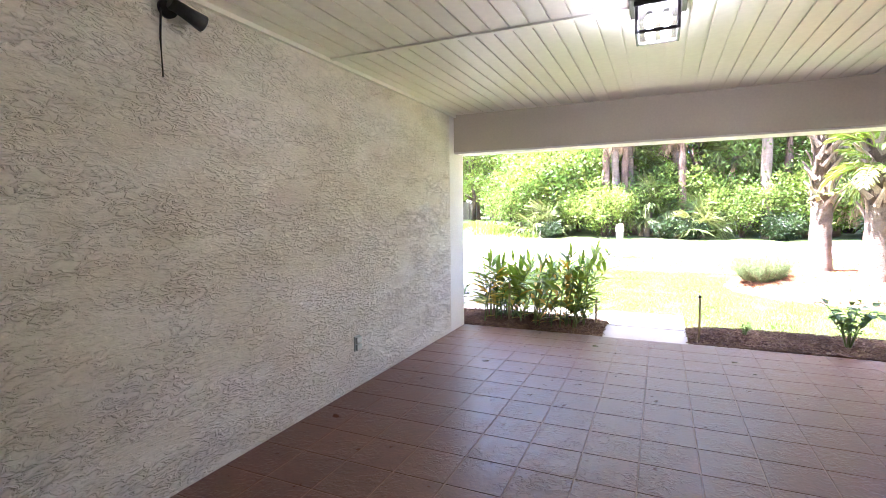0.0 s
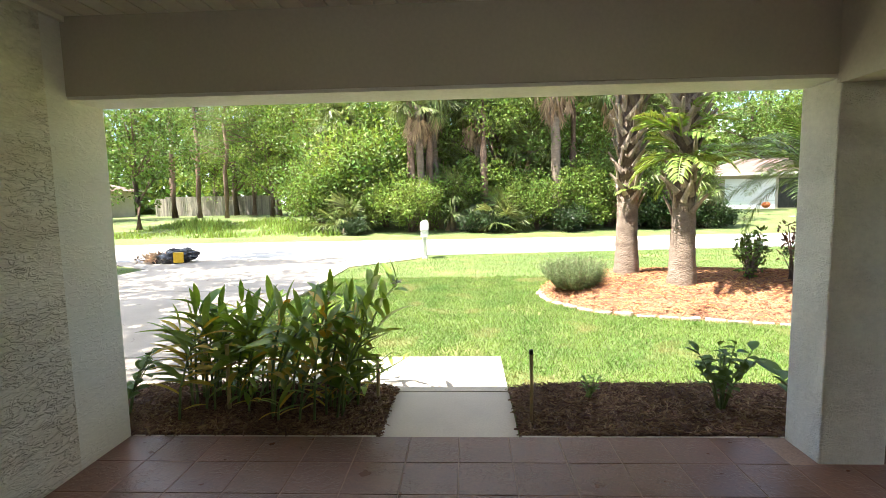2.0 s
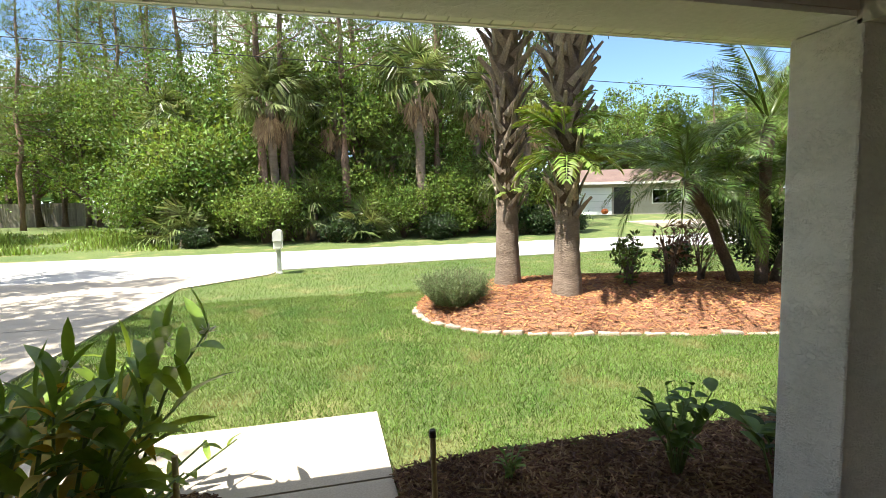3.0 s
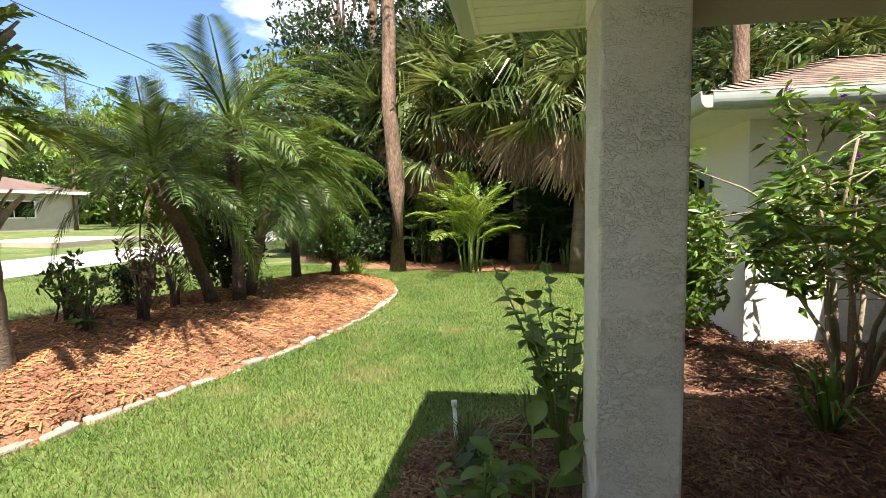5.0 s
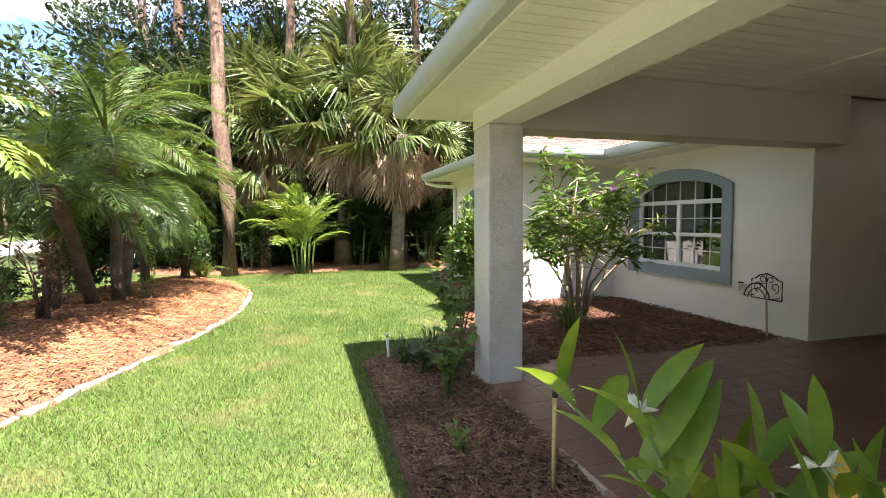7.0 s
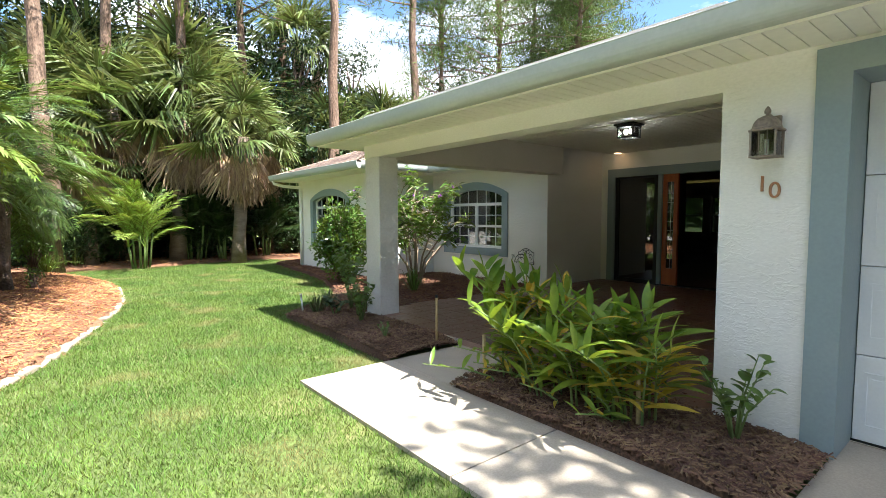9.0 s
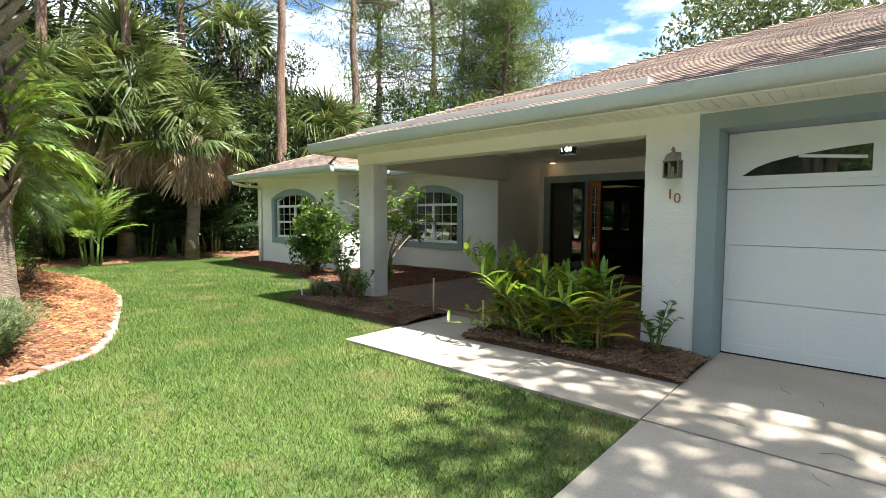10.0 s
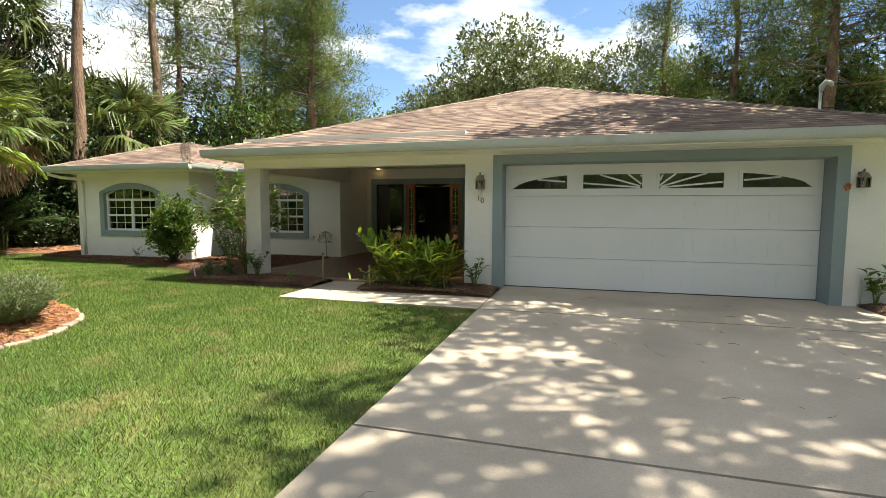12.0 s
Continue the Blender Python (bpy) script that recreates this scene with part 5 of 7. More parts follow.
# -- trees behind the house and beside the drive --
bh = broad_tree("broad live oak rising behind the roof", (0.6, -16, G), 12.4, 5.6, 240, 1.0, 85, (0.30, 0.15), LEAF_GREY, 51, 0.3, 0.3)
spun(bh, -5.0, -18, G, 100, 0.9)
spun(bh, 6.0, -20, G, 200, 0.85)
pb = pine("tall branching pine behind the wing", (11.5, -10.5, G), 15, 52, 0.26, 0.35, 60, 240, 3.6)
for x, y, s, a in ((13.6, -7.4, 1.1, 150), (15, -12, 1.1, 250), (10.2, -9.2, 0.95, 300), (15.6, -5.2, 1.0, 30), (12.6, -13.5, 1.2, 200)):
    spun(pb, x, y, G, a, s)
bl = broad_tree("leafy tree behind the house", (9.5, -11.5, G), 7.5, 3.2, 110, 0.75, 60, (0.23, 0.115), LEAF_MID, 53, 0.2, 0.1)
spun(bl, 14, -8, G, 90, 1.0)
spun(bl, 6.0, -13.5, G, 200, 0.9)
spun(bl, 12.0, -6.5, G, 10, 0.9)
for x, y, s, a in ((-9.5, -13.5, 1.25, 40), (-13.0, -10.5, 1.3, 120), (-16.0, -12.0, 1.5, 250), (-11.5, -16.5, 1.5, 330)):
    spun(bl if x > -11 else wd, x, y, G, a, s)
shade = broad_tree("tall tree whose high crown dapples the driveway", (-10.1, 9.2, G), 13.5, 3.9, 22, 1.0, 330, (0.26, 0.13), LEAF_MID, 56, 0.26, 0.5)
spun(shade, -11.6, 14.2, G, 120, 0.95)
spun(shade, -10.6, 2.4, G, 230, 0.95)
spun(shade, -9.4, 6.0, G, 40, 0.92)
ps = pine("tall pine beside the driveway that dapples it with shade", (-14.6, 0.6, G), 15, 54, 0.24, 0.36, 54, 270, 3.4)
for x, y, s, a in ((-15.8, 9.2, 1.0, 90), (-10.5, -10.5, 1.0, 190), (-13.8, -12.2, 1.1, 260), (-16.0, -8.6, 1.0, 20), (-17.5, -4, 1.1, 130), (-12.5, -7, 1.1, 310), (-8.0, -14, 1.0, 60)):
    spun(ps, x, y, G, a, s)

# -- island bed: a low mound of red mulch inside a stone edging --
def bed_outline():
    """Outline of the island bed, along its near edge and back."""
    near = [(1.50, 12.1), (1.38, 11.5), (1.50, 10.95), (1.85, 10.4), (2.35, 10.08), (3.3, 9.75), (4.2, 9.48), (5.4, 9.16), (6.6, 8.98), (7.9, 8.95), (9.1, 9.15), (9.9, 9.6)]
    far = [(10.2, 10.3), (9.9, 11.1), (9.0, 11.7), (7.6, 12.3), (6.0, 12.8), (4.4, 13.2), (2.9, 13.2), (1.9, 12.8)]
    return near, near + far


NEAR, RING = bed_outline()


def smooth_ring(pts, closed=True, n=6):
    out, k = [], len(pts)
    for i in range(k if closed else k - 1):
        p = [Vector(pts[(i + j) % k] if closed else pts[min(max(i + j, 0), k - 1)]) for j in (-1, 0, 1, 2)]
        for s in range(n):
            t = s / n
            out.append(0.5 * (2 * p[1] + (p[2] - p[0]) * t + (2 * p[0] - 5 * p[1] + 4 * p[2] - p[3]) * t * t + (3 * p[1] - p[0] - 3 * p[2] + p[3]) * t ** 3))
    return out


def inside(px, py, ring):
    r = np.array([(v[0], v[1]) for v in ring])
    x1, y1, x2, y2 = r[:, 0], r[:, 1], np.roll(r[:, 0], -1), np.roll(r[:, 1], -1)
    px, py = np.asarray(px)[:, None], np.asarray(py)[:, None]
    hit = ((y1 > py) != (y2 > py)) & (px < (x2 - x1) * (py - y1) / (y2 - y1 + 1e-9) + x1)
    return hit.sum(1) % 2 == 1


def edge_dist(px, py, ring):
    r = np.array([(v[0], v[1]) for v in ring])
    return np.sqrt(((np.stack([px, py], 1)[:, None, :] - r[None]) ** 2).sum(2)).min(1)


ISLAND = smooth_ring(RING)


def mound(px, py, ring, height, run):
    return np.where(inside(px, py, ring), G + 0.03 + height * (1 - np.exp(-edge_dist(px, py, ring) / run)), G)


def bed(name, ring, height, run, mat, label, step=0.14):
    """A mulch bed: grid cut to the outline, lifted as a mound with a rough top."""
    r = np.array([(v[0], v[1]) for v in ring])
    x0, y0, x1, y1 = *r.min(0), *r.max(0)
    xs, ys = np.arange(x0, x1 + step, step), np.arange(y0, y1 + step, step)
    X, Y = np.meshgrid(xs, ys, indexing="ij")
    Z = mound(X.ravel(), Y.ravel(), ring, height, run)
    ins = inside(X.ravel(), Y.ravel(), ring)
    Z = np.where(ins, Z + np.random.default_rng(3).normal(size=Z.shape) * 0.008, G - 0.03)
    k = len(ys)
    i, j = np.meshgrid(np.arange(len(xs) - 1), np.arange(k - 1), indexing="ij")
    a = (i * k + j).ravel()
    F = np.stack([a, a + k, a + k + 1, a + 1], 1)
    F = F[ins[F].any(1)]
    return structure(name, np_mesh(name, np.stack([X.ravel(), Y.ravel(), Z], 1), F, mat, smooth=True), mat, label)


def chips(name, ring, height, run, n, mat, seed, size=0.055, label="loose shredded mulch chips"):
    """Splinters lying over a bed."""
    rng = np.random.default_rng(seed)
    r = np.array([(v[0], v[1]) for v in ring])
    P = rng.uniform(r.min(0), r.max(0), (n * 2, 2))
    P = P[inside(P[:, 0], P[:, 1], ring)][:n]
    z = mound(P[:, 0], P[:, 1], ring, height, run)
    a, L, w = rng.uniform(0, math.tau, len(P)), size * rng.uniform(0.5, 1.8, len(P)), size * rng.uniform(0.12, 0.3, len(P))
    d = np.stack([np.cos(a), np.sin(a), rng.normal(size=len(P)) * 0.25], 1) * L[:, None] / 2
    s = np.stack([-np.sin(a), np.cos(a), rng.normal(size=len(P)) * 0.5], 1) * w[:, None] / 2
    c = np.stack([P[:, 0], P[:, 1], z + 0.012 + rng.random(len(P)) * 0.012], 1)
    up = np.array((0, 0, 0.006))
    V = np.stack([c - d - s, c + d - s * 0.6, c + d + s * 0.6, c - d + s, c - d * 0.9 + up, c + d * 0.9 + up], 1).reshape(-1, 3)
    k = np.arange(len(P))[:, None] * 6
    F = np.concatenate([k + np.array((0, 1, 5, 4)), k + np.array((2, 3, 4, 5)), ], 0)
    return tagged(new(name, np_mesh(name, V, F, mat)), label, "mulch", "", "stuff")


bed("bed_island", ISLAND, 0.32, 0.55, MULCH, "island bed of red wood mulch")
chips("mulch_chips", ISLAND, 0.32, 0.55, 27000, CHIP, 5, 0.05)
# narrow porch beds, courtyard bed, bed under the wood's edge
BED_G = [(-2.63, 6.602), (-0.42, 6.602), (-0.42, 7.46), (-2.63, 7.46)]
BED_P = [(-8.3, 6.585), (-7.725, 6.585), (-7.725, 7.35), (-8.0, 7.6), (-8.3, 7.6)]
BED_R1 = [(0.492, 6.602), (2.45, 6.602), (2.45, 5.6), (4.2, 5.6), (4.3, 6.05), (3.55, 6.7), (3.12, 7.43), (0.492, 7.47)]
BED_R2 = [(2.45, 2.9), (5.65, 2.9), (5.65, 4.6), (9.3, 4.6), (9.5, 3.0), (11.0, 3.2), (10.6, 4.8), (8.0, 5.1), (6.3, 5.35), (5.2, 5.72), (4.3, 6.05), (4.2, 5.6), (2.45, 5.6)]
BED_R = [(0.5, 6.58), (2.45, 6.58), (2.45, 2.9), (5.65, 2.9), (5.65, 4.6), (9.3, 4.6), (9.5, 3.0), (11.0, 3.2), (10.6, 4.8), (8.0, 5.1), (6.3, 5.35), (5.2, 5.72), (4.3, 6.05), (3.55, 6.7), (3.12, 7.43), (0.5, 7.5)]
BED_W = smooth_ring([(11.3, 3.4), (12.4, 4.6), (12.3, 6.2), (12.0, 8.0), (12.2, 10.0), (13.2, 12.0), (16, 14), (20, 10), (19, 2), (12, 1)])
bed("bed_ginger", BED_G, 0.05, 0.2, STRAW, "brown mulch bed beside the walk", 0.03)
bed("bed_porch", BED_R1, 0.05, 0.2, STRAW, "brown mulch bed along the porch", 0.035)
bed("bed_drive", BED_P, 0.05, 0.2, STRAW, "brown mulch bed beside the garage pier", 0.03)
chips("mulch_chips", BED_P, 0.05, 0.2, 1600, STRAWCHIP, 11, 0.05)
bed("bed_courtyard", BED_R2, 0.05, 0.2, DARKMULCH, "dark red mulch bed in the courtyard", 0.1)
bed("bed_woods", BED_W, 0.08, 0.4, MULCH, "red mulch strip under the palms", 0.25)
chips("mulch_chips", [(-2.65, 6.602), (-0.405, 6.602), (-0.405, 7.485), (-2.65, 7.485)], 0.05, 0.2, 9500, STRAWCHIP, 6, 0.05)
chips("mulch_chips", BED_R1, 0.05, 0.2, 17000, STRAWCHIP, 7, 0.048)
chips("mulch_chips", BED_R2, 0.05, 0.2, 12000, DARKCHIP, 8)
chips("mulch_chips", BED_W, 0.08, 0.4, 6000, CHIP, 9, 0.08)

# -- grass: blades over the lawn, denser near the walk --
def grass(n, x0, y0, x1, y1, seed, hgt=0.032):
    rng = np.random.default_rng(seed)
    P = rng.uniform((x0, y0), (x1, y1), (n, 2))
    ok = ~inside(P[:, 0], P[:, 1], ISLAND) & ~inside(P[:, 0], P[:, 1], BED_R) & ~inside(P[:, 0], P[:, 1], BED_W) & ~((P[:, 0] < 0.5) & (P[:, 1] < 8.345)) & ~((P[:, 0] < -2.63) & (P[:, 0] > -7.74)) & (P[:, 1] < road_y(P[:, 0], -0.05)) & ~((P[:, 1] < 6.6) & (P[:, 0] < 2.45))
    apron = (P[:, 1] > 15.2) & (P[:, 0] > -9.6) & (P[:, 0] < -2.64 + (P[:, 1] - 15.2) * 0.95)
    P = P[ok & ~apron]
    m = len(P)
    a = rng.uniform(0, math.tau, m)
    h, w = hgt * rng.uniform(0.4, 1.5, m), rng.uniform(0.004, 0.009, m)
    lean = h * rng.uniform(0.2, 1.0, m)
    s = np.stack([-np.sin(a) * w / 2, np.cos(a) * w / 2, np.zeros(m)], 1)
    c = np.stack([P[:, 0], P[:, 1], np.full(m, G - 0.004)], 1)
    b = rng.uniform(0, math.tau, m)
    t = c + np.stack([np.cos(b) * lean, np.sin(b) * lean, h], 1)
    V = np.stack([c - s, c + s, t], 1).reshape(-1, 3)
    return V, np.arange(m * 3).reshape(-1, 3)


V, F = merge(grass(420000, -2.7, 6.6, 6.0, 13.5, 61), grass(310000, 6.0, 3.2, 13.2, 13.5, 62, 0.034), grass(20000, 3.2, 5.0, 6.0, 6.6, 66), grass(110000, -2.7, 13.5, 13.2, 19.5, 63, 0.04), grass(18000, -14, 9, -7.7, 18, 64, 0.05))
rngt = np.random.default_rng(65)
P = np.stack([rngt.uniform(-17, -5.5, 9000), rngt.uniform(25.0, 33.0, 9000)], 1)
P = P[P[:, 1] > road_y(P[:, 0], 7.0)]
Z = np.array([gz(x, y) for x, y in P])
hh = rngt.uniform(0.15, 0.6, len(P)) * (0.6 + 0.5 * np.sin(P[:, 0] * 1.3) * np.cos(P[:, 1] * 0.9))
a = rngt.uniform(0, math.tau, len(P))
c = np.stack([P[:, 0], P[:, 1], Z - 0.02], 1)
s = np.stack([np.cos(a) * 0.03, np.sin(a) * 0.03, np.zeros(len(P))], 1)
t = c + np.stack([rngt.normal(size=len(P)) * 0.12, rngt.normal(size=len(P)) * 0.12, hh], 1)
tagged(new("verge_grass", np_mesh("verge_grass", np.stack([c - s, c + s, t], 1).reshape(-1, 3), np.arange(len(P) * 3).reshape(-1, 3), LEAF_LIGHT)), "tall weedy grass on the far verge", "grass", "", "stuff")
tagged(new("grass", np_mesh("grass", V, F, GRASS)), "short green lawn grass", "grass", "", "stuff")

# ---- garden things ----
def bz(x, y, ring=None, height=0.32, run=0.55):
    return float(mound(np.array([x]), np.array([y]), ring or ISLAND, height, run)[0])


def boot_mesh():
    """One old leaf base: a tapered, curved plank, split at its foot."""
    bm = bmesh.new()
    rows = []
    for u in np.linspace(0, 1, 4):
        w, out = 0.072 * (1 - 0.6 * u), 0.01 + 0.15 * u ** 1.5
        z, th = 0.5 * u, 0.035 * (1 - 0.5 * u)
        rows.append([bm.verts.new(c) for c in ((out + th, -w, z), (out + th * 1.5, 0, z), (out + th, w, z), (out, w * 0.9, z), (out, -w * 0.9, z))])
    for a, b in zip(rows, rows[1:]):
        for k in range(5):
            bm.faces.new((a[k], a[(k + 1) % 5], b[(k + 1) % 5], b[k]))
    bm.faces.new(rows[-1])
    bm.faces.new(rows[0][::-1])
    return finish("boot", bm, BOOT)


BOOT_ME = boot_mesh()


def booted_palm(label, at, seed, h=5.0, bare=1.0):
    """A sabal palm: ringed lower trunk, criss-cross old leaf bases above, fan crown, ferns in the bases."""
    rng = np.random.default_rng(seed)
    t = thing("booted_palm", label, "palm tree", at)
    prof = [(0, 0.205), (0.08, 0.2), (0.3, 0.18), (0.7, 0.165), (bare, 0.16), (bare + 0.1, 0.15), (bare + 1.2, 0.155), (bare + 2.2, 0.18), (h, 0.19)]
    bm = bmesh.new()
    n, seg = 46, 18
    rings = []
    for i in range(n):
        z = -0.08 + (h + 0.08) * i / (n - 1)
        r = float(np.interp(z, [p[0] for p in prof], [p[1] for p in prof])) + 0.004 * ((i % 2) * 2 - 1)
        rings.append([bm.verts.new((r * math.cos(a) * (1 + 0.02 * math.sin(3 * a + i)), r * math.sin(a), z)) for a in (math.tau * k / seg for k in range(seg))])
    for a, b in zip(rings, rings[1:]):
        for k in range(seg):
            bm.faces.new((a[k], a[(k + 1) % seg], b[(k + 1) % seg], b[k])).smooth = True
    part("trunk", bm, BARK_PALM, t, "ringed grey-brown trunk")
    # Dark tube added so the gaps between leaf bases read as shaded.
    part("fibre", tube([(0, 0, bare + 0.02), (0, 0, h)], [0.15, 0.185], 16), BARK_DARK, t, "dark upper trunk core standing for shade between leaf bases")
    z, i = bare - 0.02, 0
    while z < h - 0.1:
        u = (z - bare) / (h - bare)
        r = float(np.interp(z, [p[0] for p in prof], [p[1] for p in prof]))
        b = new("boot", BOOT_ME)
        b.parent = t
        a = math.degrees(i * 2.39996) + rng.uniform(-10, 10)
        s = 0.56 + 0.27 * min(1, u * 2.2) + rng.uniform(-0.08, 0.08)
        b.matrix_basis = pose(0, 0, z, 0, 0, a) @ pose(r - 0.015, 0, 0, rng.choice((-1, 1)) * rng.uniform(20, 40), 3 + 6 * min(1, u * 1.6) + rng.uniform(-5, 7), 0) @ Matrix.Scale(s, 4)
        z += 0.028
        i += 1
    fr = [fan_frond(rng, 1.3, 26, d, 0.8) for d in (0.35, 0.6, 0.85)]
    V, F = crown_of(fr, [(k * 2.4, radians(rng.uniform(-35, 85)), rng.uniform(-0.5, 0.5), rng.uniform(0.85, 1.15)) for k in range(30)], (0, 0, h))
    part("crown", np_mesh("crown", V, F, LEAF_FAN), LEAF_FAN, t)
    return t


def fern(at, seed, size=0.5, n=9, mat=None, label="light green fern growing in the palm's leaf bases", pitch=(-10, 50)):
    rng = np.random.default_rng(seed)
    t = thing("fern", label, "fern", at)
    fr = [feather_frond(rng, size, 16, a, 0.28, 0.075, 0.5) for a in (0.7, 1.1)]
    for k in range(n):
        V, F = crown_of([fr[k % 2]], [(k * 2.4, radians(rng.uniform(*pitch)), rng.uniform(-0.3, 0.3), rng.uniform(0.7, 1.1))])
        part("frond", np_mesh("frond", V, F, mat or LEAF_LIGHT), mat or LEAF_LIGHT, t)
    return t


booted_palm("tall sabal palm with criss-cross leaf bases on its trunk", (2.80, 11.70, bz(2.80, 11.70)), 71, 5.2, 1.1)
booted_palm("stout sabal palm with jagged leaf bases in the mulch", (3.30, 10.80, bz(3.30, 10.80)), 72, 5.0, 1.0)
for x, y, z, s, k, n in ((3.20, 10.62, 2.0, 0.85, 73, 10), (3.46, 10.66, 1.85, 0.75, 74, 8), (3.27, 10.64, 2.6, 0.5, 75, 7), (2.78, 11.53, 1.6, 0.34, 76, 6), (3.15, 10.60, 2.3, 0.75, 78, 8)):
    fern((x, y, z), k, s, n)
for lb, at, h, lean, seed, size in (("slender date palm leaning out of the bed", (5.85, 10.62, 0.18), 1.55, (-0.75, 0.1), 81, 1.35), ("feathery date palm with a full dark crown", (6.05, 10.4, 0.2), 2.25, (0.15, 0.1), 82, 1.55), ("feathery date palm with arching yellowed lower fronds", (6.35, 10.45, 0.2), 1.75, (0.75, -0.1), 83, 1.45), ("feathery date palm at the far end of the bed", (8.3, 10.7, 0.15), 1.9, (0.2, 0.1), 84, 1.5)):
    feather_palm(lb, at, h, seed, size * 1.1, 30, lean, 0.075, LEAF_FEATHER, (-38, 72), "date_palm", 1.0)
vs = bush("vine-covered stump with pale dry leaves", (8.75, 10.15, bz(8.75, 10.15)), (0.4, 0.4, 1.5), 85, LEAF_MID, (0.08, 0.045), 50, 55, 6)
tree_stump = bush("vines by the date palms in a shade-darkened leaf colour", (7.0, 11.2, bz(7.0, 11.2)), (0.8, 0.6, 1.1), 86, LEAF_SHADED, (0.08, 0.05), 50, 55, 6)
# Small dark copy added for a strip of shadow and liriope behind the bed.
spun(tree_stump, 5.6, 11.6, bz(5.6, 11.6), 90, 0.5)
rs = bush("tall shrub with dark red-green leaves in the mulch", (4.85, 10.75, bz(4.85, 10.75)), (0.33, 0.33, 1.05), 87, LEAF_RED, (0.10, 0.042), 18, 8, 9, shell=0.1)
spun(rs, 5.5, 10.9, bz(5.5, 10.9), 100, 0.8)
gs = bush("small green shrub in the mulch bed", (4.35, 10.95, bz(4.35, 10.95)), (0.3, 0.3, 0.6), 88, LEAF_MID, (0.085, 0.042), 15, 10, 8, shell=0.1)
spun(gs, 4.7, 11.5, bz(4.7, 11.5), 60, 1.2)
spun(gs, 6.2, 10.1, bz(6.2, 10.1), 160, 0.6)


def tuft(label, at, seed, n, ln, w, mat, name="grass_tuft", lo=35, hi=85):
    """Arching strap leaves from one foot."""
    rng = np.random.default_rng(seed)
    t = thing(name, label, "plant", at)
    V, F, k = [], [], 0
    for i in range(n):
        a, p, L = rng.uniform(0, math.tau), radians(rng.uniform(lo, hi)), ln * rng.uniform(0.6, 1.15)
        d, s = np.array((math.cos(a), math.sin(a), 0)), np.array((-math.sin(a), math.cos(a), 0))
        b = d * rng.uniform(0, 0.06)
        m = b + d * L * 0.5 * math.cos(p) + np.array((0, 0, L * 0.55 * math.sin(p)))
        e = m + d * L * 0.55 * max(0.3, math.cos(p)) + np.array((0, 0, L * 0.5 * (math.sin(p) - 0.75)))
        V += [b - s * w / 2, b + s * w / 2, m + s * w / 2, m - s * w / 2, e + s * w * 0.1, e - s * w * 0.1]
        F += [(k, k + 1, k + 2, k + 3), (k + 3, k + 2, k + 4, k + 5)]
        k += 6
    part("foliage", np_mesh("foliage", np.array(V), np.array(F), mat), mat, t)
    return t


tuft("yellow-green strap-leaved tuft at the bed's end", (9.2, 9.95, bz(9.2, 9.95)), 89, 150, 0.6, 0.022, LEAF_LIGHT)
rm = thing("rosemary_bush", "grey-green rosemary bush spilling over the stone edging", "shrub", (1.84, 11.18, bz(1.84, 11.18)))
rng = np.random.default_rng(90)
nsp = 800
a, rr = rng.uniform(0, math.tau, nsp), 0.27 * np.sqrt(rng.random(nsp))
P = np.stack([np.cos(a) * rr, np.sin(a) * rr, np.zeros(nsp)], 1)
D = unit(np.stack([np.cos(a) * rr * 2.0, np.sin(a) * rr * 2.0, np.full(nsp, 0.75)], 1) + rng.normal(size=(nsp, 3)) * 0.12)
Ls = rng.uniform(0.28, 0.50, nsp)
idx = np.repeat(np.arange(nsp), 34)
u = rng.random(len(idx))
V, F = leaf_quads(P[idx] + D[idx] * (Ls[idx] * u)[:, None], D[idx] * 0.8 + rng.normal(size=(len(idx), 3)) * 0.55, 0.042, 0.009, rng)
part("foliage", np_mesh("foliage", V, F, ROSEMARY), ROSEMARY, rm)
bm = bmesh.new()
for i in range(0, nsp, 6):
    bm_tube(bm, [tuple(P[i]), tuple(P[i] + D[i] * Ls[i])], [0.005, 0.002], 4, False)
part("stem", bm, TWIG, rm)

# stone edging along the island bed
edging = structure("bed_edging", boxes((1.6, 11.2, G - 0.06, 1.62, 11.22, G - 0.04)), STONE, "pale stone edging of the island bed")
bm = boxes((-0.115, -0.055, -0.05, 0.115, 0.055, 0.06), bevel=0.018)
for v in bm.verts:
    v.co += Vector(noise.noise_vector(v.co * 9)) * 0.012
STONE_ME = finish("edging_stone", bm, STONE)
line = smooth_ring(NEAR + [(10.2, 10.3), (9.9, 11.1)], False, 30)
acc, gap, last, rng = 0.0, 0.25, line[0], np.random.default_rng(91)
for p in line[1:]:
    acc += (p - last).length
    if acc >= gap:
        acc = 0.0
        ob = new("edging_stone", STONE_ME)
        ob.parent = edging
        d = p - last
        ob.matrix_basis = pose(p.x, p.y, G - 0.03 + rng.uniform(-0.016, 0.016), rng.uniform(-4, 4), rng.uniform(-4, 4), math.degrees(math.atan2(d.y, d.x)) + rng.uniform(-8, 8)) @ Matrix.Diagonal((gap / 0.245 * rng.uniform(0.94, 1.0), rng.uniform(0.85, 1.25), rng.uniform(0.8, 1.15), 1))
    last = p


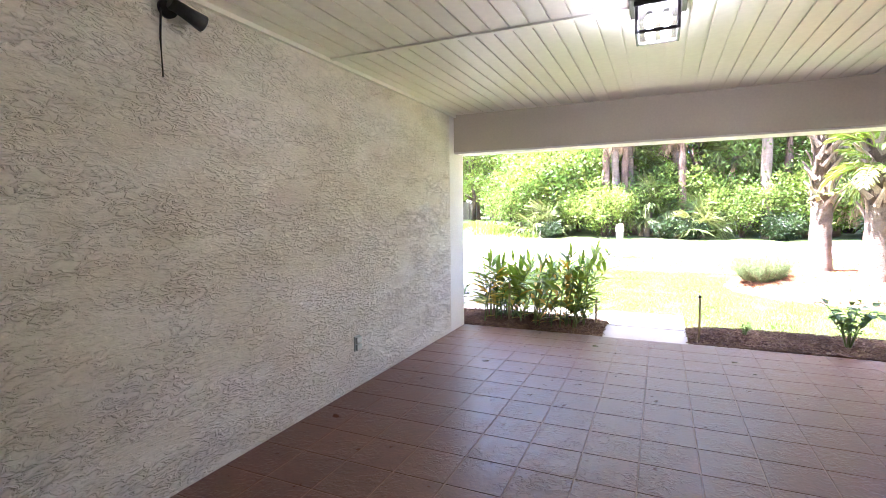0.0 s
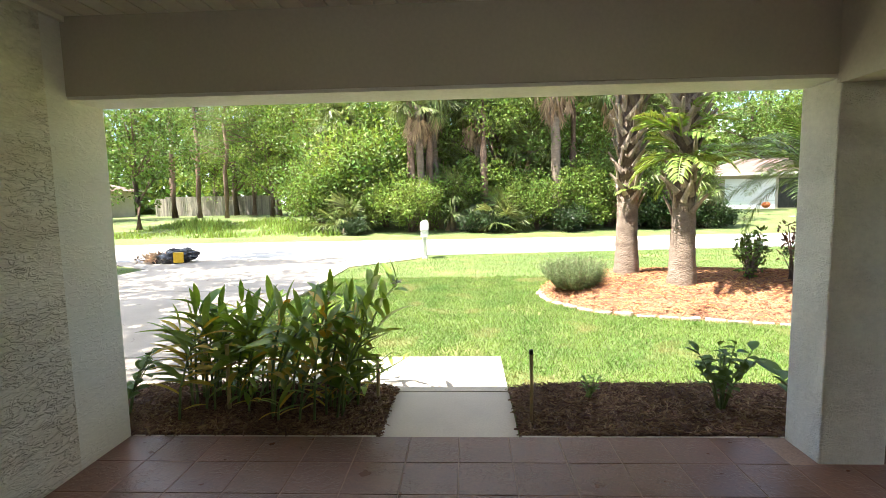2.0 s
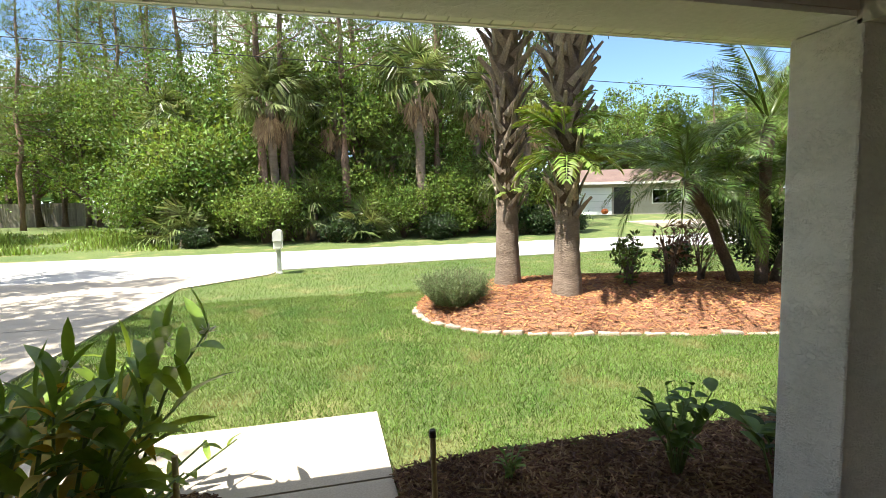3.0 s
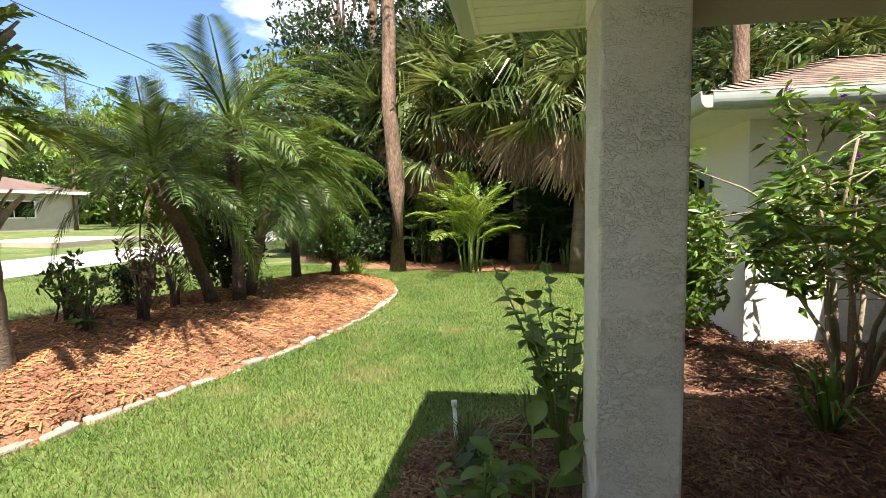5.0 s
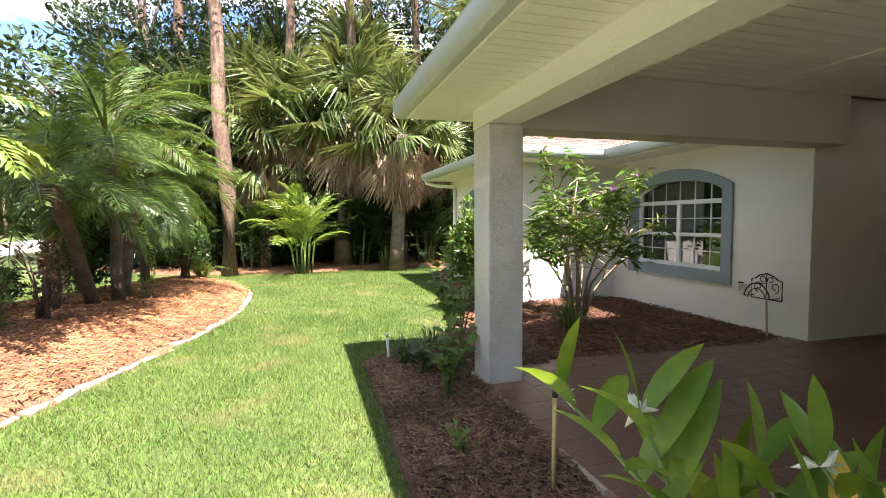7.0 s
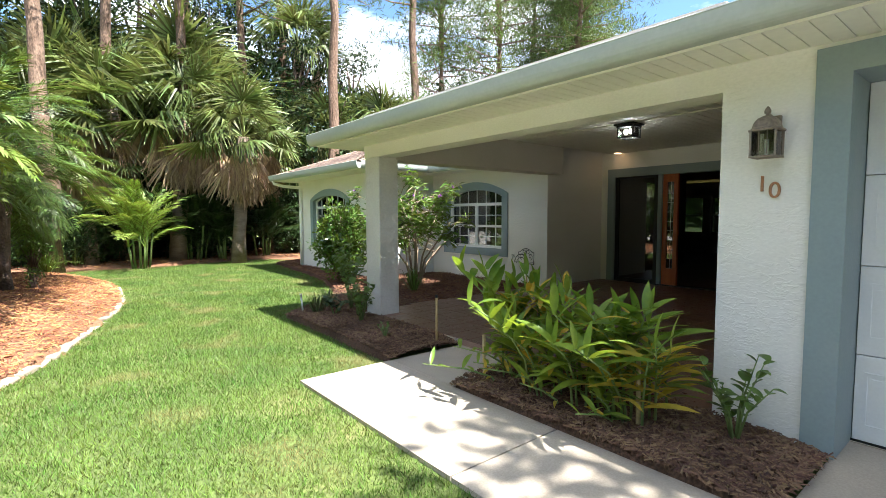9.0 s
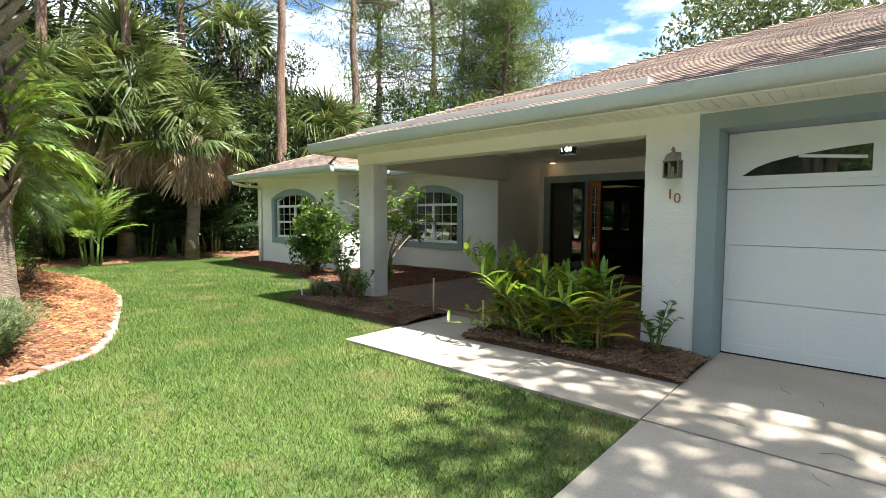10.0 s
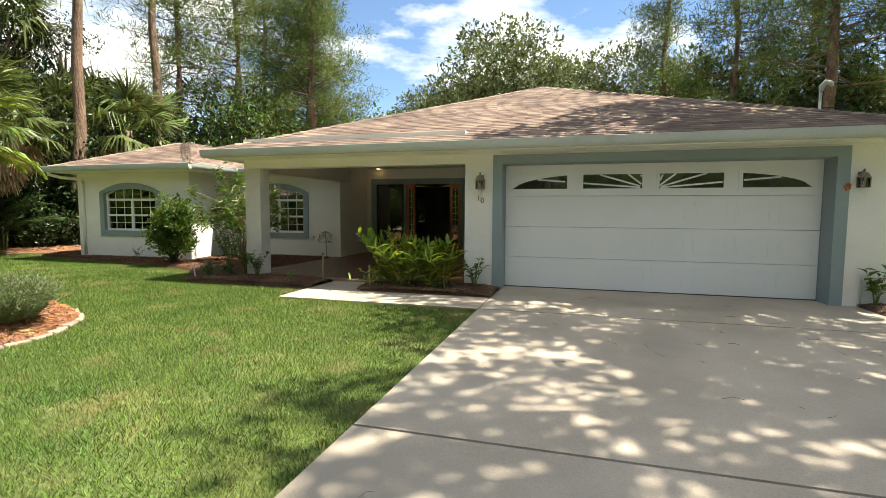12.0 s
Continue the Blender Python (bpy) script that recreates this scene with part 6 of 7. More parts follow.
# -- ginger by the walk --
def long_leaf(name, L, w, mat, droop=0.25):
    V, F = [], []
    for i, u in enumerate(np.linspace(0, 1, 6)):
        ww = w * math.sin(math.pi * min(1, 0.08 + u * 0.92)) ** 0.8 / 2
        z = 0.04 * L * math.sin(u * 2) - droop * L * u * u * 0.6
        V += [(L * u, -ww, z + ww * 0.35), (L * u, 0, z), (L * u, ww, z + ww * 0.35)]
    for i in range(5):
        k = i * 3
        F += [(k, k + 3, k + 4, k + 1), (k + 1, k + 4, k + 5, k + 2)]
    return np_mesh(name, np.array(V), np.array(F), mat, smooth=True)


GLEAF = [long_leaf("leaf", 0.40, 0.084, LEAF_GINGER, 0.25), long_leaf("leaf", 0.36, 0.08, LEAF_GINGER, 0.55), long_leaf("leaf", 0.30, 0.07, LEAF_GINGER, 0.12), long_leaf("leaf", 0.32, 0.055, LEAF_YELLOW, 0.45), long_leaf("leaf", 0.36, 0.06, LEAF_LIGHT, 0.3)]
GTOPS = []
gg = thing("ginger_clump", "clump of butterfly ginger with long green and yellowing leaves", "plant", (-1.2, 7.02, G + 0.05))
rng = np.random.default_rng(92)
for i in range(58):
    x, y = rng.uniform(-0.66, 0.56), rng.uniform(-0.28, 0.26)
    tall = i > 20
    h = rng.uniform(0.52, 0.84) * (1.0 + 0.14 * x) if tall else rng.uniform(0.16, 0.34)
    # canes arch outward from the middle of the clump
    lx, ly = 0.22 * x + rng.uniform(-0.06, 0.26), 0.5 * y + rng.uniform(-0.02, 0.40)
    pts = [(0, 0, -0.04), (lx * 0.12, ly * 0.12, h * 0.40), (lx * 0.45, ly * 0.45, h * 0.75), (lx, ly, h)]
    st = part("stalk", tube(pts, [0.009, 0.008, 0.007, 0.004], 6), STEM, gg)
    st.location = (x, y, 0)
    GTOPS.append((h, x + lx, y + ly))
    face = math.degrees(math.atan2(ly, lx)) + 90 + rng.uniform(-50, 50)
    nl = int(rng.integers(9, 13)) if tall else 6
    old = rng.random() < 0.22
    for k in range(nl):
        u = 0.26 + 0.74 * (k + 0.5) / nl
        j = min(2, int(u * 3))
        p = Vector(pts[j]).lerp(Vector(pts[j + 1]), u * 3 - j)
        yel = old and rng.random() < 0.55 or u < 0.55 and rng.random() < 0.3
        lf = new("leaf", GLEAF[3] if yel else GLEAF[4] if old or rng.random() < 0.12 else GLEAF[int(rng.integers(0, 3))])
        lf.parent = st
        s_ = rng.uniform(0.7, 1.05) * (1.0 if tall else 0.6) * (1.0 - 0.35 * max(0.0, u - 0.8) / 0.2 * 0.6)
        lf.matrix_basis = pose(*p, 0, 0, face + 180 * (k % 2) + rng.uniform(-16, 16)) @ pose(0, 0, 0, rng.uniform(-18, 18), -rng.uniform(8, 34) - 30 * max(0.0, u - 0.4), 0) @ Matrix.Scale(s_, 4)
    if tall:
        lf = new("leaf", GLEAF[2])
        lf.parent = st
        lf.matrix_basis = pose(*pts[3], 0, 0, face + rng.uniform(-90, 90)) @ pose(0, 0, 0, 0, -rng.uniform(68, 86), 0) @ Matrix.Scale(rng.uniform(0.6, 0.85), 4)
for z, x, y in sorted(GTOPS)[-3:]:
    V, F = leaf_quads(np.zeros((9, 3)), rng.normal(size=(9, 3)) + np.array((0.2, 0, 0.8)), 0.05, 0.022, rng)
    fl = part("flower", np_mesh("flower", V, F, PETAL), PETAL, gg, "white ginger flower")
    fl.location = (x, y, z - 0.01)
for x, y, s in ((-1.55, 6.95, 0.58), (-1.82, 7.15, 0.5), (-0.52, 7.2, 0.42)):
    stk = thing("cane_stake", "short weathered cane stake among the ginger", "stake", (x, y, G))
    part("cane", tube([(0, 0, -0.05), (0.01, 0, s)], 0.014, 7), BAMBOO, stk)


def leafy(label, at, seed, stems, h, mat, leaf=(0.12, 0.075), spread=0.3, nl=7, name="garden_plant"):
    """An open plant: separate stems with single broad leaves."""
    rng = np.random.default_rng(seed)
    t = thing(name, label, "plant", at)
    me = [long_leaf("leaf", leaf[0] * k, leaf[1] * k, mat, d) for k, d in ((1, 0.3), (0.8, 0.5), (1.15, 0.2))]
    for i in range(stems):
        a, hh = i * 2.4 + rng.uniform(-0.4, 0.4), h * rng.uniform(0.55, 1.1)
        e = Vector((math.cos(a) * spread * rng.uniform(0.3, 1), math.sin(a) * spread * rng.uniform(0.3, 1), hh))
        m = Vector((e.x * 0.35, e.y * 0.35, hh * 0.55))
        st = part("stem", tube([(0, 0, -0.03), m, e], [0.008, 0.006, 0.003], 5), STEM, t)
        for k in range(nl):
            u = 0.35 + 0.65 * (k + 1) / nl
            p = Vector((0, 0, 0)).lerp(m, u * 2) if u < 0.5 else m.lerp(e, u * 2 - 1)
            lf = new("leaf", me[int(rng.integers(0, 3))])
            lf.parent = st
            lf.matrix_basis = pose(*p, 0, 0, rng.uniform(0, 360)) @ pose(0, 0, 0, rng.uniform(-15, 15), -rng.uniform(-10, 50), 0) @ Matrix.Scale(rng.uniform(0.7, 1.1), 4)
    return t


RB = G + 0.07
leafy("hibiscus with rounded dark leaves by the garage pier", (-2.26, 6.88, G + 0.05), 93, 9, 0.5, LEAF_MID, (0.09, 0.06), 0.3, 7)
leafy("green hydrangea with broad leaves in brown mulch", (1.90, 6.96, RB), 94, 9, 0.46, LEAF_MID, (0.09, 0.058), 0.24, 9)
leafy("young broad-leaved plant beside the column's foot", (2.32, 6.78, RB), 95, 3, 0.40, LEAF_MID, (0.15, 0.10), 0.25, 5)
leafy("small seedling in brown mulch", (1.05, 7.15, RB), 96, 5, 0.18, LEAF_MID, (0.06, 0.025), 0.1, 6)
leafy("small dark plant in the corner of the bed", (2.55, 7.0, RB), 97, 5, 0.26, LEAF_SHADED, (0.10, 0.062), 0.2, 6)
leafy("climbing leafy vine behind the porch column", (2.78, 6.62, RB), 98, 12, 1.05, LEAF_MID, (0.10, 0.075), 0.45, 13, "vine")
tuft("grey-green grassy tuft in brown mulch", (2.85, 7.1, RB), 99, 80, 0.42, 0.010, LEAF_GREY)
tuft("grey-green grassy tuft behind the column", (3.25, 6.75, RB), 100, 70, 0.4, 0.010, LEAF_GREY)
tuft("young spiky yucca in the courtyard mulch", (3.5, 5.0, RB), 101, 44, 0.68, 0.02, LEAF_MID, "yucca", 42, 88)
bush("dense bright green shrub in front of the wing", (5.42, 5.38, RB), (0.62, 0.55, 1.55), 102, LEAF_COURT, (0.09, 0.05), 90, 60, 8, shell=0.3)
leafy("small shrub at the foot of the wing wall", (7.0, 4.95, RB), 103, 5, 0.3, LEAF_SHADED, (0.08, 0.04), 0.15, 6)
leafy("garden plant with broad leaves beside the driveway", (-7.86, 6.74, G + 0.04), 104, 8, 0.52, LEAF_MID, (0.12, 0.075), 0.25, 7)

# -- flowering tree in the courtyard --
ct = thing("flowering_tree", "small multi-stemmed tree with long drooping leaves and purple flowers", "tree", (4.15, 4.5, RB - 0.03))
rng = np.random.default_rng(105)
bm, tips = bmesh.new(), []
for i in range(10):
    a = i * 2.4 + rng.uniform(-0.35, 0.35)
    rr_ = rng.uniform(0.3, 1.0)
    e = Vector((math.cos(a) * rr_, math.sin(a) * rr_ * 0.9, rng.uniform(1.15, 2.1) - 0.25 * rr_))
    m = Vector((e.x * 0.30 + rng.normal() * 0.05, e.y * 0.30 + rng.normal() * 0.05, e.z * 0.42))
    bm_tube(bm, [(math.cos(a) * 0.05, math.sin(a) * 0.05, -0.05), m, (m + e) / 2 + Vector((rng.normal() * 0.05, rng.normal() * 0.05, 0.03)), e], [0.024, 0.017, 0.013, 0.008], 7)
    for k in range(6):
        p = m.lerp(e, rng.uniform(0.15, 1.0))
        q = p + Vector((rng.normal() * 0.36, rng.normal() * 0.36, rng.uniform(-0.05, 0.55)))
        bm_tube(bm, [p, (p + q) / 2 + Vector((0, 0, 0.05)), q], [0.009, 0.007, 0.004], 5)
        if q.z > 0.85:
            tips.append(q)
part("stem", bm, TWIG, ct, "bare pale branching stems")
T_ = np.array([tuple(t) for t in tips])
# leaves sit in whorls at the twig ends and hang outward
nw = 40
P = np.repeat(T_, nw, axis=0)
az = rng.uniform(0, math.tau, len(P))
drop = rng.uniform(-0.95, 0.45, len(P))
D = np.stack([np.cos(az), np.sin(az), drop], 1)
P = P + rng.normal(size=P.shape) * np.array((0.06, 0.06, 0.09))
V, F = leaf_quads(P, D, rng.uniform(0.11, 0.20, len(P)), rng.uniform(0.032, 0.052, len(P)), rng)
part("foliage", np_mesh("foliage", V, F, LEAF_COURT), LEAF_COURT, ct)
top = T_[np.argsort(-T_[:, 2])[:14]] + np.array((0, 0, 0.08))
P = np.repeat(top, 5, axis=0)
V, F = leaf_quads(P, rng.normal(size=P.shape), 0.035, 0.03, rng)
part("blossom", np_mesh("blossom", V, F, PURPLE), PURPLE, ct, "purple flowers")

# -- small hard things --
stake = thing("bamboo_stake", "thin bamboo stake with a dark tip in brown mulch", "stake", (0.585, 6.82, RB))
part("cane", tube([(0, 0, -0.06), (0.004, 0, 0.25), (0, 0, 0.47)], [0.0135, 0.013, 0.013], 8), BAMBOO, stake)
part("tip", tube([(0, 0, 0.47), (0, 0, 0.50)], [0.016, 0.014], 8), BLACK, stake, "dark cap")
pipe = thing("sprinkler_pipe", "slanting white plastic sprinkler pipe at the bed's edge", "pipe", (3.08, 7.2, RB - 0.03))
part("pipe", tube([(0, 0, -0.05), (0.03, 0.02, 0.25)], 0.013, 10), PVC, pipe)
part("cap", tube([(0.029, 0.019, 0.24), (0.032, 0.022, 0.275)], 0.017, 10), PVC, pipe)
pipe2 = thing("sprinkler_riser", "thin grey pipe standing before the wing wall", "pipe", (7.35, 4.85, G))
part("pipe", tube([(0, 0, -0.05), (0, 0, 0.42)], 0.011, 8), PVC, pipe2)
pipe3 = thing("conduit_stub", "thin grey metal conduit stub beside the garage surround", "pipe", (-7.74, 6.62, G))
part("pipe", tube([(0, 0, -0.03), (0.004, 0, 0.42)], 0.012, 8), GUTTER, pipe3)

hs = thing("hose_holder", "black scrolled metal hose holder on a wooden stake", "hose holder", (2.68, 3.03, G - 0.05))
part("stake", tube([(-0.06, 0.02, -0.03), (0.0, 0.0, 0.62)], 0.014, 8), BAMBOO, hs, "pale wooden stake")
bm = bmesh.new()


def loop_pts(cx, cz, r, a0, a1, y=0.0, n=14, shrink=0.0):
    return [(cx + r * (1 - shrink * i / n) * math.cos(a0 + (a1 - a0) * i / n), y, cz + r * (1 - shrink * i / n) * math.sin(a0 + (a1 - a0) * i / n)) for i in range(n + 1)]


frame_pts = [(-0.22, 0, 0.56), (-0.22, 0, 0.78), (-0.16, 0, 0.79), (-0.1, 0, 0.83), (0, 0, 0.855), (0.1, 0, 0.83), (0.16, 0, 0.79), (0.22, 0, 0.78), (0.22, 0, 0.56), (-0.22, 0, 0.56)]
bm_tube(bm, frame_pts, 0.008, 6)
for sx in (-1, 1):
    bm_tube(bm, [(sx * p[0], p[1], p[2]) for p in loop_pts(0.12, 0.70, 0.065, -1.5, 5.5, 0, 18, 0.7)], 0.006, 5)
    bm_tube(bm, [(sx * p[0], p[1], p[2]) for p in loop_pts(0.06, 0.78, 0.05, 3.6, -2.2, 0, 16, 0.6)], 0.006, 5)
bm_tube(bm, [(0, 0, 0.56), (0, 0, 0.85)], 0.006, 5)
part("scrolled_back", bm, BLACK, hs)
bm = bmesh.new()
bm_tube(bm, loop_pts(0, 0.56, 0.19, 0.15, math.pi - 0.15, 0.14), 0.008, 6)
bm_tube(bm, loop_pts(0, 0.56, 0.13, 0.15, math.pi - 0.15, 0.14), 0.006, 6)
for x, z in ((-0.185, 0.59), (0.185, 0.59), (0.0, 0.745)):
    bm_tube(bm, [(x, 0, z), (x, 0.14, z)], 0.006, 5)
part("saddle", bm, BLACK, hs)
hs.scale = (0.84, 1.0, 0.97)
bib = thing("hose_bib", "grey metal garden tap with black handle on the wall", "tap", (3.10, W1Y, 0.47))
part("body", tube([(0, 0, 0.03), (0, 0.06, 0.03), (0, 0.085, -0.03)], [0.014, 0.016, 0.012], 8), GUTTER, bib)
part("handle", tube([(-0.03, 0.055, 0.065), (0.03, 0.055, 0.065)], 0.01, 8), BLACK, bib)
part("flange", tube([(0, 0.0, 0.03), (0, 0.008, 0.03)], 0.03, 12), FRAME, bib)

PW = -2.015
ol = thing("wall_outlet", "grey weatherproof outlet low on the porch wall", "outlet", (PW, 4.24, 0.36))
part("plate", boxes((0, -0.037, -0.06, 0.012, 0.037, 0.06), bevel=0.003), GUTTER, ol)
part("cover", boxes((0.012, -0.032, -0.053, 0.032, 0.032, -0.004), bevel=0.004), GUTTER, ol)
part("cover", boxes((0.012, -0.032, 0.004, 0.032, 0.032, 0.053), bevel=0.004), GUTTER, ol)
sp = thing("spotlight", "black wall spotlight under the ceiling with a hanging cord", "spotlight", (PW, 2.72, 2.36))
part("mount", tube([(0, 0, 0.03), (0.025, 0, 0.03)], 0.045, 14), BLACK, sp)
part("arm", tube([(0.02, 0, 0.03), (0.06, 0.01, 0.035), (0.08, 0.03, 0.02)], 0.012, 8), BLACK, sp)
part("head", tube([(0.07, -0.03, 0.04), (0.085, 0.06, 0.01), (0.095, 0.13, -0.012)], [0.028, 0.034, 0.042], 14), BLACK, sp)
part("lens", tube([(0.0951, 0.1305, -0.0125), (0.0955, 0.134, -0.0135)], [0.036, 0.036], 14), FRAME, sp, "pale lens")
part("cord", tube([(0.02, -0.04, 0.02), (0.012, -0.045, -0.12), (0.014, -0.043, -0.30)], 0.005, 6), BLACK, sp, "hanging black cord")

# -- things by the road --
mb = thing("mailbox", "pale grey plastic mailbox on a fluted post by the road", "mailbox", (-0.95, 16.95, G))
part("post", boxes((-0.055, -0.055, -0.05, 0.055, 0.055, 0.62), (-0.07, -0.07, -0.02, 0.07, 0.07, 0.05), bevel=0.01), PVC, mb)
for x in (-0.03, 0, 0.03):
    part("flute", boxes((x - 0.008, -0.064, 0.08, x + 0.008, -0.0555, 0.58)), GUTTER, mb)
part("paper_box", boxes((-0.09, -0.2, 0.60, 0.09, 0.25, 0.78), bevel=0.015), PVC, mb)
bm = bmesh.new()
prof = [(-0.1, 0.785), (-0.1, 0.95)] + [(-0.1 * math.cos(a), 0.95 + 0.1 * math.sin(a)) for a in np.linspace(0.2, math.pi - 0.2, 9)] + [(0.1, 0.95), (0.1, 0.785)]
r = [[bm.verts.new((x, y, z)) for x, z in prof] for y in (-0.22, 0.27)]
for i in range(len(prof)):
    bm.faces.new((r[0][i], r[0][(i + 1) % len(prof)], r[1][(i + 1) % len(prof)], r[1][i]))
bm.faces.new(r[0])
bm.faces.new(r[1][::-1])
part("letter_box", bm, PVC, mb)
part("door", boxes((-0.075, 0.271, 0.80, 0.075, 0.285, 0.98), bevel=0.006), GUTTER, mb)
part("flag", boxes((0.101, 0.0, 0.92, 0.108, 0.03, 1.06)), COPPER, mb)

bag = thing("rubbish_bag", "crumpled black rubbish bag with a yellow panel by the drive", "rubbish bag", (-7.75, 16.55, G), "", 10)
bm = bmesh.new()
bmesh.ops.create_icosphere(bm, subdivisions=4, radius=1.0)
for v in bm.verts:
    w_ = noise.noise(v.co * 2.2) * 0.28 + noise.noise(v.co * 6) * 0.12
    v.co = Vector((v.co.x * 0.55 * (1 + w_), v.co.y * 0.32 * (1 + w_), max(-0.02, 0.16 + v.co.z * 0.24 * (1 + w_) + v.co.x * 0.06)))
part("sack", bm, material("black_plastic", (0.008, 0.008, 0.01), (0.02, 0.02, 0.022), 0.22, 5, 30, 0.2, 0.8, 14, 0.03), bag)
part("yellow_panel", boxes((0.05, -0.36, 0.05, 0.30, -0.28, 0.33), bevel=0.02), material("yellow_plastic", (0.75, 0.42, 0.02), (0.8, 0.5, 0.03), 0.4, 4, 30, 0.1, 0.3), bag)
br = bush("pile of dry brown prunings beside the bag", (-8.3, 16.5, G), (0.7, 0.4, 0.28), 110, DEAD, (0.14, 0.03), 22, 26, 6, "brush_pile")

# power lines over the road
pw = new("power_line", finish("power_line", bmesh.new(), BLACK))
bm = bmesh.new()
for z, off in ((5.35, 0.9), (6.9, 1.0)):
    bm_tube(bm, [(x, road_y(x, off), z + 0.9 * (x / 45) ** 2) for x in range(-60, 61, 6)], 0.012, 5)
bm.to_mesh(pw.data)
bm.free()
tagged(pw, "thin black power lines along the street", "power line")

# -- far lots: neighbour's house, fence, second house --
def far_house(label, at, turn, wid, dep, hh, garage=None, windows=(), rise=1.5):
    t = thing("house", label, "house", at, "", turn)
    part("wall", boxes((-wid / 2, -dep / 2, -0.6, wid / 2, dep / 2, hh)), BRICKWALL, t)
    bm = bmesh.new()
    o = 0.6
    e = [(-wid / 2 - o, -dep / 2 - o, hh), (wid / 2 + o, -dep / 2 - o, hh), (wid / 2 + o, dep / 2 + o, hh), (-wid / 2 - o, dep / 2 + o, hh)]
    k = dep / 2 + o
    p, q = (-wid / 2 - o + k, 0, hh + rise), (wid / 2 + o - k, 0, hh + rise)
    v = [bm.verts.new(c) for c in e + [p, q]]
    for f in ((0, 1, 5, 4), (1, 2, 5), (2, 3, 4, 5), (3, 0, 4), (3, 2, 1, 0)):
        bm.faces.new([v[i] for i in f])
    part("roof", bm, SHINGLE, t)
    part("fascia", boxes((-wid / 2 - o, -dep / 2 - o - 0.03, hh - 0.16, wid / 2 + o, -dep / 2 - o, hh + 0.02)), VINYL, t)
    if garage:
        g = part("garage_door", boxes((garage[0], -dep / 2 - 0.06, -0.05, garage[1], -dep / 2 + 0.02, 2.1)), WHITE, t)
        for z in (0.5, 1.0, 1.55):
            part("groove", boxes((garage[0] + 0.02, -dep / 2 - 0.066, z, garage[1] - 0.02, -dep / 2 - 0.0605, z + 0.02)), GUTTER, g)
    for x0, x1, z0, z1, screen in windows:
        w = part("window", boxes((x0, -dep / 2 - 0.05, z0, x1, -dep / 2 + 0.02, z0 + 0.07), (x0, -dep / 2 - 0.05, z1 - 0.07, x1, -dep / 2 + 0.02, z1), (x0, -dep / 2 - 0.05, z0 + 0.07, x0 + 0.07, -dep / 2 + 0.02, z1 - 0.07), (x1 - 0.07, -dep / 2 - 0.05, z0 + 0.07, x1, -dep / 2 + 0.02, z1 - 0.07), ((x0 + x1) / 2 - 0.02, -dep / 2 - 0.045, z0 + 0.07, (x0 + x1) / 2 + 0.02, -dep / 2 + 0.02, z1 - 0.07)), BLACK if screen else FRAME, t)
        part("pane", boxes((x0 + 0.06, -dep / 2 - 0.02, z0 + 0.06, x1 - 0.06, -dep / 2 - 0.012, z1 - 0.06)), DARKGLASS if not screen else BLACK, w)
    return t


nh = far_house("low pale-brick house with a white garage door across the street", (24.8, 42.5, gz(24, 42)), -14, 13, 7, 2.5, (-4.9, -1.7), ((-1.5, -0.2, 0.0, 2.1, True), (1.5, 3.9, 0.75, 1.9, False)), 1.25)
slab("driveway", [(19, 27.2), (25.5, 27.9), (24.5, 39.5), (19.3, 39.8)], gz(22, 33) + 0.03, 0.6, CONCRETE, "neighbour's pale driveway")
pk = thing("pumpkin", "orange pumpkin by the neighbour's porch", "pumpkin", (21.4, 39.0, gz(21, 39) + 0.02))
bm = bmesh.new()
bmesh.ops.create_uvsphere(bm, u_segments=16, v_segments=8, radius=0.28, matrix=Matrix.Translation((0, 0, 0.22)) @ Matrix.Diagonal((1, 1, 0.8, 1)))
part("fruit", bm, ORANGE, pk)
far_house("low beige house far across the street", (-36.5, 46, gz(-36, 46)), 0, 9.5, 7, 2.4, None, ((2.0, 3.6, 0.9, 2.0, False), (-2, -0.5, 0.9, 2.0, False)))
fn = thing("board_fence", "weathered grey wooden board fence", "fence", (-28.0, 47.0, gz(-28, 47)))
bm_ = boxes((-0.07, -0.012, -0.05, 0.07, 0.012, 1.75))
FB = finish("board", bm_, FENCEWOOD)
for i in range(78):
    b = new("board", FB)
    b.parent = fn
    b.matrix_basis = pose(i * 0.147, 0.05 * math.sin(i * 0.7), 0.02 * math.sin(i * 1.9), 0, 0, 0)
part("rail", boxes((0, 0.02, 0.4, 11.4, 0.07, 0.5)), FENCEWOOD, fn)
part("rail", boxes((0, 0.02, 1.3, 11.4, 0.07, 1.4)), FENCEWOOD, fn)

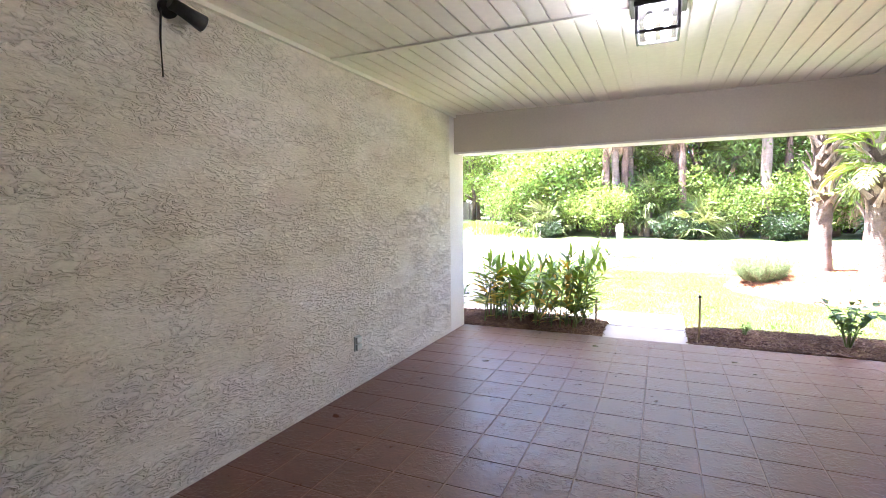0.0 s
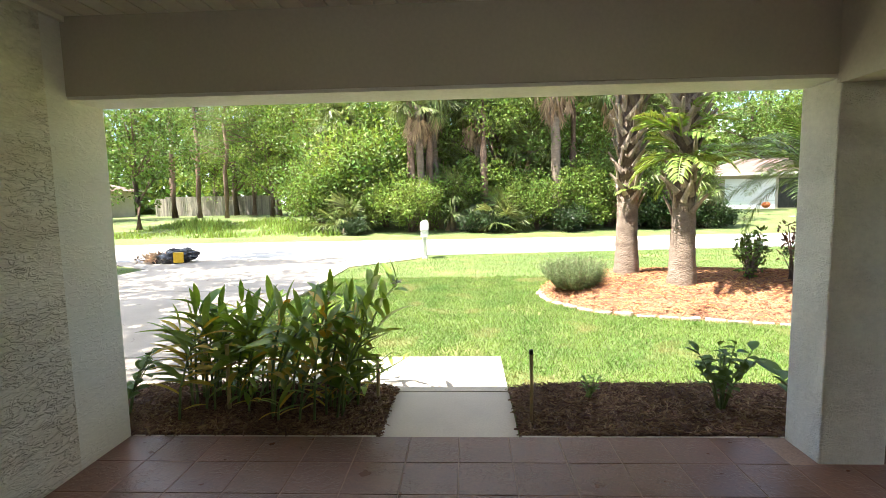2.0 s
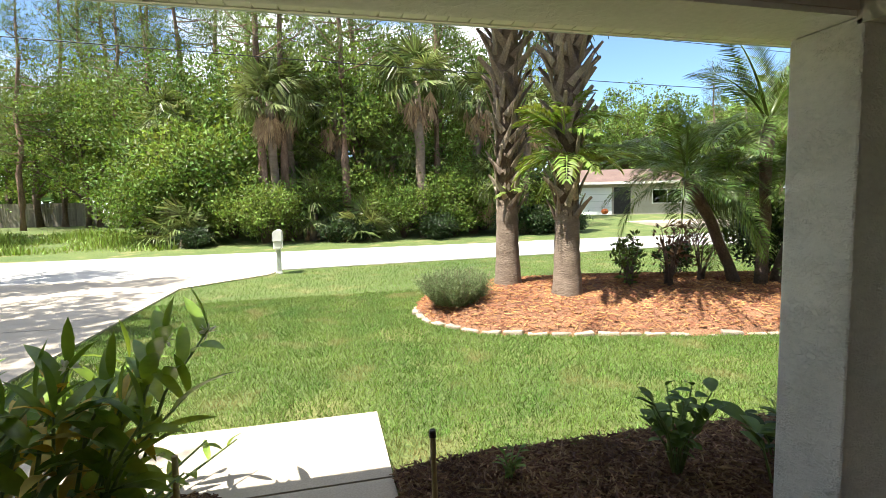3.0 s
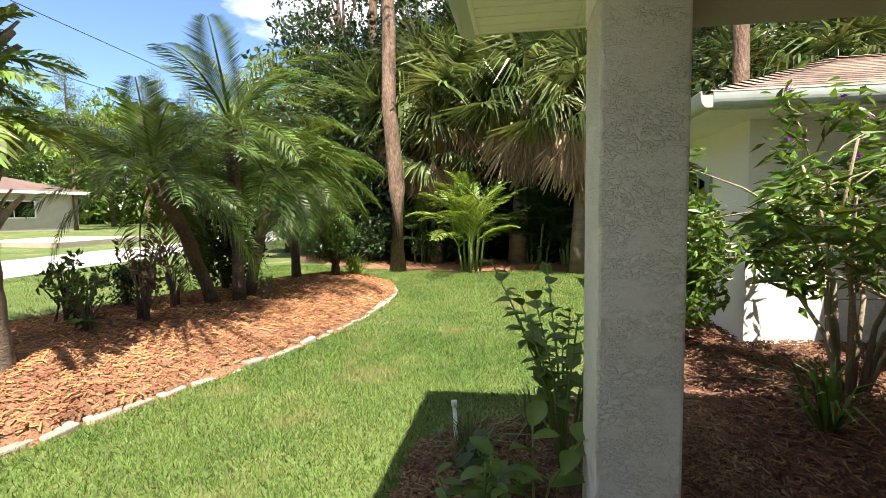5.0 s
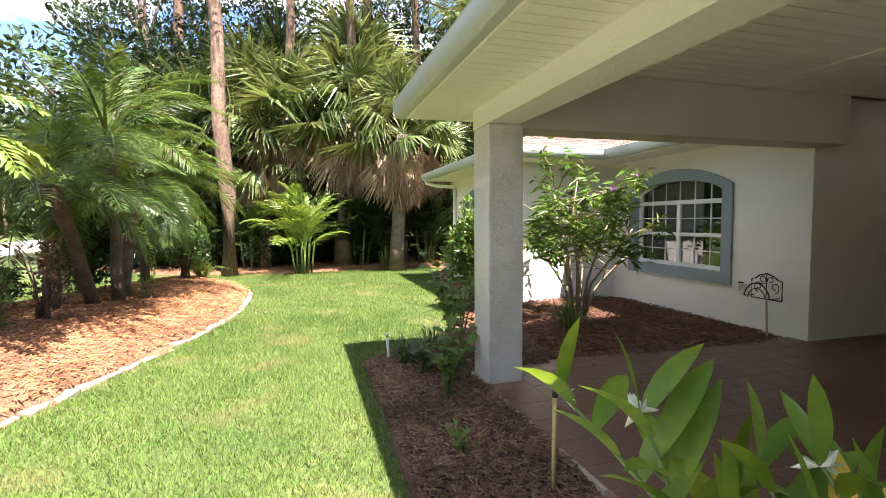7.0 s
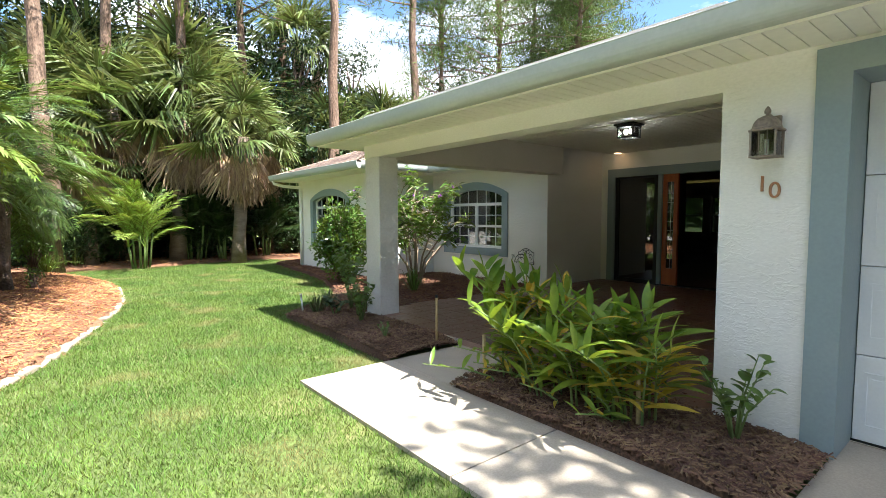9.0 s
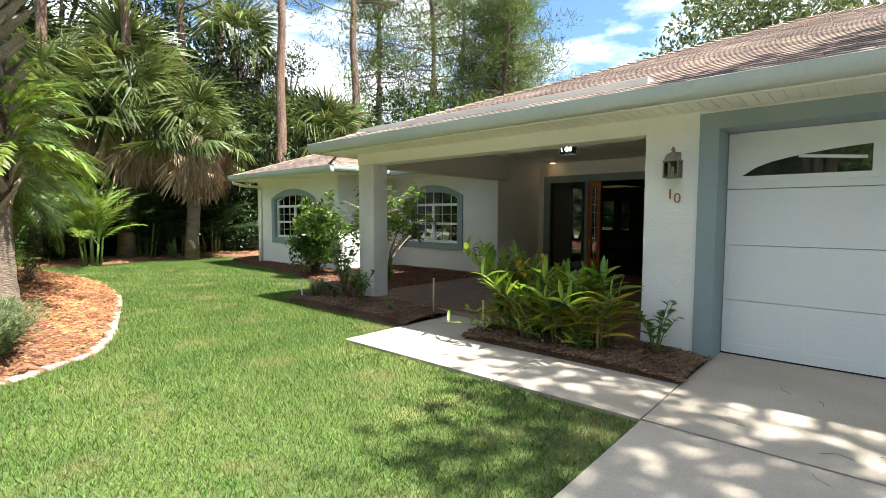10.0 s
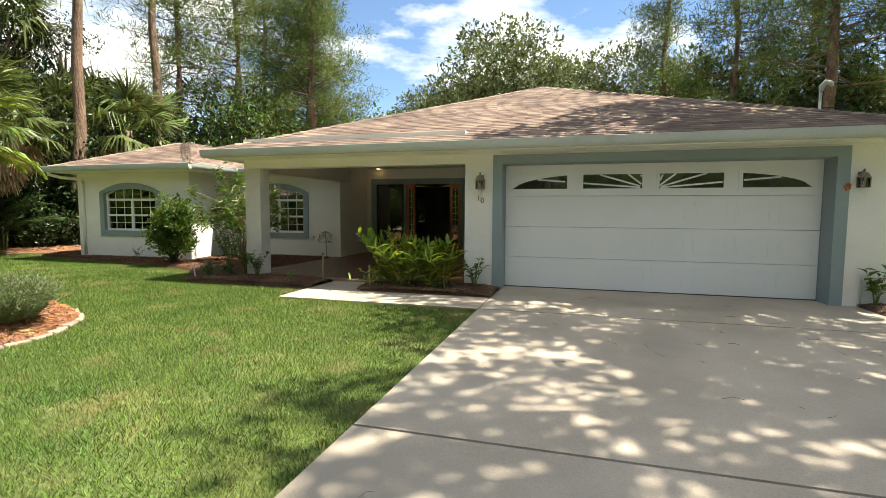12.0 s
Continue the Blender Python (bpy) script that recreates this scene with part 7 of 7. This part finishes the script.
# chain-link gate between wing and woods
gt = thing("chain_link_gate", "dark chain-link garden gate beside the wing", "gate", (9.6, 3.3, G))
bm = bmesh.new()
bm_tube(bm, [(0.05, 0, 0), (0.05, 0, 1.25), (1.35, 0, 1.25), (1.35, 0, 0)], 0.022, 8)
part("frame", bm, BLACK, gt)
bm = bmesh.new()
for i in range(26):
    x = 0.05 + 1.3 * i / 26
    bm_tube(bm, [(x, 0, 0.05), (min(1.35, x + 0.6), 0, 0.05 + min(1.2, (min(1.35, x + 0.6) - x) * 2))], 0.0035, 3, False)
    bm_tube(bm, [(x, 0, 0.05), (max(0.05, x - 0.6), 0, 0.05 + min(1.2, (x - max(0.05, x - 0.6)) * 2))], 0.0035, 3, False)
part("mesh", bm, GUTTER, gt)

# twigs fallen on the drive
rng = np.random.default_rng(130)
tw = thing("pine_litter", "scattered pine twigs and needles on the concrete", "litter", (0, 0, 0))
bm = bmesh.new()
for i in range(55):
    x, y = rng.uniform(-7.4, -2.7), rng.uniform(7.0, 14.5)
    a, L = rng.uniform(0, math.tau), rng.uniform(0.04, 0.17)
    bm_tube(bm, [(x, y, SLAB + 0.004), (x + L * 0.5 * math.cos(a), y + L * 0.5 * math.sin(a), SLAB + 0.010), (x + L * math.cos(a + 0.4), y + L * math.sin(a + 0.4), SLAB + 0.004)], 0.0013, 4, False)
part("twig", bm, BARK_DARK, tw)
tagged(tw, kind="stuff")

# ---- pieces: porch tiles and eave shingles ----
T = 0.3035
TILE_ME = finish("tile", boxes((-T / 2 + 0.0028, -T / 2 + 0.0028, -0.008, T / 2 - 0.0028, T / 2 - 0.0028, 0), bevel=0.003), TILE)
floor_ob = bpy.data.objects["floor"]
x = -2.0 + T / 2 - 0.02
while x < 2.40:
    y = FY - T / 2
    while y > DOORY + 0.1:
        if not (x > 2.0 and 6.2 < y):
            ob = new("tile", TILE_ME)
            ob.parent = floor_ob
            ob.matrix_basis = pose(x, y, 0.0)
        y -= T
    x += T
for m in SHINGLES:
    ob = new("shingle", TAB)
    ob.parent = roof
    ob.matrix_basis = m
